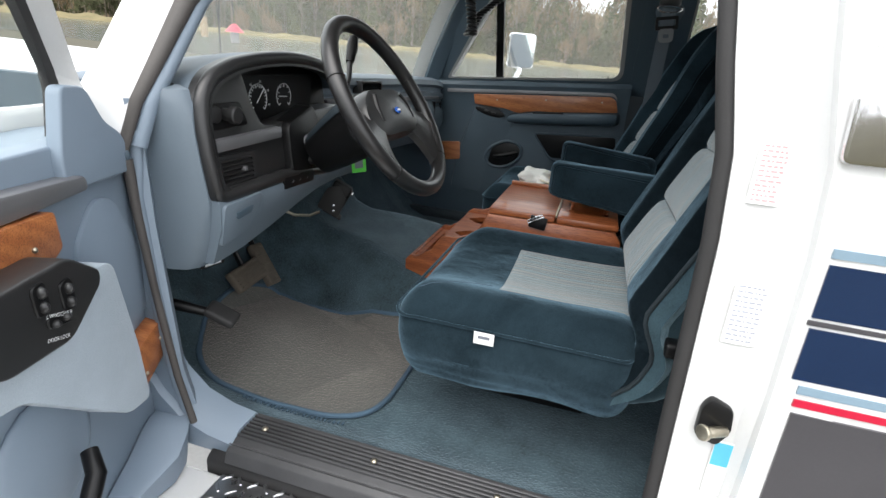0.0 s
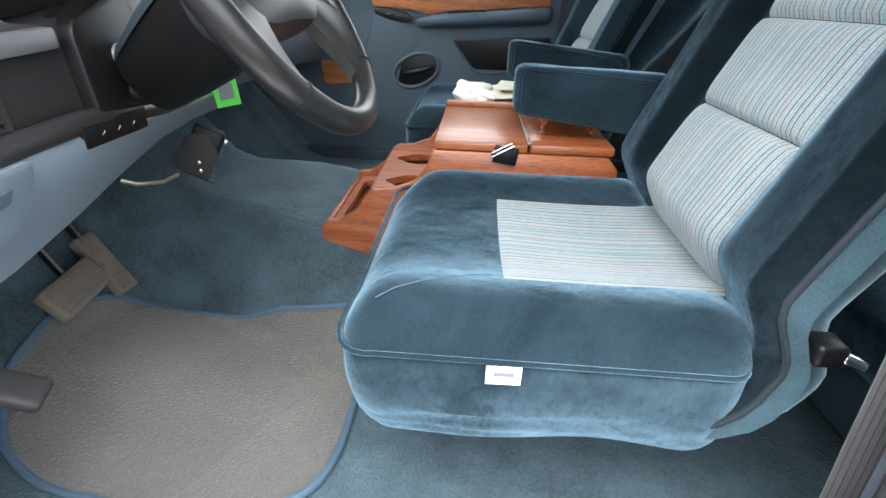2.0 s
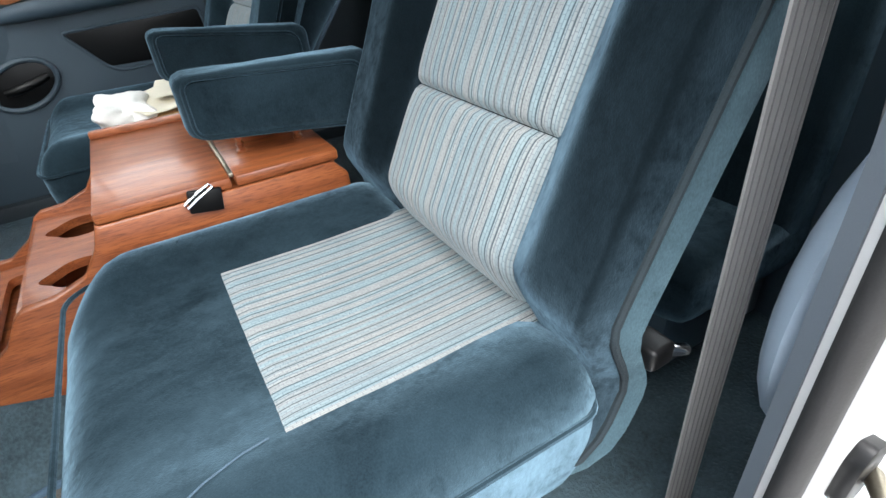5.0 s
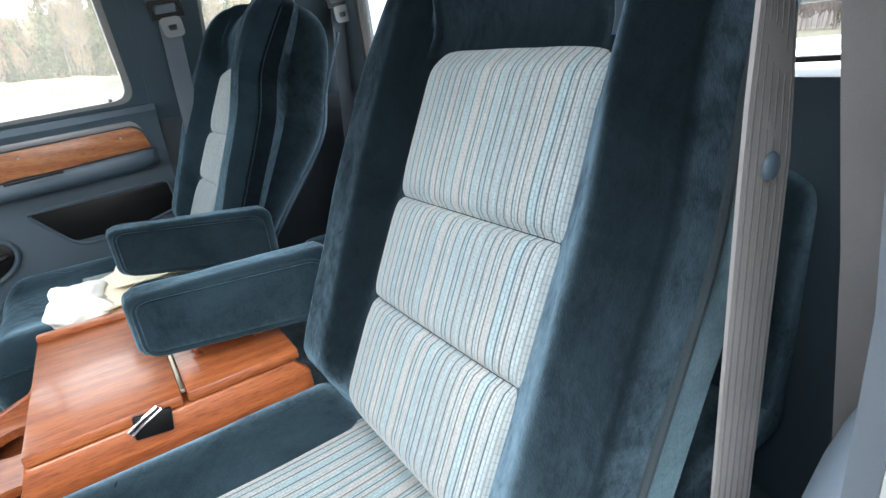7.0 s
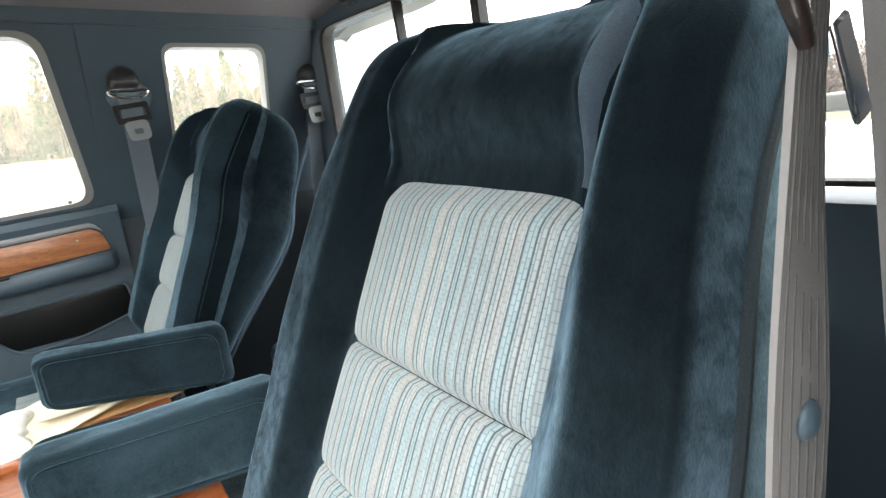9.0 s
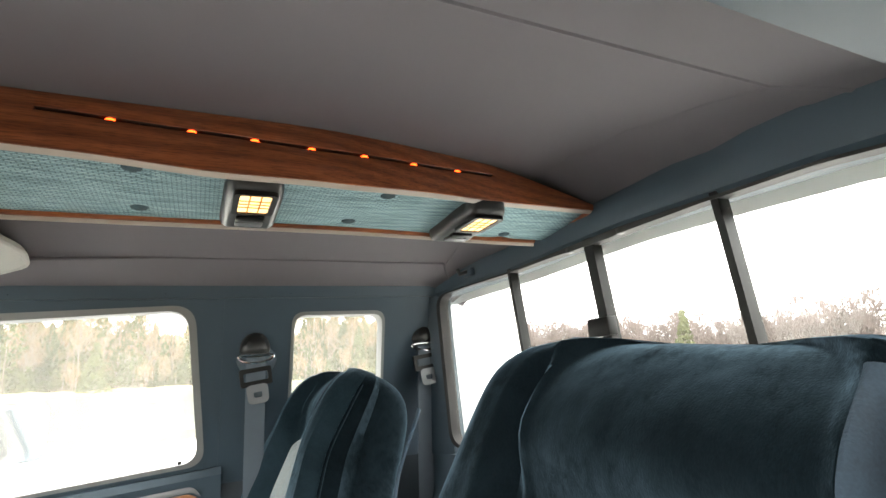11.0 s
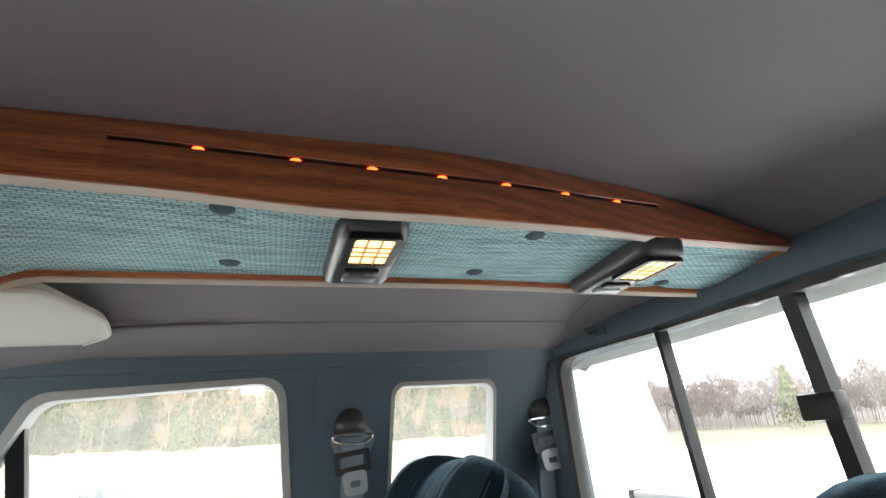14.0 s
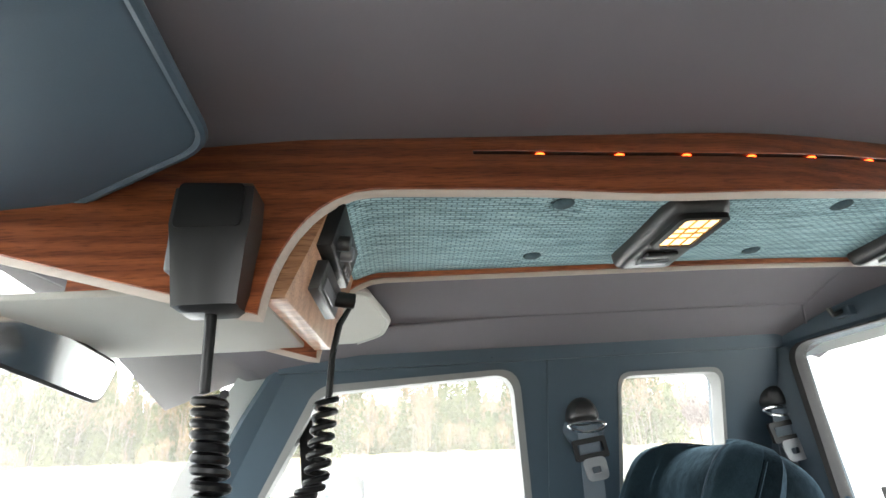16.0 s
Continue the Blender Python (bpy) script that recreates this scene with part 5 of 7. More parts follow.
def board(s):
    """A side board with thickness; the near one is routed with a slot for the little lamps."""
    def y_of(x, z):
        return oh_near(x, z) if s < 0 else oh_far(x)

    def strip(cols, low, high, bm=None):
        rings = []
        for x in cols:
            lo, hi = low(x), high(x)
            a, b = y_of(x, lo), y_of(x, hi)
            rings.append([(x, a, lo + 0.0006), (x, b, hi - 0.0006), (x, b - s * 0.0006, hi), (x, b - s * 0.014, hi), (x, a - s * 0.014, lo), (x, a - s * 0.0006, lo)])
        return loft(rings, bm=bm)

    def crown(x):
        return max(oh_top(x), oh_low(x) + 0.010)

    if s > 0:
        return strip(xs[:-2], far_low, lambda x: max(1.89 - 0.07 * max(0.0, x - 0.4), far_low(x) + 0.01))
    mid = [x for x in xs if SLOT_X[0] - 1e-4 <= x <= SLOT_X[1] + 1e-4]
    bm = strip([x for x in xs if x <= SLOT_X[0] + 1e-4], oh_low, crown)
    strip(mid, oh_low, lambda x: slot_z(x) - SLOT_H, bm)
    strip(mid, lambda x: slot_z(x) + SLOT_H, crown, bm)
    return strip([x for x in xs if x >= SLOT_X[1] - 1e-4], oh_low, crown, bm)


near = part("side_board", board(-1), M_OAK_ROOF, oh)
part("side_board", board(1), M_OAK_ROOF, oh)
# pale edge banding along the lower edges
for s in (-1, 1):
    part("edge_band", tube([(x, (oh_near(x, oh_low(x)) if s < 0 else oh_far(x)) - s * 0.006, (oh_low(x) if s < 0 else far_low(x)) - 0.0003) for x in xs[:len(xs) if s < 0 else -2]], 0.0068, 8, flat=0.35), M_BAND, oh, "pale edge banding")
SLOT_RING = [(0.0008, SLOT_H), (0.0008, SLOT_H - 0.0007), (0.012, SLOT_H - 0.0007), (0.012, 0.0007 - SLOT_H), (0.0008, 0.0007 - SLOT_H), (0.0008, -SLOT_H), (0.0136, -SLOT_H), (0.0136, SLOT_H)]
# added lining, its dark colour carrying the shade inside the slot
slot = loft([[(x, oh_near(x, slot_z(x) + h) + d, slot_z(x) + h) for d, h in SLOT_RING] for x in [SLOT_X[0] + (SLOT_X[1] - SLOT_X[0]) * i / 36 for i in range(37)]])
part("slot_lining", slot, M_SLOT_SHADE, oh, "added lining coloured with the shade of the routed slot")
for x in LED_X:
    part("bulb", ellipsoid((x, oh_near(x, slot_z(x)) + 0.0045, slot_z(x)), (0.0062, 0.0035, 0.0027), 12), M_LED, oh, "small glowing amber bulb")


def under(u, v):
    x = -0.54 + 1.14 * u
    a, b = -oh_side(x) + 0.012, oh_far(x) - 0.012
    y = a + (b - a) * v
    z = (max(oh_low(x), 1.79) + 0.007) * (1 - v) + (max(far_low(x), 1.79) + 0.007) * v
    for bx, by in BUTTONS:
        z += 0.007 * math.exp(-(((x - bx) ** 2 + (y - by) ** 2) / 0.00035))
    z -= 0.004 * math.sin(math.pi * v) * (1 + 0.3 * math.sin(x * 17))
    return (x, y, z)


BUTTONS = [(-0.244, -0.072), (-0.248, 0.086), (0.131, -0.052), (0.100, 0.092), (0.468, -0.024), (0.47, 0.122)]
part("fabric_panel", grid(under, 240, 60), M_WEAVE, oh, "blue-green woven fabric underside")
# buttons darker than the cloth: dimple shade is put into their colour
for bx, by in BUTTONS:
    part("button", ellipsoid((bx, by, under((bx + 0.54) / 1.14, (by + oh_side(bx) - 0.012) / (oh_far(bx) + oh_side(bx) - 0.024))[2] - 0.003), (0.0135, 0.0135, 0.0045), 14), M_BUTTON_SHADED, oh, "fabric covered button darkened for its dimple shade")
part("end_cap", box(0.592, 0.602, -0.032, 0.152, 1.803, 1.822, 0.003), M_OAK_ROOF, oh)
# map lamps
for lx, ly in ((-0.084, -0.003), (0.325, 0.030)):
    fl = rounded([(-1, -1), (0.96, -1), (1.06, 1), (-1.04, 1)], [0.42, 0.42, 0.2, 0.2], 6)
    fr = part("lamp_frame", loft([[(lx + u * a, ly + v * b, z) for u, v in fl] for a, b, z in ((0.043, 0.096, 1.809), (0.043, 0.095, 1.796), (0.041, 0.092, 1.786), (0.036, 0.087, 1.7815), (0.030, 0.080, 1.781))]), M_CHAR, oh, "charcoal map lamp housing")
    y1 = ly - 0.018
    bevel_lens = box(lx - 0.023, lx + 0.023, y1 - 0.068, y1 + 0.012, 1.7775, 1.7825, 0.004)
    finish("lens", bevel_lens, M_LENS, fr, "lit warm yellow lens")
    cross = bmesh.new()
    for k in (-0.008, 0.008):
        box(lx + k - 0.0011, lx + k + 0.0011, y1 - 0.067, y1 + 0.011, 1.7762, 1.778, 0.0004, 1, cross)
    for k in (-0.042, -0.028, -0.014):
        box(lx - 0.022, lx + 0.022, y1 + k - 0.0011, y1 + k + 0.0011, 1.7762, 1.778, 0.0004, 1, cross)
    finish("grille", cross, M_AMBER, fr, "amber lens grid")
    finish("lens_rim", framed(rounded([(lx - 0.031, y1 - 0.074), (lx + 0.031, y1 - 0.074), (lx + 0.031, y1 + 0.018), (lx - 0.031, y1 + 0.018)], 0.010), rounded([(lx - 0.0225, y1 - 0.0675), (lx + 0.0225, y1 - 0.0675), (lx + 0.0225, y1 + 0.0115), (lx - 0.0225, y1 + 0.0115)], 0.006), lambda u, v: (u, v, 1.7755), (0, 0, 0.007), 1), M_BLACK, fr)
    for k in (0.030, 0.056):
        finish("switch", box(lx - 0.022, lx + 0.022, ly + k - 0.009, ly + k + 0.009, 1.776, 1.7815, 0.002), M_BLACK if k < 0.05 else M_PEWTER, fr)
# front radio bay
part("bay_face", prism(rounded([(-0.150, 1.682), (0.128, 1.692), (0.132, 1.80), (-0.108, 1.80)], 0.006), lambda u, v: (-0.548 + (v - 1.69) * 0.30, u, v), lambda u, v: (-0.570 + (v - 1.69) * 0.30, u, v), 0.003), M_BAY, oh, "pale tan bay face")
# light from the windscreen is put into this cloth's paler colour
part("bay_floor", box(-0.93, -0.585, -0.125, 0.14, 1.698, 1.706, 0.002), M_CREAM, oh, "cloth bay underside painted paler for windscreen light")


def tilted(y0, y1, z0, z1, t0, t1, bev=0.002):
    return prism([(y0, z0), (y1, z0), (y1, z1), (y0, z1)], lambda u, v: (-0.548 + (v - 1.69) * 0.30 + t0, u, v), lambda u, v: (-0.548 + (v - 1.69) * 0.30 + t1, u, v), bev)


rad = thing("cb_radio", (-0.56, 0.05, 1.75), "black two-way radio set in the oak bay", "radio")
part("case", tilted(-0.112, 0.030, 1.750, 1.799, -0.01, 0.016), M_BLACK, rad)
part("knob", cyl((-0.520, -0.085, 1.765), (-0.497, -0.085, 1.762), 0.009, 14, bev=0.002), M_CHAR, rad)
part("knob", cyl((-0.520, -0.055, 1.765), (-0.497, -0.055, 1.762), 0.009, 14, bev=0.002), M_PEWTER, rad)
part("display", tilted(-0.035, 0.020, 1.770, 1.790, 0.016, 0.0175, 0.0005), M_CHAR, rad)
rad2 = thing("scanner_radio", (-0.57, 0.05, 1.71), "small silver-faced radio with a plugged cable", "radio")
part("case", tilted(-0.088, 0.036, 1.711, 1.744, -0.01, 0.012), M_CHAR, rad2)
part("face", tilted(-0.075, -0.005, 1.715, 1.728, 0.012, 0.0140, 0.001), M_PEWTER, rad2)
for k in range(4):
    part("channel_key", tilted(-0.028 + 0.012 * k, -0.020 + 0.012 * k, 1.754, 1.760, 0.016, 0.019, 0.0008), M_PEWTER, rad)
part("plug", cyl((-0.535, 0.012, 1.732), (-0.502, 0.018, 1.728), 0.010, 14, bev=0.002), M_BLACK, rad2)


def coil(axis, r, turns, wire, n_per=14):
    """A coiled cable round a line of points."""
    pts = []
    total = int(turns * n_per)
    ax = [Vector(p) for p in axis]
    for i in range(total + 1):
        t = i / total * (len(ax) - 1)
        k = min(int(t), len(ax) - 2)
        c = ax[k].lerp(ax[k + 1], t - k)
        a = 2 * math.pi * turns * i / total
        pts.append(c + Vector((r * math.cos(a), r * math.sin(a), 0)))
    return tube(pts, wire, 7)


mic = thing("microphone", (-0.605, -0.1770, 1.72), "black hand microphone with coiled cable on the oak side", "microphone")
part("body", loft([[(-0.605 + sx * a, -0.1640 - d * 0.5 + sy * d * 0.5, z) for sx, sy in ((-1, -1), (-0.6, -1.15), (0.6, -1.15), (1, -1), (1, 1), (-1, 1))] for a, d, z in ((0.020, 0.022, 1.660), (0.026, 0.030, 1.664), (0.031, 0.036, 1.715), (0.034, 0.038, 1.735), (0.034, 0.034, 1.772), (0.030, 0.026, 1.780))]), M_CHAR, mic)
part("grille", prism(rounded([(-0.635, 1.73), (-0.578, 1.73), (-0.577, 1.772), (-0.633, 1.774)], 0.006), lambda u, v: (u, -0.2055, v), lambda u, v: (u, -0.2025, v), 0.001), M_BLACK, mic, "black mesh grille")
part("clip", box(-0.648, -0.636, -0.182, -0.152, 1.70, 1.765, 0.003), M_PEWTER, mic, "grey hanging clip")
part("strain_relief", cyl((-0.604, -0.1770, 1.662), (-0.602, -0.1770, 1.596), 0.0052, 10, r2=0.0042), M_BLACK, mic)
part("cord", coil([(-0.602, -0.165, 1.596), (-0.596, -0.165, 1.54), (-0.585, -0.162, 1.47), (-0.59, -0.10, 1.41), (-0.62, -0.04, 1.41), (-0.60, 0.0, 1.47), (-0.545, 0.02, 1.52), (-0.535, 0.02, 1.61)], 0.0115, 46, 0.0038), M_BLACK, mic, "black coiled cable")
part("cord_end", tube([(-0.533, 0.02, 1.61), (-0.53, 0.021, 1.66), (-0.522, 0.022, 1.70), (-0.505, 0.020, 1.728), (-0.53, 0.013, 1.731)], 0.0042, 8), M_BLACK, mic, "black cable")

# ---- sun visors and mirror ----


def visor(name, pts, label, z, dz, mt):
    v = thing(name, (pts[0][0], pts[0][1], z), label, "sun visor")
    lo = rounded(pts, [0.03] * len(pts), 6)
    part("pad", prism(lo, lambda a, b: (a, b, z + dz * (a + 0.6)), lambda a, b: (a, b, z + 0.02 + dz * (a + 0.6)), 0.008, 3), mt, v)
    part("edge", tube([(a, b, z + 0.004 + dz * (a + 0.6)) for a, b in lo], 0.006, 8, True), mt, v)
    return v


vd = visor("sun_visor", [(-0.62, -0.19), (-0.86, -0.075), (-0.92, -0.12), (-0.92, -0.62), (-0.60, -0.62)], "blue padded driver's sun visor folded up", 1.825, 0.12, M_TRIM)
visor("sun_visor", [(-0.505, 0.21), (-0.472, 0.40), (-0.492, 0.51), (-0.62, 0.635), (-0.76, 0.66), (-0.78, 0.20)], "pale grey-green passenger sun visor folded up", 1.797, 0.05, M_CREAM)
part("pivot", tube([(-0.86, -0.09, 1.81), (-0.90, -0.09, 1.83), (-0.92, -0.06, 1.85)], 0.007, 8), M_BLACK, vd)

mir = thing("rear_view_mirror", (-0.85, 0.03, 1.68), "black framed rear-view mirror on the windscreen", "mirror")
mo = rounded([(-0.115, -0.032), (0.115, -0.032), (0.12, 0.028), (-0.12, 0.034)], 0.02, 6)
mm = pose(-0.845, 0.005, 1.675, -7, 11, -5)
part("housing", moved(prism(mo, lambda u, v: (0, u, v), lambda u, v: (-0.02, u * 0.93, v * 0.85), 0.003), mm), M_BLACK, mir)
part("glass", moved(prism(rounded([(-0.109, -0.027), (0.109, -0.027), (0.114, 0.023), (-0.114, 0.028)], 0.016, 6), lambda u, v: (0.0015, u, v), lambda u, v: (0.0, u, v)), mm), M_MIRROR, mir, "silvered mirror glass")
part("stem", tube([(-0.86, 0.03, 1.68), (-0.93, 0.0, 1.72), (-1.0, 0.0, 1.75)], 0.008, 10), M_BLACK, mir)

# ---- seat belts ----


def hanging_belt(name, x, y, z, label, strap):
    b = thing(name, (x, y, z), label, "seat belt", "seat belts")
    s = 1 if y > 0 else -1
    part("loop_cover", loft([[(x + a * math.cos(q), y - s * d, z + 0.088 + c + (0.5 if math.sin(q) > 0 else 0.22) * h * math.sin(q)) for q in [2 * math.pi * i / 20 for i in range(20)]] for a, h, c, d in ((0.040, 0.10, 0.0, -0.03), (0.040, 0.10, 0.0, 0.010), (0.036, 0.085, 0.0, 0.028), (0.026, 0.06, 0.002, 0.040), (0.008, 0.02, 0.004, 0.044))]), M_CHAR, b, "charcoal belt guide cover")
    part("guide_ring", tube([(x + 0.045 * math.cos(a), y - s * 0.036, z + 0.068 + 0.017 * math.sin(a) * (1 if math.sin(a) < 0 else 0.3)) for a in [2 * math.pi * i / 24 for i in range(24)]], 0.0042, 8, True), M_CHROME, b, "chrome guide ring")
    part("strap", ribbon([(x, y - s * 0.036, z + 0.066), (x, y - s * 0.024, z - 0.02), (x, y + s * 0.02, z - 0.25), (x, y + s * 0.06, z - 0.55)], 0.050, (1, 0, 0)), strap, b)
    tilt = Matrix.Translation((x, y - s * 0.036, z + 0.014)) @ Matrix.Rotation(radians(-7), 4, "Y")
    bm = framed(rounded([(-0.041, -0.024), (0.041, -0.024), (0.041, 0.024), (-0.041, 0.024)], 0.006), rounded([(-0.031, -0.010), (0.031, -0.010), (0.031, 0.012), (-0.031, 0.012)], 0.004), lambda u, v: tilt @ Vector((u, 0, v)), (0, s * 0.010, 0), 1)
    part("tongue_grip", bm, M_BLACK, b, "black tongue grip")
    bm = framed(rounded([(-0.026, -0.036), (0.026, -0.036), (0.028, 0.014), (-0.028, 0.014)], 0.014), rounded([(-0.010, -0.020), (0.010, -0.020), (0.011, -0.006), (-0.011, -0.006)], 0.003), lambda u, v: tilt @ Vector((u, -s * 0.002, -0.034 + v)), (0, s * 0.003, 0), 1)
    part("tongue", bm, M_TONGUE, b, "steel belt tongue")
    return b


hanging_belt("seat_belt", -0.012, 0.70, 1.53, "blue seat belt hanging on the passenger pillar", M_BELT_BLUE)
hanging_belt("seat_belt", 0.495, 0.715, 1.54, "blue rear seat belt hanging in the cab corner", M_BELT_BLUE)
db = thing("seat_belt", (0.05, -0.84, 1.5), "grey driver's seat belt beside the seat back", "seat belt", "seat belts")
BELT_LINE = [(0.055, 0.56, 0), (0.044, 0.8, 0), (0.036, 1.03, 0), (0.026, 1.28, 0.05), (0.0225, 1.32, 0.25), (0.019, 1.363, 0.55), (0.018, 1.407, 0.75), (0.020, 1.45, 0.85)]
BELT_WIDE = [Vector((1, -0.08 + 0.30 * t, 0)).normalized() for x, z, t in BELT_LINE]
part("strap", ribbon([(x, -0.84, z) for x, z, t in BELT_LINE], 0.047, BELT_WIDE), M_BELT, db)
for k in (-0.0185, -0.011, -0.0035, 0.004, 0.0115, 0.019):
    line = [Vector((x, -0.84, z)) + a * k + Vector((a.y, -a.x, 0)) * 0.0012 for (x, z, t), a in zip(BELT_LINE, BELT_WIDE)]
    part("rib", ribbon(line, 0.0013, BELT_WIDE, 0.0006), M_BELT_RIB, db, "darker woven rib")
part("button", ellipsoid((0.028, -0.842, 1.279), (0.0085, 0.004, 0.0085), 16), M_TRIM, db, "blue plastic stop button")
part("tongue_grip", tube([(0.016, -0.846, 1.457), (0.0, -0.848, 1.453), (-0.014, -0.849, 1.449), (-0.023, -0.849, 1.443), (-0.0255, -0.849, 1.437), (-0.024, -0.849, 1.431), (-0.016, -0.849, 1.424), (-0.008, -0.848, 1.418)], [0.0016, 0.002, 0.0026, 0.0032, 0.0034, 0.0034, 0.0032, 0.0024], 12), M_GRIP, db, "dark tongue grip")
part("tongue", moved(box(-0.005, 0.005, -0.0012, 0.0012, -0.026, 0.012, 0.001, 1), pose(0.022, -0.849, 1.416, 0, -32, -8)), M_CHROME, db, "chrome belt tongue")
part("guide_ring", tube([(0.065 + 0.028 * math.cos(a), -0.818 + 0.004 * math.cos(a), 1.545 + 0.011 * math.sin(a)) for a in [2 * math.pi * i / 18 for i in range(18)]], 0.004, 8, True), M_CHROME, db, "chrome guide ring")
part("upper_strap", ribbon([(0.020, -0.84, 1.45), (0.034, -0.832, 1.49), (0.052, -0.82, 1.545)], 0.016, (0.8, 0.55, 0)), M_BELT, db, "grey strap running up to the guide")
part("return_strap", ribbon([(0.062, -0.838, 1.545), (0.052, -0.858, 1.51), (0.072, -0.867, 1.40), (0.10, -0.871, 1.30), (0.13, -0.875, 1.20), (0.18, -0.880, 1.0), (0.235, -0.884, 0.75)], 0.047, (0.15, -1, 0)), M_BELT, db, "grey strap running down to the retractor")
part("guide_post", cyl((0.07, -0.818, 1.553), (0.072, -0.85, 1.585), 0.013, 14, bev=0.003), M_CHAR, db, "charcoal guide anchor")

# ---- dashboard ----
dash = thing("dashboard", (-1.05, 0, 1.0), "blue moulded dashboard with charcoal instrument bezel", "dashboard")
PROF = [(-1.36, 1.185), (-1.22, 1.245), (-1.08, 1.268), (-1.0, 1.268), (-0.978, 1.258), (-0.97, 1.238), (-0.985, 1.226), (-0.985, 1.212), (-0.972, 1.204), (-0.972, 1.19), (-0.985, 1.18), (-0.98, 1.15), (-0.97, 1.13), (-0.965, 1.08), (-0.985, 1.03), (-1.03, 0.97), (-1.12, 0.95), (-1.36, 0.95)]


def dash_ring(y):
    k = 0.02 * smooth01((y - 0.4) / 0.5)
    wall = 0.885
    return [(x + k if x > -1.2 else x + 0.20 * (y / 0.9) ** 2, max(-wall, min(wall, y)), z - 0.015 * smooth01((abs(y) - 0.7) / 0.2)) for x, z in PROF]


part("pad", loft([dash_ring(y) for y in (-0.62, -0.36, -0.2, 0.0, 0.2, 0.4, 0.6, 0.75, 0.86, 0.885)]), M_DASH_SHADED, dash)
part("strip", prism([(-0.10, 1.198), (0.80, 1.185), (0.80, 1.170), (-0.10, 1.183)], lambda u, v: (-0.970 + 0.018 * smooth01((u - 0.4) / 0.5), u, v), lambda u, v: (-0.99, u, v), 0.002), M_PEWTER, dash, "grey dashboard strip")
for y0, y1, z0, z1 in ((-0.06, 0.10, 1.212, 1.25), (0.74, 0.84, 1.10, 1.16)):
    v = part("vent", framed([(y0, z0), (y1, z0), (y1, z1), (y0, z1)], rounded([(y0 + 0.006, z0 + 0.005), (y1 - 0.006, z0 + 0.005), (y1 - 0.006, z1 - 0.005), (y0 + 0.006, z1 - 0.005)], 0.004), lambda u, w: (-0.952, u, w), (-0.03, 0, 0), 1), M_CHAR, dash, "charcoal air vent")
    finish("well", box(-0.985, -0.98, y0, y1, z0, z1, 0), M_BLACK, v)
    n = 4
    for i in range(n):
        z = z0 + 0.008 + (z1 - z0 - 0.016) * i / (n - 1)
        finish("louver", moved(box(-0.012, 0.0, y0 + 0.005, y1 - 0.005, -0.001, 0.001, 0.0), pose(-0.955, 0, z, 0, 20, 0)), M_BLACK, v)
# driver's end cap, down to the kick panel
cap = []
for z, f, ye in ((0.905, -0.885, -0.885), (0.925, -0.868, -0.888), (0.96, -0.858, -0.890), (1.0, -0.850, -0.892), (1.038, -0.845, -0.893), (1.08, -0.849, -0.896), (1.13, -0.856, -0.898), (1.18, -0.864, -0.896), (1.215, -0.870, -0.890), (1.238, -0.885, -0.884), (1.245, -0.91, -0.882)):
    cap.append([(f - 0.010, ye + 0.012, z), (f - 0.011, ye - 0.004, z), (f - 0.022, -0.908, z), (f - 0.045, -0.917, z), (f - 0.09, -0.922, z), (-1.12, -0.925, z - 0.012), (-1.12, -0.88, z - 0.012), (f - 0.06, -0.875, z)])
part("end_cap", loft(cap), M_DASH_SHADED, dash)
part("defroster_vent", prism([(-1.0, 1.228), (-0.92, 1.236), (-0.92, 1.2478), (-1.0, 1.2478)], lambda u, v: (u, -0.908, v), lambda u, v: (u, -0.888, v)), M_BLACK, dash, "dark side window vent")
# lower blue knee panel
knee = []
for y in (-0.89, -0.86, -0.8, -0.7, -0.6, -0.5, -0.40, -0.30):
    zb = 0.915 + 0.085 * smooth01((y + 0.9) / 0.5)
    knee.append([(-0.85, y, 1.056), (-0.838, y, 1.04), (-0.838, y, (1.04 + zb) / 2 + 0.015), (-0.862, y, zb + 0.004), (-0.90, y, zb), (-1.02, y, zb + 0.02), (-1.02, y, 1.056)])
part("knee_panel", loft(knee), M_DASH_SHADED, dash)
flap = rounded([(-0.885, 1.037), (-0.768, 1.043), (-0.782, 1.002), (-0.815, 0.972), (-0.888, 0.955)], 0.012, 5)


def knee_x(y, z):
    zb = 0.915 + 0.10 * smooth01((y + 0.9) / 0.6)
    zm = (1.04 + zb) / 2 + 0.015
    return -0.838 if z > zm else -0.838 - 0.024 * (zm - z) / max(0.01, zm - zb)


fp = part("ashtray_flap", prism(flap, lambda u, v: (knee_x(u, v) + 0.007, u, v), lambda u, v: (knee_x(u, v) - 0.01, u, v), 0.003), M_DASH_SHADED, dash, "blue fold-down flap")
# darker plate painted as the shade in the flap's grip slot
finish("grip_slot_shade", prism(rounded([(-0.852, 1.018), (-0.803, 1.023), (-0.811, 1.010), (-0.852, 1.004)], 0.003), lambda u, v: (knee_x(u, v) + 0.0085, u, v), lambda u, v: (knee_x(u, v) + 0.004, u, v), 0.001), M_TRIM, fp)
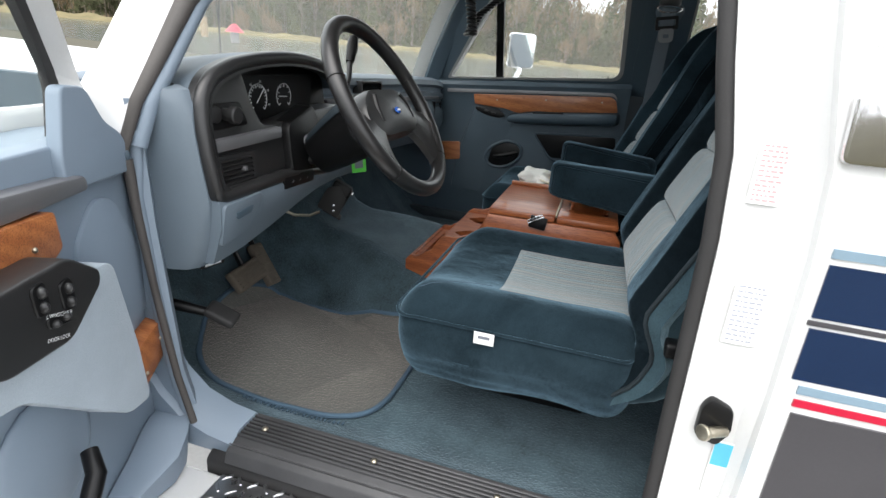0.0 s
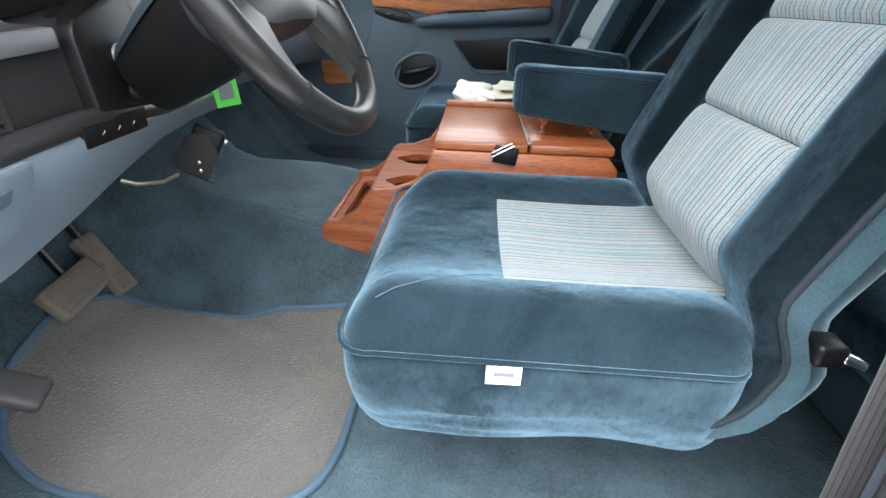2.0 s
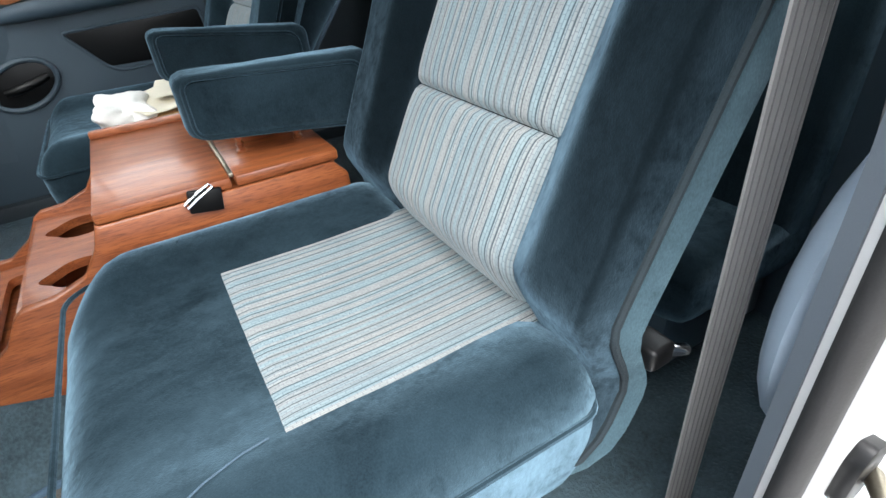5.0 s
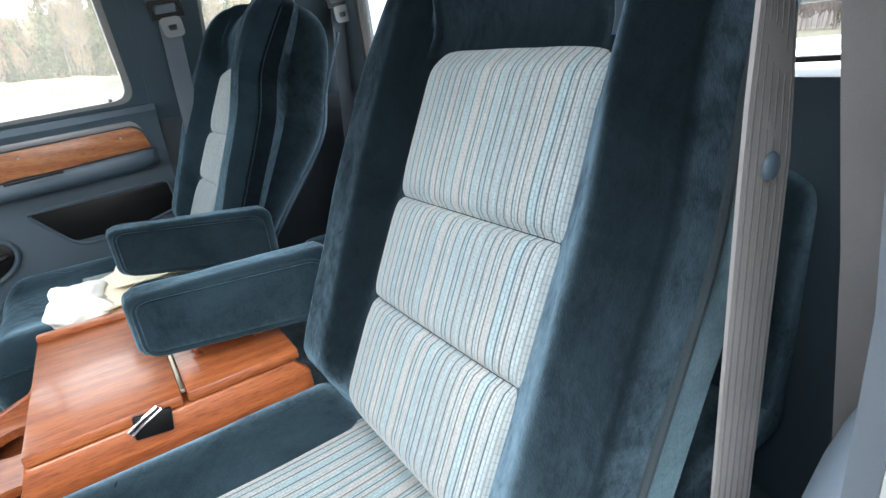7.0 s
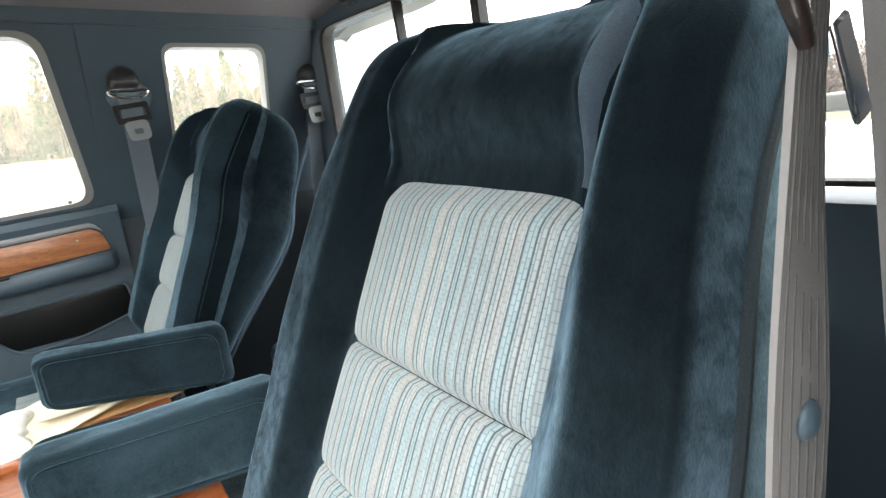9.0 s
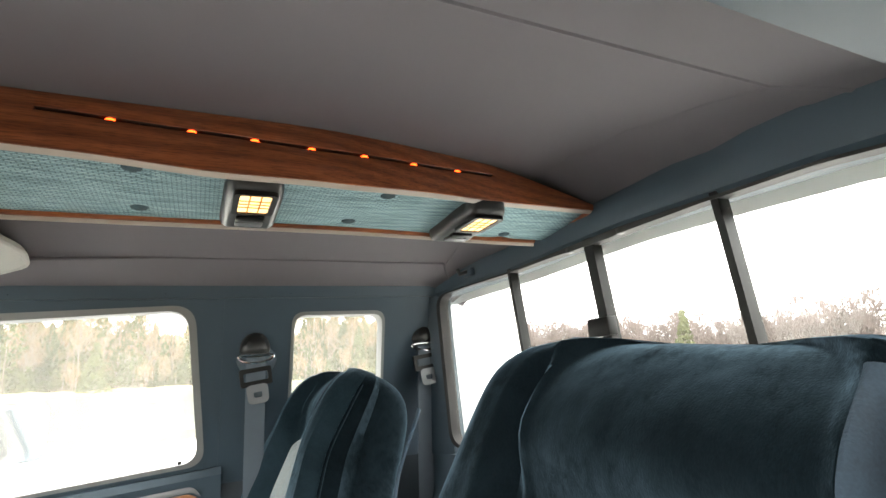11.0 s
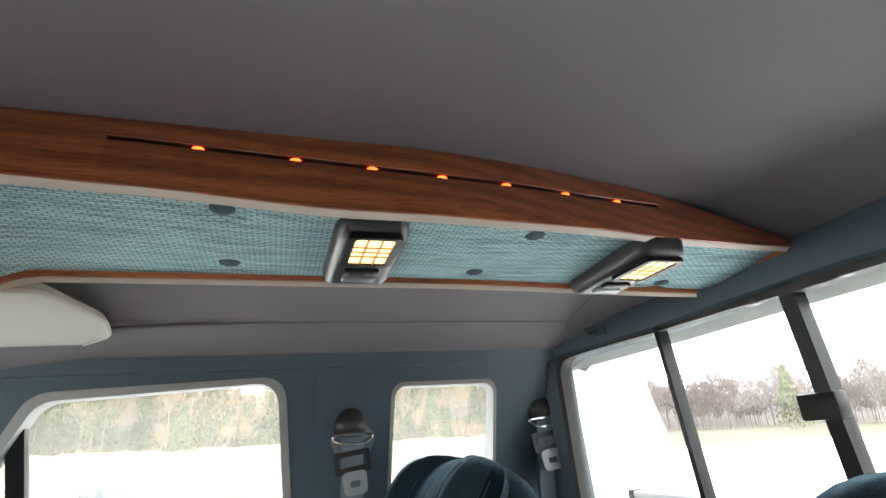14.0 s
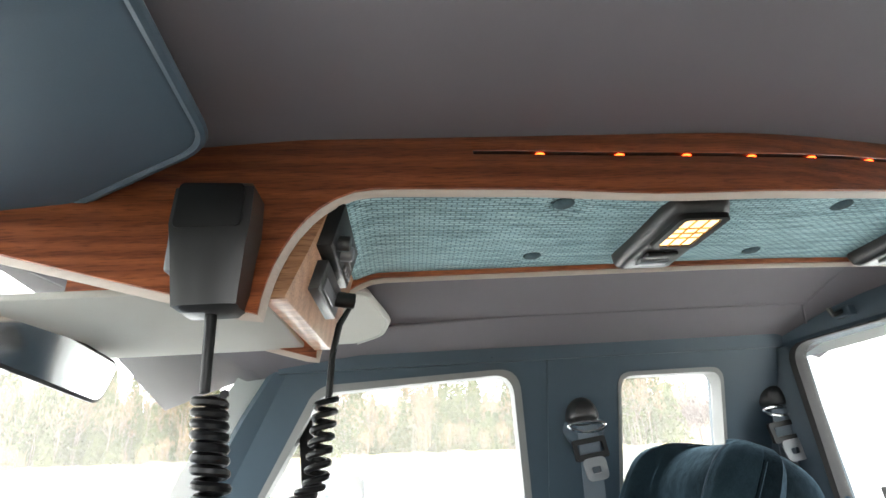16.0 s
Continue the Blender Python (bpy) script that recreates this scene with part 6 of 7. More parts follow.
# charcoal bezel
RIM = rounded([(-0.893, 1.038), (-0.898, 1.115), (-0.896, 1.18), (-0.885, 1.235), (-0.85, 1.270), (-0.785, 1.293), (-0.69, 1.308), (-0.59, 1.316), (-0.49, 1.312), (-0.41, 1.297), (-0.345, 1.27), (-0.31, 1.22), (-0.31, 1.06), (-0.50, 1.035), (-0.67, 1.05)], [0.02, 0.04, 0.04, 0.05, 0.06, 0.05, 0.05, 0.05, 0.05, 0.05, 0.04, 0.04, 0.02, 0.02, 0.02], 4)
INNER = rounded([(-0.864, 1.062), (-0.868, 1.12), (-0.867, 1.18), (-0.856, 1.222), (-0.826, 1.247), (-0.775, 1.267), (-0.69, 1.281), (-0.59, 1.288), (-0.49, 1.284), (-0.42, 1.270), (-0.37, 1.25), (-0.345, 1.21), (-0.345, 1.08), (-0.50, 1.055), (-0.67, 1.068)], [0.02, 0.04, 0.04, 0.04, 0.05, 0.05, 0.05, 0.05, 0.05, 0.05, 0.04, 0.03, 0.02, 0.02, 0.02], 4)


def bezel(u, v, d=0.0):
    return (-0.842 - 0.16 * max(0, v - 1.06) - d, u, v)


part("bezel", framed(RIM, INNER, bezel, (-0.028, 0, 0), 3), M_CHAR, dash, "charcoal bezel rim")
part("bezel_bead", tube([bezel((a[0] * 0.6 + b[0] * 0.4), (a[1] * 0.6 + b[1] * 0.4), 0.008) for a, b in zip(RIM, INNER)], 0.0145, 12, True), M_CHAR, dash, "rounded charcoal bezel edge")


def hood_ring(d, k, m):
    return [(bezel(u, v)[0] - d, -0.6 + (u + 0.6) * k, 1.235 + (v - 1.235) * m) for u, v in RIM if v > 1.225]


part("hood_pad", loft([hood_ring(0.026, 1.0, 0.995), hood_ring(0.09, 0.997, 0.93), hood_ring(0.16, 0.99, 0.80), hood_ring(0.26, 0.97, 0.45), hood_ring(0.40, 0.95, 0.1)], caps=False, closed=False), M_DASH_SHADED, dash)
# flat lower face with the switches, and the deep well of the gauges behind it
FACE = rounded([(-0.862, 1.064), (-0.884, 1.12), (-0.894, 1.18), (-0.887, 1.224), (-0.845, 1.248), (-0.78, 1.268), (-0.742, 1.274), (-0.728, 1.215), (-0.705, 1.168), (-0.66, 1.163), (-0.60, 1.172), (-0.52, 1.186), (-0.343, 1.195), (-0.343, 1.078), (-0.50, 1.053), (-0.67, 1.066)], 0.012, 3)
part("bezel_panel", prism(FACE, lambda u, v: bezel(u, v, 0.016), lambda u, v: bezel(u, v, 0.075), 0.003), M_CHAR, dash)
part("gauge_well", prism([(-0.76, 1.14), (-0.335, 1.14), (-0.335, 1.30), (-0.76, 1.29)], lambda u, v: bezel(u, v, 0.072), lambda u, v: bezel(u, v, 0.09)), M_BLACK, dash, "black well behind the gauges")
# gauges
GX = -0.925
clus = part("gauge_face", prism(rounded([(-0.705, 1.165), (-0.43, 1.18), (-0.42, 1.268), (-0.715, 1.262)], 0.02), lambda u, v: (GX, u, v), lambda u, v: (GX - 0.01, u, v)), M_BLACK, dash, "black gauge face")
for gy, gz, gr, n0 in ((-0.646, 1.213, 0.030, 19), (-0.547, 1.217, 0.027, 9)):
    ticks = bmesh.new()
    for i in range(n0):
        a = radians(225 - 270 * i / (n0 - 1))
        big = i % 2 == 0
        m = Matrix.Translation((GX + 0.0015, gy + gr * math.cos(a), gz + gr * math.sin(a))) @ Matrix.Rotation(a, 4, "X")
        join(ticks, moved(box(-0.0005, 0.0005, -0.006 if big else -0.0035, 0.0, -0.0007, 0.0007, 0), m))
    finish("ticks", ticks, M_MARK, clus, "white dial ticks")
    arc = tube([(GX + 0.001, gy + (gr + 0.002) * math.cos(radians(a)), gz + (gr + 0.002) * math.sin(radians(a))) for a in range(-45, 226, 9)], 0.0006, 5)
    finish("dial_arc", arc, M_MARK, clus, "white dial arc")
    a = radians(48 if gr > 0.028 else 178)
    finish("needle", moved(box(-0.0005, 0.0005, -0.01, gr * 0.85, -0.0009, 0.0009, 0), Matrix.Translation((GX + 0.003, gy, gz)) @ Matrix.Rotation(a, 4, "X")), M_MARK, clus, "white needle")
for i, k in enumerate((0, 20, 40, 60, 80, 100)):
    fc = bpy.data.curves.new("numeral", "FONT")
    fc.body = str(k)
    fc.size = 0.0075
    fc.align_x, fc.align_y = "CENTER", "CENTER"
    a = radians(225 - 270 * i / 5.5)
    tmp = new("tmp", fc)
    dg = bpy.context.evaluated_depsgraph_get()
    me = bpy.data.meshes.new_from_object(tmp.evaluated_get(dg))
    bpy.data.objects.remove(tmp)
    me.transform(Matrix.Translation((GX + 0.0016, -0.646 + 0.041 * math.cos(a), 1.213 + 0.038 * math.sin(a))) @ Matrix(((0, 0, 1, 0), (1, 0, 0, 0), (0, 1, 0, 0), (0, 0, 0, 1))))
    me.materials.clear()
    me.materials.append(M_MARK)
    o = new("numeral", me)
    o.parent = clus
# light switch
lsw = part("light_switch", prism(rounded([(-0.858, 1.166), (-0.748, 1.172), (-0.763, 1.216), (-0.852, 1.214)], 0.010), lambda u, v: bezel(u, v, 0.0135), lambda u, v: bezel(u, v, 0.03), 0.002), M_BLACK, dash, "black light switch plate")
finish("knob", tube([(-0.885, -0.815, 1.194), (-0.866, -0.815, 1.195), (-0.860, -0.815, 1.195), (-0.848, -0.815, 1.195), (-0.846, -0.815, 1.195)], [0.012, 0.012, 0.0165, 0.0165, 0.014], 20), M_CHAR, lsw, "round ribbed light knob")
finish("dimmer", tube([(-0.89, -0.842, 1.195), (-0.872, -0.842, 1.195), (-0.870, -0.842, 1.195)], [0.017, 0.015, 0.012], 18), M_CHAR, lsw)
part("trim_strip", prism(rounded([(-0.866, 1.129), (-0.655, 1.139), (-0.653, 1.161), (-0.872, 1.151)], 0.005, 3), lambda u, v: bezel(u, v, 0.004), lambda u, v: bezel(u, v, 0.03), 0.004), M_PEWTER, dash, "brushed pewter trim strip")
part("strip_end", prism([(-0.871, 1.131), (-0.865, 1.131), (-0.869, 1.149), (-0.875, 1.149)], lambda u, v: bezel(u, v, 0.003), lambda u, v: bezel(u, v, 0.02), 0.001), M_CHROME, dash, "bright strip end")
vt = part("vent", framed([(-0.862, 1.063), (-0.757, 1.063), (-0.752, 1.121), (-0.858, 1.121)], rounded([(-0.856, 1.068), (-0.766, 1.068), (-0.763, 1.114), (-0.853, 1.114)], 0.005), lambda u, v: bezel(u, v, 0.009), (-0.012, 0, 0), 1), M_CHAR, dash, "charcoal air vent")
finish("well", prism([(-0.857, 1.067), (-0.765, 1.067), (-0.762, 1.115), (-0.854, 1.115)], lambda u, v: bezel(u, v, 0.0145), lambda u, v: bezel(u, v, 0.02)), M_BLACK, vt)
for i in range(6):
    z = 1.071 + 0.0082 * i
    finish("louver", moved(box(-0.006, 0.004, -0.856, -0.764, -0.0011, 0.0011, 0.0), pose(-0.852 - 0.16 * max(0, z - 1.06), 0, z, 0, 25, 0)), M_CHAR, vt)
finish("louver_tab", box(-0.86, -0.848, -0.80, -0.79, 1.088, 1.096, 0.002), M_PEWTER, vt)
# switch panel left of the column
part("column_panel", prism(rounded([(-0.645, 1.05), (-0.637, 1.165), (-0.52, 1.205), (-0.45, 1.06), (-0.50, 1.04)], 0.02), lambda u, v: bezel(u, v, -0.004), lambda u, v: bezel(u, v, 0.04), 0.006), M_BLACK, dash)
part("knob", tube([(-0.865, -0.568, 1.121), (-0.836, -0.568, 1.122), (-0.830, -0.568, 1.122)], [0.017, 0.0165, 0.014], 20), M_PEWTER, dash, "round silver knob")
part("knob", tube([(-0.85, -0.568, 1.078), (-0.828, -0.568, 1.078)], [0.009, 0.010], 14), M_CHAR, dash)
# solid black block stands in for the shade inside an open slot
part("wire_gap_shade", box(-0.852, -0.8355, -0.685, -0.56, 1.028, 1.058, 0.004), M_BLACK, dash, "black block for the shade in a slot with loose wires")
for k in range(3):
    part("wire", tube([(-0.837, -0.66 + 0.03 * k, 1.036), (-0.8352, -0.652 + 0.03 * k, 1.042), (-0.838, -0.645 + 0.03 * k, 1.050)], 0.0007, 6), M_PEWTER, dash)
# radio stack in the shade of the wheel
part("centre_stack", box(-0.985, -0.955, -0.28, -0.08, 1.0, 1.20, 0.01), M_CHAR, dash)
part("radio_face", box(-0.958, -0.950, -0.265, -0.095, 1.03, 1.09, 0.003), M_BLACK, dash)
part("brake_release", moved(box(-0.03, 0.03, -0.006, 0.006, -0.007, 0.007, 0.003), pose(-0.955, -0.79, 0.87, 0, 0, 78)), M_BLACK, dash, "black brake release handle")
part("release_print", moved(box(-0.02, 0.02, -0.0068, -0.006, -0.0025, 0.0025, 0), pose(-0.955, -0.79, 0.87, 0, 0, 78)), M_MARK, dash, "white bar of print")

# ---- steering column and wheel ----
TILT = radians(33)
AX = Vector((math.cos(TILT), 0, math.sin(TILT)))
WC = Vector((-0.627, -0.604, 1.222))
W_Y = Vector((0, 1, 0))
W_U = Vector((-math.sin(TILT), 0, math.cos(TILT)))
col = thing("steering_wheel", tuple(WC - AX * 0.3), "black leather steering wheel on a charcoal column", "steering wheel")


def on_wheel(y, u, d=0.0):
    return WC + W_Y * y + W_U * u + AX * d


part("rim", tube([on_wheel(0.188 * math.cos(a), 0.188 * math.sin(a)) for a in [2 * math.pi * i / 64 for i in range(64)]], 0.0165, 14, True), M_LEATHER, col, "thick black leather rim")
for a in (0.35, 2.79, 3.9, 5.5):
    part("rim_seam", tube([on_wheel((0.188 + 0.0168 * math.cos(b)) * math.cos(a), (0.188 + 0.0168 * math.cos(b)) * math.sin(a), 0.0168 * math.sin(b)) for b in [2 * math.pi * i / 14 for i in range(14)]], 0.0012, 5, True), M_BLACK, col)
hub_loop = rounded([(-0.080, 0.045), (0.080, 0.045), (0.128, 0.008), (0.140, -0.040), (0.085, -0.062), (0.0, -0.058), (-0.085, -0.062), (-0.140, -0.040), (-0.128, 0.008)], 0.028, 5)
part("hub_pad", loft([[on_wheel(y * k, (u + 0.01) * k - 0.01, d) for y, u in hub_loop] for k, d in ((0.95, -0.05), (1.0, -0.03), (1.0, -0.015), (0.93, 0.0), (0.6, 0.008), (0.1, 0.010))]), M_CHAR, col, "charcoal horn pad")
for s in (-1, 1):
    rings = []
    for t in (0, 0.25, 0.5, 0.75, 1):
        a0 = Vector((0.112, 0.004)).lerp(Vector((0.187, -0.022)), t) + Vector((0, -0.008 * math.sin(math.pi * t)))
        b0 = Vector((0.070, -0.052)).lerp(Vector((0.100, -0.158)), t) + Vector((0.014 * math.sin(math.pi * t), 0))
        rings.append([on_wheel(s * q.x, q.y, d - 0.010 * (1 - t)) for q, d in ((a0, -0.014), (a0, 0.002), (a0.lerp(b0, 0.25), 0.010), (a0.lerp(b0, 0.75), 0.010), (b0, 0.002), (b0, -0.014))])
    part("spoke", loft(rings), M_LEATHER, col)
    part("horn_bar", tube([on_wheel(s * 0.066, 0.026, 0.005), on_wheel(s * 0.080, 0.002, 0.005), on_wheel(s * 0.082, -0.030, 0.003)], 0.006, 8), M_BLACK, col, "glossy black cruise switch")
badge = part("badge", moved(ellipsoid((0, 0, 0), (0.0025, 0.0155, 0.0075), 20), Matrix.Translation(on_wheel(0.0, -0.012, 0.012)) @ Matrix.Rotation(-TILT, 4, "Y")), M_BADGE, col, "small blue oval emblem")
finish("badge_mark", moved(box(0.0015, 0.0032, -0.008, 0.008, -0.0016, 0.0016, 0.0005, 1), Matrix.Translation(on_wheel(0.0, -0.012, 0.012)) @ Matrix.Rotation(-TILT, 4, "Y")), M_MARK, badge)


def col_ring(d, r, k=1.0, n=20, shift=0.0):
    return [WC - AX * d + W_Y * shift + W_Y * (r * math.cos(2 * math.pi * i / n)) + W_U * (r * k * math.sin(2 * math.pi * i / n)) for i in range(n)]


part("shroud", loft([col_ring(0.045, 0.048), col_ring(0.055, 0.064, 0.95), col_ring(0.11, 0.066, 1.0, shift=0.018), col_ring(0.17, 0.060, 1.0, shift=0.035), col_ring(0.235, 0.050, 1.0, shift=0.05)]), M_BLACK, col, "black column shroud")
top_ring = [[WC - AX * d + W_Y * (shift + r * math.cos(a)) + W_U * (r * math.sin(a)) for a in [math.pi * (0.20 + 0.60 * i / 16) for i in range(17)]] for d, r, shift in ((0.060, 0.060, 0.002), (0.068, 0.0675, 0.004), (0.11, 0.0685, 0.018), (0.17, 0.0625, 0.035), (0.23, 0.0525, 0.05))]
part("shroud_top", loft(top_ring, caps=False, closed=False), M_TRIM_DARK, col, "slate blue upper half of the column shroud")
part("stalk", tube([WC - AX * 0.12 + W_U * 0.06 + W_Y * 0.03, WC - AX * 0.10 + W_U * 0.12 + W_Y * 0.10, WC - AX * 0.08 + W_U * 0.165 + W_Y * 0.12], [0.007, 0.006, 0.007], 10), M_CHAR, col, "shift lever stem")
part("shift_grip", tube([WC - AX * 0.085 + W_U * 0.155 + W_Y * 0.115, WC - AX * 0.07 + W_U * 0.185 + W_Y * 0.135, WC - AX * 0.06 + W_U * 0.205 + W_Y * 0.147], [0.010, 0.014, 0.011], 12), M_BLACK, col, "black shift lever grip")
part("hazard_button", ellipsoid(tuple(WC - AX * 0.14 + W_U * 0.053 + W_Y * 0.01), (0.005, 0.005, 0.004), 10), M_RED, col, "red hazard button")
part("lower_shaft", tube([WC - AX * 0.28, WC - AX * 0.5, WC - AX * 0.62], 0.02, 12), M_BLACK, col)

gt = thing("key_tag", (-0.77, -0.46, 1.06), "bright green paper key tag hanging below the column", "tag")
part("card", moved(box(-0.0008, 0.0008, -0.019, 0.019, -0.023, 0.023, 0.0003, 1), pose(-0.775, -0.443, 1.06, 6, 0, -48)), M_GREEN, gt)
part("card", moved(box(-0.0008, 0.0008, -0.016, 0.016, -0.011, 0.011, 0.0003, 1), pose(-0.785, -0.480, 1.075, 40, 0, -62)), M_GREEN, gt)
part("string", tube([(-0.79, -0.48, 1.12), (-0.785, -0.47, 1.10), (-0.777, -0.458, 1.083)], 0.0012, 6), M_LABEL, gt, "thin string")
part("print", moved(box(0.0008, 0.0013, -0.011, 0.011, -0.012, 0.012, 0, 1), pose(-0.775, -0.443, 1.06, 6, 0, -48)), M_INK, gt, "grey bars of print")

# trailer brake box under the dash
tb = thing("brake_controller", (-0.95, -0.23, 0.88), "glossy black trailer brake controller on a bracket under the dash", "controller")
tbm = pose(-0.945, -0.235, 0.905, 0, 28, 20) @ Matrix.Scale(0.86, 4)
part("case", moved(box(-0.035, 0.035, -0.022, 0.022, -0.055, 0.055, 0.006, 3), tbm), M_BLACK, tb)
part("face_plate", moved(box(0.034, 0.038, -0.019, 0.019, -0.045, 0.045, 0.002), tbm), M_CHAR, tb, "charcoal front plate")
part("slider", moved(box(0.036, 0.046, -0.012, 0.012, 0.030, 0.042, 0.003), tbm), M_CHROME, tb, "bright slider knob")
part("bracket", moved(prism(rounded([(-0.045, -0.064), (0.040, -0.064), (0.034, 0.012), (-0.01, 0.045), (-0.045, 0.02)], 0.008), lambda u, v: (u, -0.028, v), lambda u, v: (u, -0.0245, v), 0.001), tbm), M_RUBBER, tb, "black steel bracket")
for u, v in ((0.004, -0.028), (0.014, -0.046)):
    part("screw", moved(cyl((u, -0.0275, v), (u, -0.034, v), 0.0052, 12, bev=0.001), tbm), M_CHROME, tb, "bright screw head")
part("foot", moved(box(-0.02, 0.05, -0.028, 0.024, -0.067, -0.063, 0.001), tbm), M_BLACK, tb)
part("strap", tube([(-0.985, -0.275, 0.858), (-1.0, -0.31, 0.852), (-1.03, -0.345, 0.858), (-1.05, -0.36, 0.87)], 0.0045, 8, flat=0.4), M_STEEL, tb, "bare steel hanging strap")

# ---- pedals ----


def pedal(name, c, w, h, m, label, arm):
    p = thing(name, c, label, "pedal")
    bm = box(-0.012, 0.012, -w / 2, w / 2, -h / 2, h / 2, 0.006, 3)
    for i in range(5):
        box(0.011, 0.0145, -w / 2 + 0.008, w / 2 - 0.008, -h / 2 + 0.010 + i * (h - 0.02) / 4 - 0.003, -h / 2 + 0.010 + i * (h - 0.02) / 4 + 0.003, 0.001, 1, bm)
    part("pad", moved(bm, Matrix.Translation(c) @ m), M_PEDAL, p)
    part("arm", tube(arm, 0.010, 8, flat=0.6), M_BLACK, p, "black steel pedal arm")
    return p


pedal("brake_pedal", (-1.10, -0.485, 0.70), 0.14, 0.066, pose(0, 0, 0, 2, -38, 4), "worn grey rubber brake pedal", [(-1.12, -0.47, 0.70), (-1.17, -0.465, 0.78), (-1.17, -0.46, 0.95)])
pedal("gas_pedal", (-1.13, -0.365, 0.685), 0.055, 0.14, pose(0, 0, 0, -8, -35, 6), "worn grey rubber accelerator pedal", [(-1.14, -0.365, 0.69), (-1.2, -0.365, 0.80), (-1.22, -0.37, 0.92)])
pb = thing("parking_brake_pedal", (-0.94, -0.81, 0.76), "black parking brake pedal by the kick panel", "pedal")
part("arm", tube([(-1.06, -0.87, 0.80), (-1.0, -0.85, 0.785), (-0.955, -0.82, 0.765)], [0.012, 0.012, 0.011], 10), M_BLACK, pb)
part("pad", rbox((0.035, 0.024, 0.010), 0.008, 6, lambda p: Vector((-0.928, -0.80, 0.755)) + pose(0, 0, 0, 10, 30, 20) @ p), M_RUBBER, pb, "black rubber pad")

# ---- floor mat ----
matob = thing("floor_mat", (-0.85, -0.55, 0.58), "worn taupe-grey carpet mat with blue binding", "floor mat")
OUT = rounded([(-1.06, -0.745), (-0.96, -0.795), (-0.80, -0.812), (-0.66, -0.808), (-0.585, -0.77), (-0.562, -0.70), (-0.562, -0.52), (-0.60, -0.33), (-0.72, -0.348), (-0.88, -0.354), (-0.98, -0.346), (-1.06, -0.348), (-1.10, -0.375), (-1.125, -0.44), (-1.135, -0.52), (-1.12, -0.64)], 0.04, 4)


def mat_z(x, y):
    return floor_z(x, y) + 0.006 + 0.003 * noise.noise((x * 5, y * 5, 3.0))


mc = (-0.88, -0.55)
rings = []
for k in [1 - 0.04 * i for i in range(25)]:
    rings.append([Vector((mc[0] + (x - mc[0]) * k, mc[1] + (y - mc[1]) * k, 0)) for x, y in OUT])
rings = [[Vector((p.x, p.y, mat_z(p.x, p.y))) for p in r] for r in rings]
under_r = [Vector((p.x, p.y, p.z - 0.006)) for p in rings[0]]
part("mat_face", loft([under_r] + rings, caps=True), M_MAT, matob, "worn taupe-grey pile")
part("binding", tube([(p.x, p.y, p.z) for p in rings[0]], 0.0065, 8, True), M_BIND, matob, "blue sewn binding")
heel = bmesh.new()
for i in range(26):
    x = -0.87 + 0.010 * i
    y = -0.818 - 0.010 * math.sin(i / 25 * 3.14)
    box(x - 0.0018, x + 0.0018, y - 0.002, y + 0.008, floor_z(x, y) + 0.002, floor_z(x, y) + 0.006, 0.0008, 1, heel)
part("edge_ribs", heel, M_BIND, matob, "ribbed edge patch")

# ---- driver's door, standing open ----
DH = Vector((-0.955, -0.965, 0))
DD = Vector((math.cos(radians(70)), -math.sin(radians(70)), 0))
DN = Vector((math.sin(radians(70)), math.cos(radians(70)), 0))


def dr(a, n, z):
    p = DH + DD * a + DN * n
    return Vector((p.x, p.y, z))


def plate_on(pts, n0, n1, bev=0.004, seg=2):
    return prism(pts, lambda u, v: dr(u, n0, v), lambda u, v: dr(u, n1, v), bev, seg)


lower = rounded([(-0.03, 0.50), (-0.03, 1.165), (0.045, 1.17), (0.16, 1.165), (0.40, 1.16), (0.93, 1.17), (0.93, 0.50)], 0.02, 3)
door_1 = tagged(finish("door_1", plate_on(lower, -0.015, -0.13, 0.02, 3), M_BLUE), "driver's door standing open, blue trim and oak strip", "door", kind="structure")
finish("outer_skin", plate_on(rounded([(-0.05, 0.48), (-0.05, 1.20), (0.94, 1.20), (0.94, 0.48)], 0.02), -0.13, -0.15, 0.006), M_WHITE, door_1, "white painted outer skin")
DW = rounded([(0.085, 1.128), (0.062, 1.242), (0.58, 1.69), (0.88, 1.70), (0.94, 1.128)], [0.03, 0.03, 0.04, 0.04, 0.04], 5)
DWO = [(0.0, 1.11), (0.004, 1.236), (0.56, 1.728), (0.93, 1.74), (0.96, 1.11)]


def leaning(u, v, n=-0.06):
    return dr(u, n + 0.5 * max(0.0, v - 1.25), v)


finish("window_frame", framed(DWO, DW, lambda u, v: leaning(u, v, -0.055), DN * -0.016), M_WHITE, door_1, "white painted window frame")
finish("window_seal", ring_strip(DW, lambda u, v: leaning(u, v, -0.05), 0.026, DN * -0.012), M_RUBBER, door_1, "black rubber window seal")
dg_ = finish("pane", prism(DW, lambda u, v: leaning(u, v, -0.058), lambda u, v: leaning(u, v, -0.061)), M_GLASS_THIN_VEIL, door_1, "clear door glass")
dg_.visible_shadow = False
sail = rounded([(0.168, 1.15), (0.147, 1.246), (0.093, 1.243), (0.055, 1.19), (0.01, 1.165), (-0.02, 1.10), (0.165, 1.10)], 0.014, 4)
finish("sail_panel", plate_on(sail, 0.0, -0.022, 0.009, 3), M_BLUE, door_1, "blue mirror sail panel")
# darker bump painted as the shade in a screw hole
finish("screw_hole_shade", moved(ellipsoid((0, 0, 0), (0.006, 0.006, 0.009), 10), Matrix.Translation(dr(0.005, 0.0, 1.128))), M_TRIM, door_1)
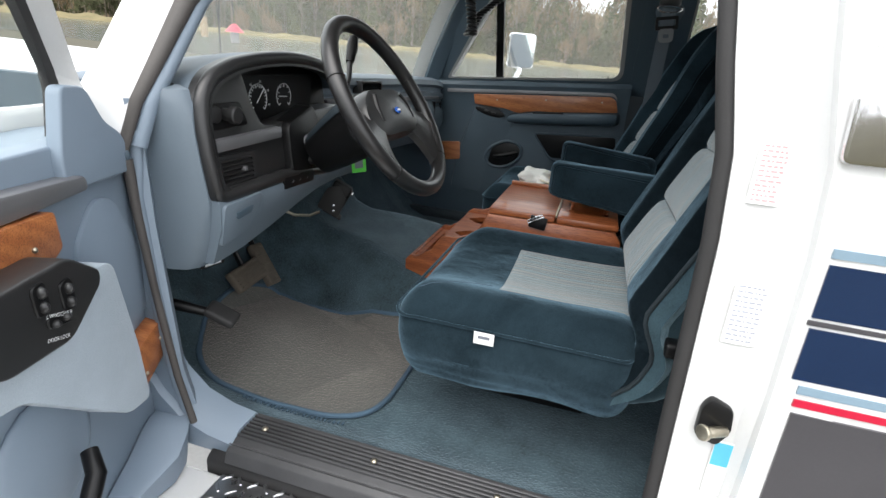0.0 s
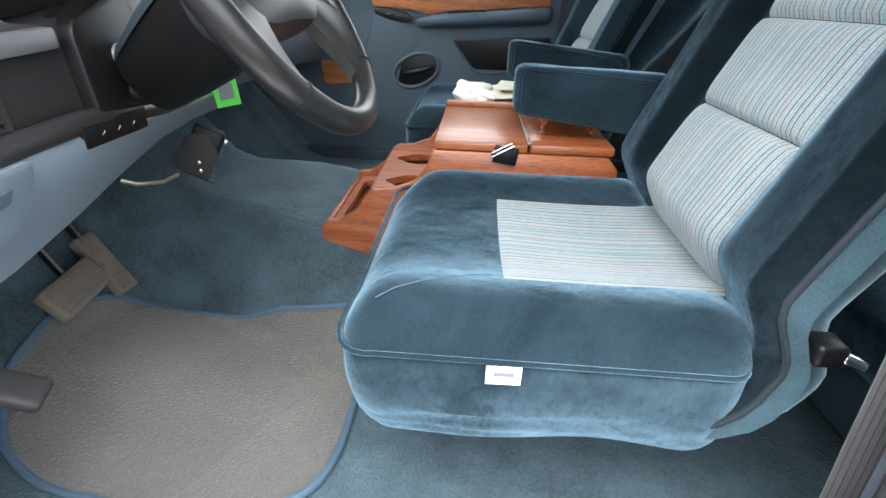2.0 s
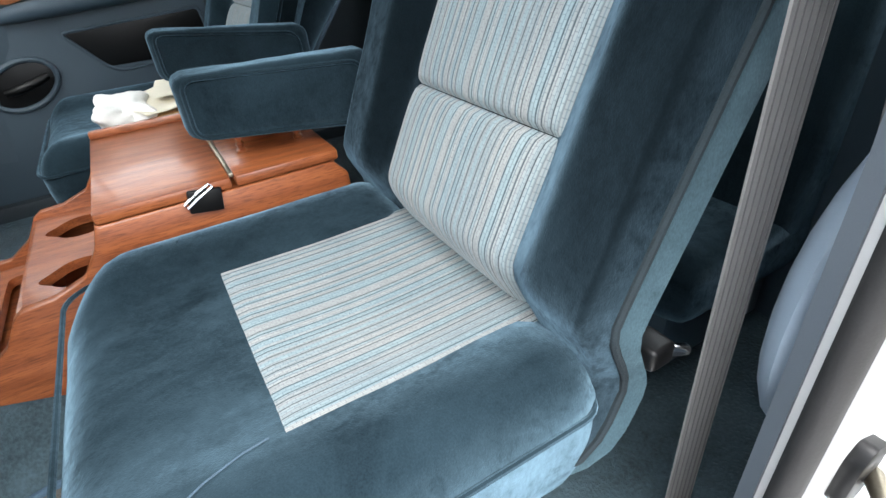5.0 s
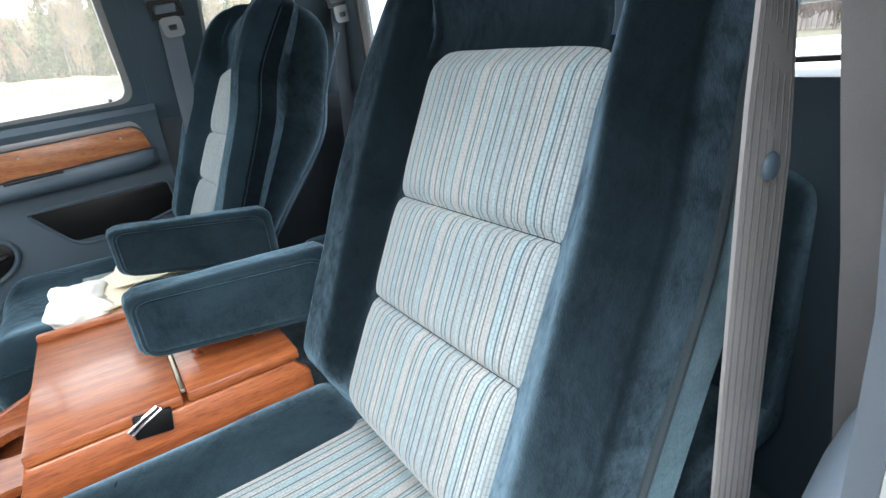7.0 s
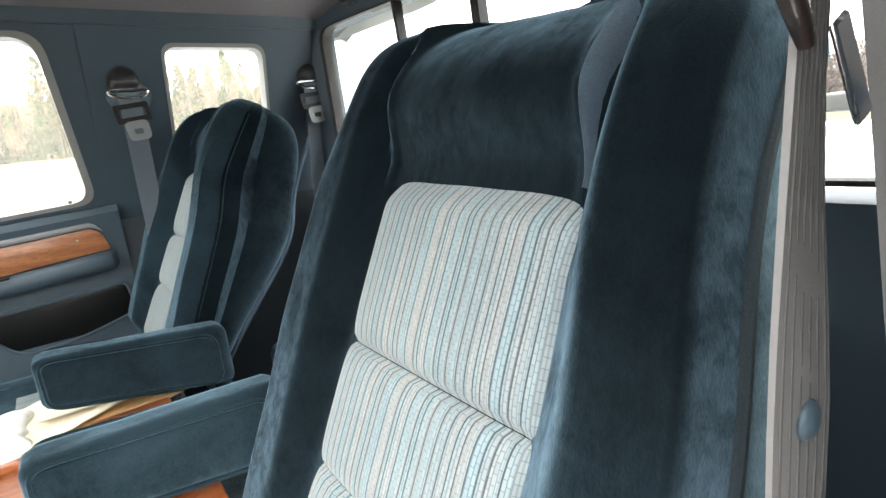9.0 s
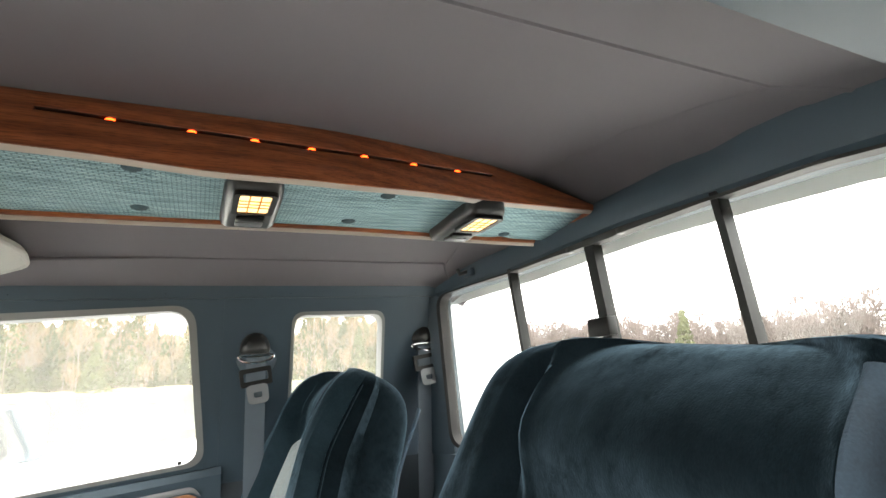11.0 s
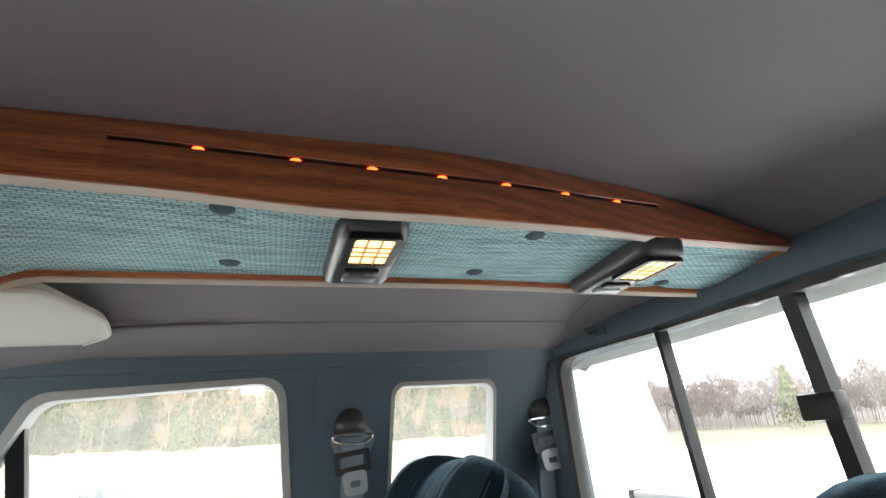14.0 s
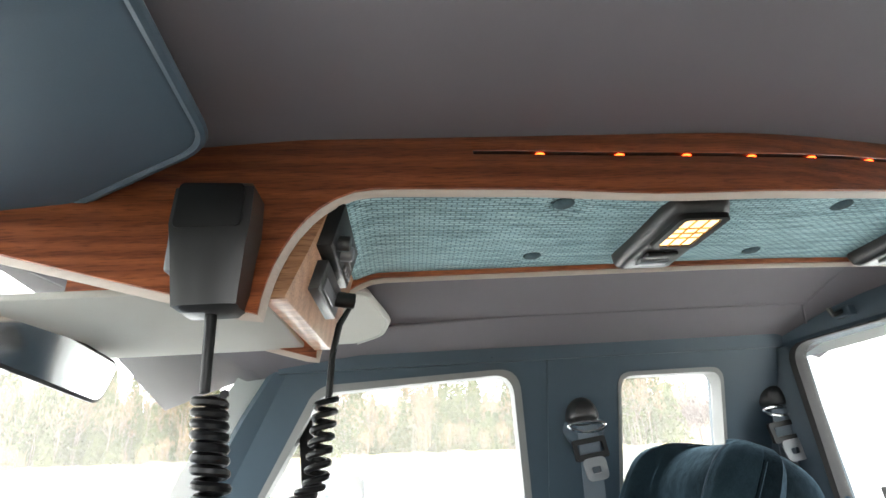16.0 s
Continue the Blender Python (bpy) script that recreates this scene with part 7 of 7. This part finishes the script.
belt_pts = rounded([(0.137, 1.100), (0.141, 1.122), (0.60, 1.140), (0.60, 1.105), (0.30, 1.095)], 0.01, 4)
finish("belt_strip", plate_on(belt_pts, 0.012, -0.02, 0.006), M_PEWTER, door_1, "grey belt moulding")
woodd = rounded([(0.228, 1.092), (0.60, 1.10), (0.60, 0.93), (0.35, 0.975), (0.222, 1.040)], 0.006, 3)
finish("wood_strip", plate_on(woodd, 0.018, -0.01, 0.004), M_OAK_DOOR, door_1, "varnished oak door strip")
finish("screw", moved(ellipsoid((0, 0, 0), (0.004, 0.004, 0.004), 8), Matrix.Translation(dr(0.276, 0.019, 1.055))), M_STEEL, door_1)
# speaker grille
gl = rounded([(0.10, 1.075), (0.045, 1.065), (-0.02, 0.95), (-0.03, 0.84), (0.055, 0.80), (0.165, 1.0)], 0.03, 5)
finish("speaker_grille", plate_on(gl, -0.008, -0.02, 0.004), M_BLUE, door_1, "perforated speaker grille")
# pale carpet armrest wedge with switch pod on top
wedge = rounded([(0.165, 1.0), (0.125, 0.84), (0.108, 0.72), (0.175, 0.735), (0.37, 0.90), (0.60, 0.95), (0.60, 1.0), (0.30, 1.02)], 0.02, 5)
finish("armrest", plate_on(wedge, 0.045, -0.02, 0.018, 3), M_SKYPLUSH, door_1, "pale blue plush armrest wedge")
pod = rounded([(0.225, 1.012), (0.228, 0.992), (0.30, 0.945), (0.41, 0.955), (0.46, 0.985), (0.44, 1.05), (0.285, 1.052)], 0.016, 5)
sp = finish("switch_pod", plate_on(pod, 0.064, 0.0, 0.010, 3), M_CHAR, door_1, "charcoal window switch pod")
for a, z in ((0.345, 1.022), (0.300, 1.008)):
    rk = rounded([(a - 0.014, z - 0.019), (a + 0.010, z - 0.022), (a + 0.014, z + 0.019), (a - 0.010, z + 0.022)], 0.009, 4)
    finish("switch_well", plate_on(rk, 0.0665, 0.06, 0.0015, 1), M_BLACK, sp)
    for dz in (-0.009, 0.009):
        finish("rocker", moved(ellipsoid((0, 0, 0), (0.008, 0.006, 0.0075), 12), Matrix.Translation(dr(a, 0.067, z + dz))), M_CHAR, sp)
rk = rounded([(0.30, 0.972), (0.342, 0.980), (0.342, 0.996), (0.30, 0.988)], 0.007, 4)
finish("switch_well", plate_on(rk, 0.0665, 0.06, 0.0015, 1), M_BLACK, sp)
for a in (0.312, 0.331):
    finish("rocker", moved(ellipsoid((0, 0, 0), (0.007, 0.006, 0.005), 12), Matrix.Translation(dr(a, 0.067, 0.984))), M_CHAR, sp)


def lettering(text, size, place, right, up, parent):
    """Raised white printing, built from the standard font."""
    fc = bpy.data.curves.new("print", "FONT")
    fc.body = text
    fc.size = size
    fc.align_x, fc.align_y = "CENTER", "CENTER"
    tmp = new("tmp", fc)
    dgr = bpy.context.evaluated_depsgraph_get()
    me = bpy.data.meshes.new_from_object(tmp.evaluated_get(dgr))
    bpy.data.objects.remove(tmp)
    r, u = Vector(right).normalized(), Vector(up).normalized()
    w = r.cross(u)
    m = Matrix(((r.x, u.x, w.x, place[0]), (r.y, u.y, w.y, place[1]), (r.z, u.z, w.z, place[2]), (0, 0, 0, 1)))
    me.transform(m)
    me.materials.clear()
    me.materials.append(M_MARK)
    o = new("print", me)
    o.parent = parent
    return o


lettering("L WINDOWS R", 0.0068, dr(0.322, 0.0672, 0.992), -DD * 0.95 + Vector((0, 0, -0.3)), Vector((0, 0, 0.95)) - DD * 0.3, sp)
lettering("DOOR LOCK", 0.0068, dr(0.330, 0.0672, 0.964), -DD * 0.95 + Vector((0, 0, -0.3)), Vector((0, 0, 0.95)) - DD * 0.3, sp)
sb = rounded([(-0.028, 0.812), (-0.042, 0.745), (0.09, 0.702), (0.10, 0.79)], 0.005, 3)
finish("speaker_board", plate_on(sb, 0.016, -0.02, 0.004), M_OAK_DOOR, door_1, "varnished oak speaker board")
for a, z in ((0.0, 0.775), (0.06, 0.735)):
    finish("screw", moved(ellipsoid((0, 0, 0), (0.004, 0.004, 0.004), 8), Matrix.Translation(dr(a, 0.017, z))), M_STEEL, door_1)
pocket = [[dr(a, n, z) for n, z in ((-0.012, z1), (w, z1 + 0.005), (w + 0.01, z1), (w, 0.52), (-0.012, 0.50))] for a, w, z1 in ((-0.02, 0.02, 0.60), (0.02, 0.055, 0.605), (0.05, 0.065, 0.60), (0.10, 0.065, 0.58), (0.18, 0.03, 0.56))]
finish("map_pocket", loft(pocket), M_BLUE, door_1, "blue map pocket")
bowl = ellipsoid((0, 0, 0), (0.10, 0.018, 0.10), 20)
finish("handle_cup", moved(bowl, Matrix.Translation(dr(0.29, -0.012, 0.74)) @ Matrix.Rotation(radians(-70), 4, "Z")), M_BLUE, door_1, "rounded handle recess")
finish("door_handle", tube([dr(0.262, 0.03, 0.735), dr(0.285, 0.05, 0.715), dr(0.33, 0.05, 0.66), dr(0.36, 0.03, 0.63)], [0.012, 0.014, 0.014, 0.010], 12), M_BLACK, door_1, "black pull handle")

# ---- rear bench, papers ----
bench = thing("rear_bench", (0.42, 0, 0.56), "blue velvet rear bench behind the front seats", "bench seat")


def bench_back(p):
    return Vector((0.50 + p.x + 0.10 * p.z, p.y, 0.95 + p.z + 0.003 * noise.noise((p.x * 9, p.y * 9, p.z * 9))))


for y in (-0.36, 0.36):
    part("backrest", rbox((0.06, 0.34, 0.20), 0.045, 14, lambda p, y=y: bench_back(p) + Vector((0, y, 0))), M_VELVET, bench)
    part("cushion", rbox((0.17, 0.34, 0.06), 0.04, 12, lambda p, y=y: Vector((0.38 + p.x, y + p.y, 0.76 + p.z))), M_VELVET, bench)
part("base", box(0.24, 0.52, -0.66, 0.66, 0.58, 0.71, 0.01), M_TRIM, bench)

rng = random.Random(5)


def sheet(cx, cy, cz, w, h, turn, curl, seed):
    """A slightly curled sheet of paper with thickness."""
    m = pose(cx, cy, cz, 0, 0, turn)
    def f(u, v):
        a, b = (u - 0.5) * w, (v - 0.5) * h
        return m @ Vector((a, b, curl * (u - 0.3) ** 2 + 0.006 * noise.noise((a * 14 + seed, b * 14, seed))))
    top = grid(f, 10, 10)
    return join(top, grid(lambda u, v: f(u, v) - Vector((0, 0, 0.0015)), 10, 10))


env = thing("envelope", (-0.25, 0.28, 0.93), "manila envelope lying on the passenger seat edge", "envelope")
part("sheet", sheet(-0.22, 0.24, 0.955, 0.26, 0.17, 8, 0.02, 2), M_MANILA, env)
pap = thing("papers", (-0.28, 0.27, 0.94), "loose cream papers on the passenger seat", "paper")
part("sheet", sheet(-0.29, 0.27, 0.965, 0.22, 0.2, 24, 0.03, 4), M_PAPER, pap)
part("sheet", sheet(-0.22, 0.30, 0.975, 0.2, 0.17, -8, 0.04, 5), M_PAPER, pap)
tis = thing("tissue", (-0.38, 0.24, 0.93), "crumpled white tissue beside the console", "tissue")


def crumple(p):
    k = 1 + 0.35 * noise.noise((p.x * 22, p.y * 22, p.z * 22)) + 0.2 * noise.noise((p.x * 50, p.y * 50, p.z * 50))
    return Vector((-0.385 + p.x * k, 0.24 + p.y * k, 0.955 + p.z * k))


part("cloth", rbox((0.05, 0.075, 0.025), 0.02, 14, crumple), M_TISSUE, tis)
pen = thing("pocket_knife", (-0.33, 0.19, 0.95), "black and steel folding knife among the papers", "knife")
part("handle", moved(box(-0.035, 0.035, -0.007, 0.007, -0.006, 0.006, 0.003), pose(-0.335, 0.195, 0.95, 0, 20, 40)), M_CHAR, pen)

# ---- outdoors ----
structure("ground", grid(lambda u, v: (-1600 + 3200 * u, -1600 + 3200 * v, -0.02), 8, 8), M_GRASS, "dormant olive grass reaching the horizon", "ground")
drive = prism(rounded([(-30, -1.9), (50, -1.9), (50, 34), (16, 30), (4, 15), (-30, 14)], 0.5), lambda u, v: (u, v, -0.016), lambda u, v: (u, v, 0.0))
structure("road", drive, M_ASPHALT, "pale asphalt driveway round the truck, toned to bounce light", "road")
pond = prism([(x * 1.0, y) for x, y in rounded([(-75, 22), (6, 17), (22, 38), (30, 80), (0, 92), (-60, 86), (-95, 60)], 12)], lambda u, v: (u, v, -0.016), lambda u, v: (u, v, -0.006))
structure("water", pond, M_WATER, "calm pale pond beyond the drive", "water")


def tree_mesh(bms, x, y, h, kind, rng):
    """One far tree into shared meshes: trunk and limbs, and twigs or needles in many small clumps."""
    wood_v, wood_f, leaf_v, leaf_f = bms

    def stick(a, b, ra, rb):
        d = (b - a).normalized()
        n = Vector((d.y, -d.x, 0.01)).normalized()
        m = d.cross(n)
        k = len(wood_v)
        for c, r in ((a, ra), (b, rb)):
            for q in range(3):
                an = 2.1 * q
                wood_v.append(c + r * (math.cos(an) * n + math.sin(an) * m))
        for q in range(3):
            wood_f.append((k + q, k + (q + 1) % 3, k + 3 + (q + 1) % 3, k + 3 + q))

    def tuft(c, sx, sz):
        k = len(leaf_v)
        a = rng.random() * 3.14
        n = Vector((math.cos(a), math.sin(a), 0))
        p = [c + n * sx + Vector((0, 0, -sz * 0.4)), c - n * sx * (0.6 + 0.6 * rng.random()), c + Vector((rng.uniform(-0.3, 0.3) * sx, rng.uniform(-0.3, 0.3) * sx, sz))]
        leaf_v.extend(p)
        leaf_f.append((k, k + 1, k + 2))

    fat = 1.0 if y > 40 else 1.8
    wide = 0.09 if x < 45 else 0.18
    base = Vector((x, y, -0.1))
    top = base + Vector((rng.uniform(-0.5, 0.5), rng.uniform(-0.5, 0.5), h))
    stick(base, base.lerp(top, 0.5), fat * (h * 0.007 + 0.02), fat * (h * 0.005 + 0.015))
    stick(base.lerp(top, 0.5), top, fat * (h * 0.005 + 0.015), 0.02)
    if kind == "pine":
        low = rng.uniform(0.03, 0.2)
        for i in range(300):
            t = low + (1 - low) * rng.random() ** 0.8
            r = (1 - t) * h * 0.26 * rng.uniform(0.35, 1.1) + 0.15
            a = rng.random() * 6.283
            c = base.lerp(top, t) + Vector((math.cos(a) * r, math.sin(a) * r, -0.25 * r))
            tuft(c, rng.uniform(0.25, 0.6), rng.uniform(0.25, 0.6))
    else:
        for i in range(16):
            t = rng.uniform(0.3, 0.92)
            a = rng.random() * 6.283
            ln = h * rng.uniform(0.12, 0.30) * (1.15 - t * 0.7)
            p0 = base.lerp(top, t)
            p1 = p0 + Vector((math.cos(a) * ln * 0.6, math.sin(a) * ln * 0.6, ln * 0.75))
            stick(p0, p1, fat * (0.05 * (1.3 - t) + 0.02), 0.015 * fat)
            for q in range(3):
                a2 = a + rng.uniform(-1.2, 1.2)
                p2 = p0.lerp(p1, rng.uniform(0.4, 1)) 
                p3 = p2 + Vector((math.cos(a2) * ln * 0.3, math.sin(a2) * ln * 0.3, ln * rng.uniform(0.2, 0.5)))
                stick(p2, p3, 0.026 * fat, 0.012 * fat)
                if rng.random() < 0.9:
                    for w in range(4):
                        tuft(p3 + Vector((rng.gauss(0, 0.5), rng.gauss(0, 0.5), rng.gauss(0, 0.5))), wide, 0.6)


def wood_stand(name, label, spots, seed, twig):
    rng = random.Random(seed)
    groups = {"pine": ([], [], [], []), "bare": ([], [], [], [])}
    for x, y, h, kind in spots:
        tree_mesh(groups[kind], x, y, h, kind, rng)
    root = None
    for kind, leafm in (("pine", M_PINE), ("bare", twig)):
        wv, wf, lv, lf = groups[kind]
        for vs, fs, m, nm in ((wv, wf, M_BARK if twig is M_TWIG else M_TWIG_FAR, "trunks"), (lv, lf, leafm, "foliage")):
            if not fs:
                continue
            me = bpy.data.meshes.new(nm)
            me.from_pydata([tuple(v) for v in vs], [], fs)
            me.materials.append(m)
            o = new(name if root is None else nm, me)
            if root is None:
                root = tagged(o, label, "woods", kind="stuff")
            else:
                o.parent = root
    return root


def stand_height(a):
    """How tall the woods grow, by the way one looks."""
    return 0.80 + 0.42 * noise.noise((a * 6.5, 4.0, 0)) + 0.18 * noise.noise((a * 21, 7.0, 0))


rng = random.Random(11)
spots = []
for i in range(1050):
    a = radians(rng.uniform(62, 168))
    d = rng.uniform(93, 150)
    k = "pine" if rng.random() < 0.42 else "bare"
    spots.append((d * math.cos(a), d * math.sin(a) + 4, rng.uniform(12, 21) * stand_height(a) * (1.0 if k == "bare" else rng.uniform(0.7, 1.25)), k))
for i in range(60):
    a, d = radians(rng.uniform(62, 168)), rng.uniform(89, 93)
    spots.append((d * math.cos(a), d * math.sin(a) + 4, rng.uniform(2.0, 5.5), "pine" if rng.random() < 0.35 else "bare"))
spots.append((80 * math.cos(radians(98.6)), 80 * math.sin(radians(98.6)), 6.5, "pine"))
wood_stand("woods", "mixed pines and bare trees across the pond", spots, 21, M_TWIG)
spots = []
for i in range(800):
    a = radians(rng.uniform(-35, 64))
    d = rng.uniform(120, 190)
    k = "pine" if rng.random() < 0.008 else "bare"
    spots.append((d * math.cos(a), d * math.sin(a), rng.uniform(7, 13), k))
spots.append((70, 58, 9, "pine"))
wood_stand("woods", "bare brown trees behind the field", spots, 22, M_TWIG_FAR)
spots = [(rng.uniform(-60, 60), rng.uniform(-130, -60), rng.uniform(10, 17), "bare" if rng.random() < 0.6 else "pine") for i in range(70)]
wood_stand("woods", "trees on the far side of the drive", spots, 23, M_TWIG)


def rise(a, u, v):
    r = 150 + 30 * v + 60 * smooth01((0.5 - u) / 0.2)
    h = 9.0 + (17.0 * stand_height(a) - 6.0) * smooth01((u - 0.42) / 0.1) + 2.5 * noise.noise((a * 9, 0, 0)) + 1.6 * noise.noise((a * 40, 1, 0)) + 1.2 * noise.noise((a * 160, 2, 0))
    return (r * math.cos(a), r * math.sin(a), -0.1 + v * h)


# sheets added behind the trees to fill the sky gaps between them
for u0, u1, m, lb in ((0.0, 0.46, M_BRUSH_FAR, "mauve-brown brushy rise behind the field"), (0.46, 1.0, M_BRUSH, "brown brushy backdrop filling gaps behind the far trees")):
    hill = grid(lambda u, v: rise(radians(-40 + 215 * (u0 + (u1 - u0) * u)), u0 + (u1 - u0) * u, v), 300, 6)
    structure("backdrop", hill, m, lb, "hillside")
bank = grid(lambda u, v: (lambda a, r: (r * math.cos(a), r * math.sin(a) + 4, 0.02 + 0.9 * math.sin(math.pi * v) * (0.7 + 0.6 * noise.noise((a * 30, v * 2, 1)))))(radians(56 + 116 * u), 85 + 9 * v), 240, 6)
structure("bank", bank, M_REED, "dry tan grass bank along the far shore", "bank")
# feeder pole seen over the dashboard
fd = thing("bird_feeder", (-5.9, 5.35, 0), "black shepherd's hook pole with a red feeder", "bird feeder")
FX, FY = -5.9, 5.35
part("pole", cyl((FX, FY, 0), (FX, FY, 1.35), 0.012, 8), M_BLACK, fd)
for s in (-1, 1):
    part("hook", tube([(FX, FY, 1.30), (FX + s * 0.02, FY, 1.55)] + [(FX + s * (0.14 - 0.12 * math.cos(a)), FY, 1.62 + 0.11 * math.sin(a)) for a in (0.3, 0.9, 1.5, 2.1, 2.7)] + [(FX + s * 0.27, FY, 1.50)], 0.009, 8), M_BLACK, fd)
part("roof", cyl((FX + 0.27, FY, 1.25), (FX + 0.27, FY, 1.36), 0.14, 16, r2=0.03), M_RED, fd, "red feeder roof")
part("bottle", cyl((FX + 0.27, FY, 1.10), (FX + 0.27, FY, 1.26), 0.06, 14), M_PEWTER, fd)
part("seed_tube", cyl((FX - 0.27, FY, 1.14), (FX - 0.27, FY, 1.42), 0.05, 14, bev=0.01), M_BRUSH, fd)

# the yard is tilted to fit the camera's view, as if the truck leaned
SLOPE = pose(0, 0, 0, 1.9, 1.6, 0)
for o in list(scene.objects):
    if o.parent is None and (o.name.split(".")[0] in ("ground", "road", "water", "woods", "backdrop", "bird_feeder", "bank")):
        o.matrix_basis = SLOPE @ o.matrix_basis

# truck bed behind the cab with its white wing panel
bed = thing("truck_bed", (1.2, 0, 0.6), "white pickup bed with a raised wing panel", "truck bed")
part("cover", box(0.75, 2.9, -0.90, 0.90, 1.20, 1.24, 0.02, 3), M_WHITE, bed, "flat white bed cover")
for s in (-1, 1):
    wing = [(0.70, 1.20), (0.70, 1.90), (0.985, 1.88), (0.960, 1.775), (0.98, 1.665), (1.02, 1.54), (1.05, 1.40), (1.12, 1.24), (1.12, 1.20)]
    part("wing", prism(rounded(wing, 0.02, 3), lambda u, v, s=s: (u, s * (0.87 - 0.05 * (v - 1.2)), v), lambda u, v, s=s: (u, s * (0.92 - 0.05 * (v - 1.2)), v), 0.01), M_WHITE, bed, "white raised side wing")
part("bed_side", box(0.72, 2.9, 0.90, 0.98, 0.6, 1.22, 0.02), M_WHITE, bed)
part("bed_side", box(0.72, 2.9, -0.98, -0.90, 0.6, 1.22, 0.02), M_WHITE, bed)
part("rail", box(0.80, 0.84, -0.80, 0.79, 1.372, 1.402, 0.006, 3), M_SEAL_PALE, bed, "grey rail across the bed behind the cab")
part("rail_end", box(0.798, 0.842, 0.79, 0.812, 1.370, 1.404, 0.006, 3), M_BLACK, bed, "black rail end cap")
for y in (-0.78, 0.77):
    part("rail_post", box(0.805, 0.835, y - 0.02, y + 0.02, 1.235, 1.375, 0.004), M_SEAL_PALE, bed)

# passenger door mirror
pm = thing("door_mirror", (-0.66, 1.30, 1.43), "chrome-framed passenger door mirror on a bracket", "mirror")
pmm = pose(-0.66, 1.30, 1.435, 0, 0, -58) @ Matrix.Scale(1.07, 4)
shell = rounded([(-0.075, -0.085), (0.075, -0.085), (0.075, 0.085), (-0.075, 0.085)], 0.025, 5)
part("housing", moved(prism(shell, lambda u, v: (0, u, v), lambda u, v: (-0.05, u * 0.85, v * 0.85), 0.01), pmm), M_CHROME, pm)
part("glass", moved(prism(rounded([(-0.066, -0.076), (0.066, -0.076), (0.066, 0.076), (-0.066, 0.076)], 0.02, 5), lambda u, v: (0.003, u, v), lambda u, v: (0.0, u, v)), pmm), M_MIRROR, pm, "silvered mirror glass")
part("bracket", tube([(-0.66, 0.97, 1.22), (-0.66, 1.10, 1.26), (-0.66, 1.29, 1.335)], 0.016, 10), M_CHROME, pm)
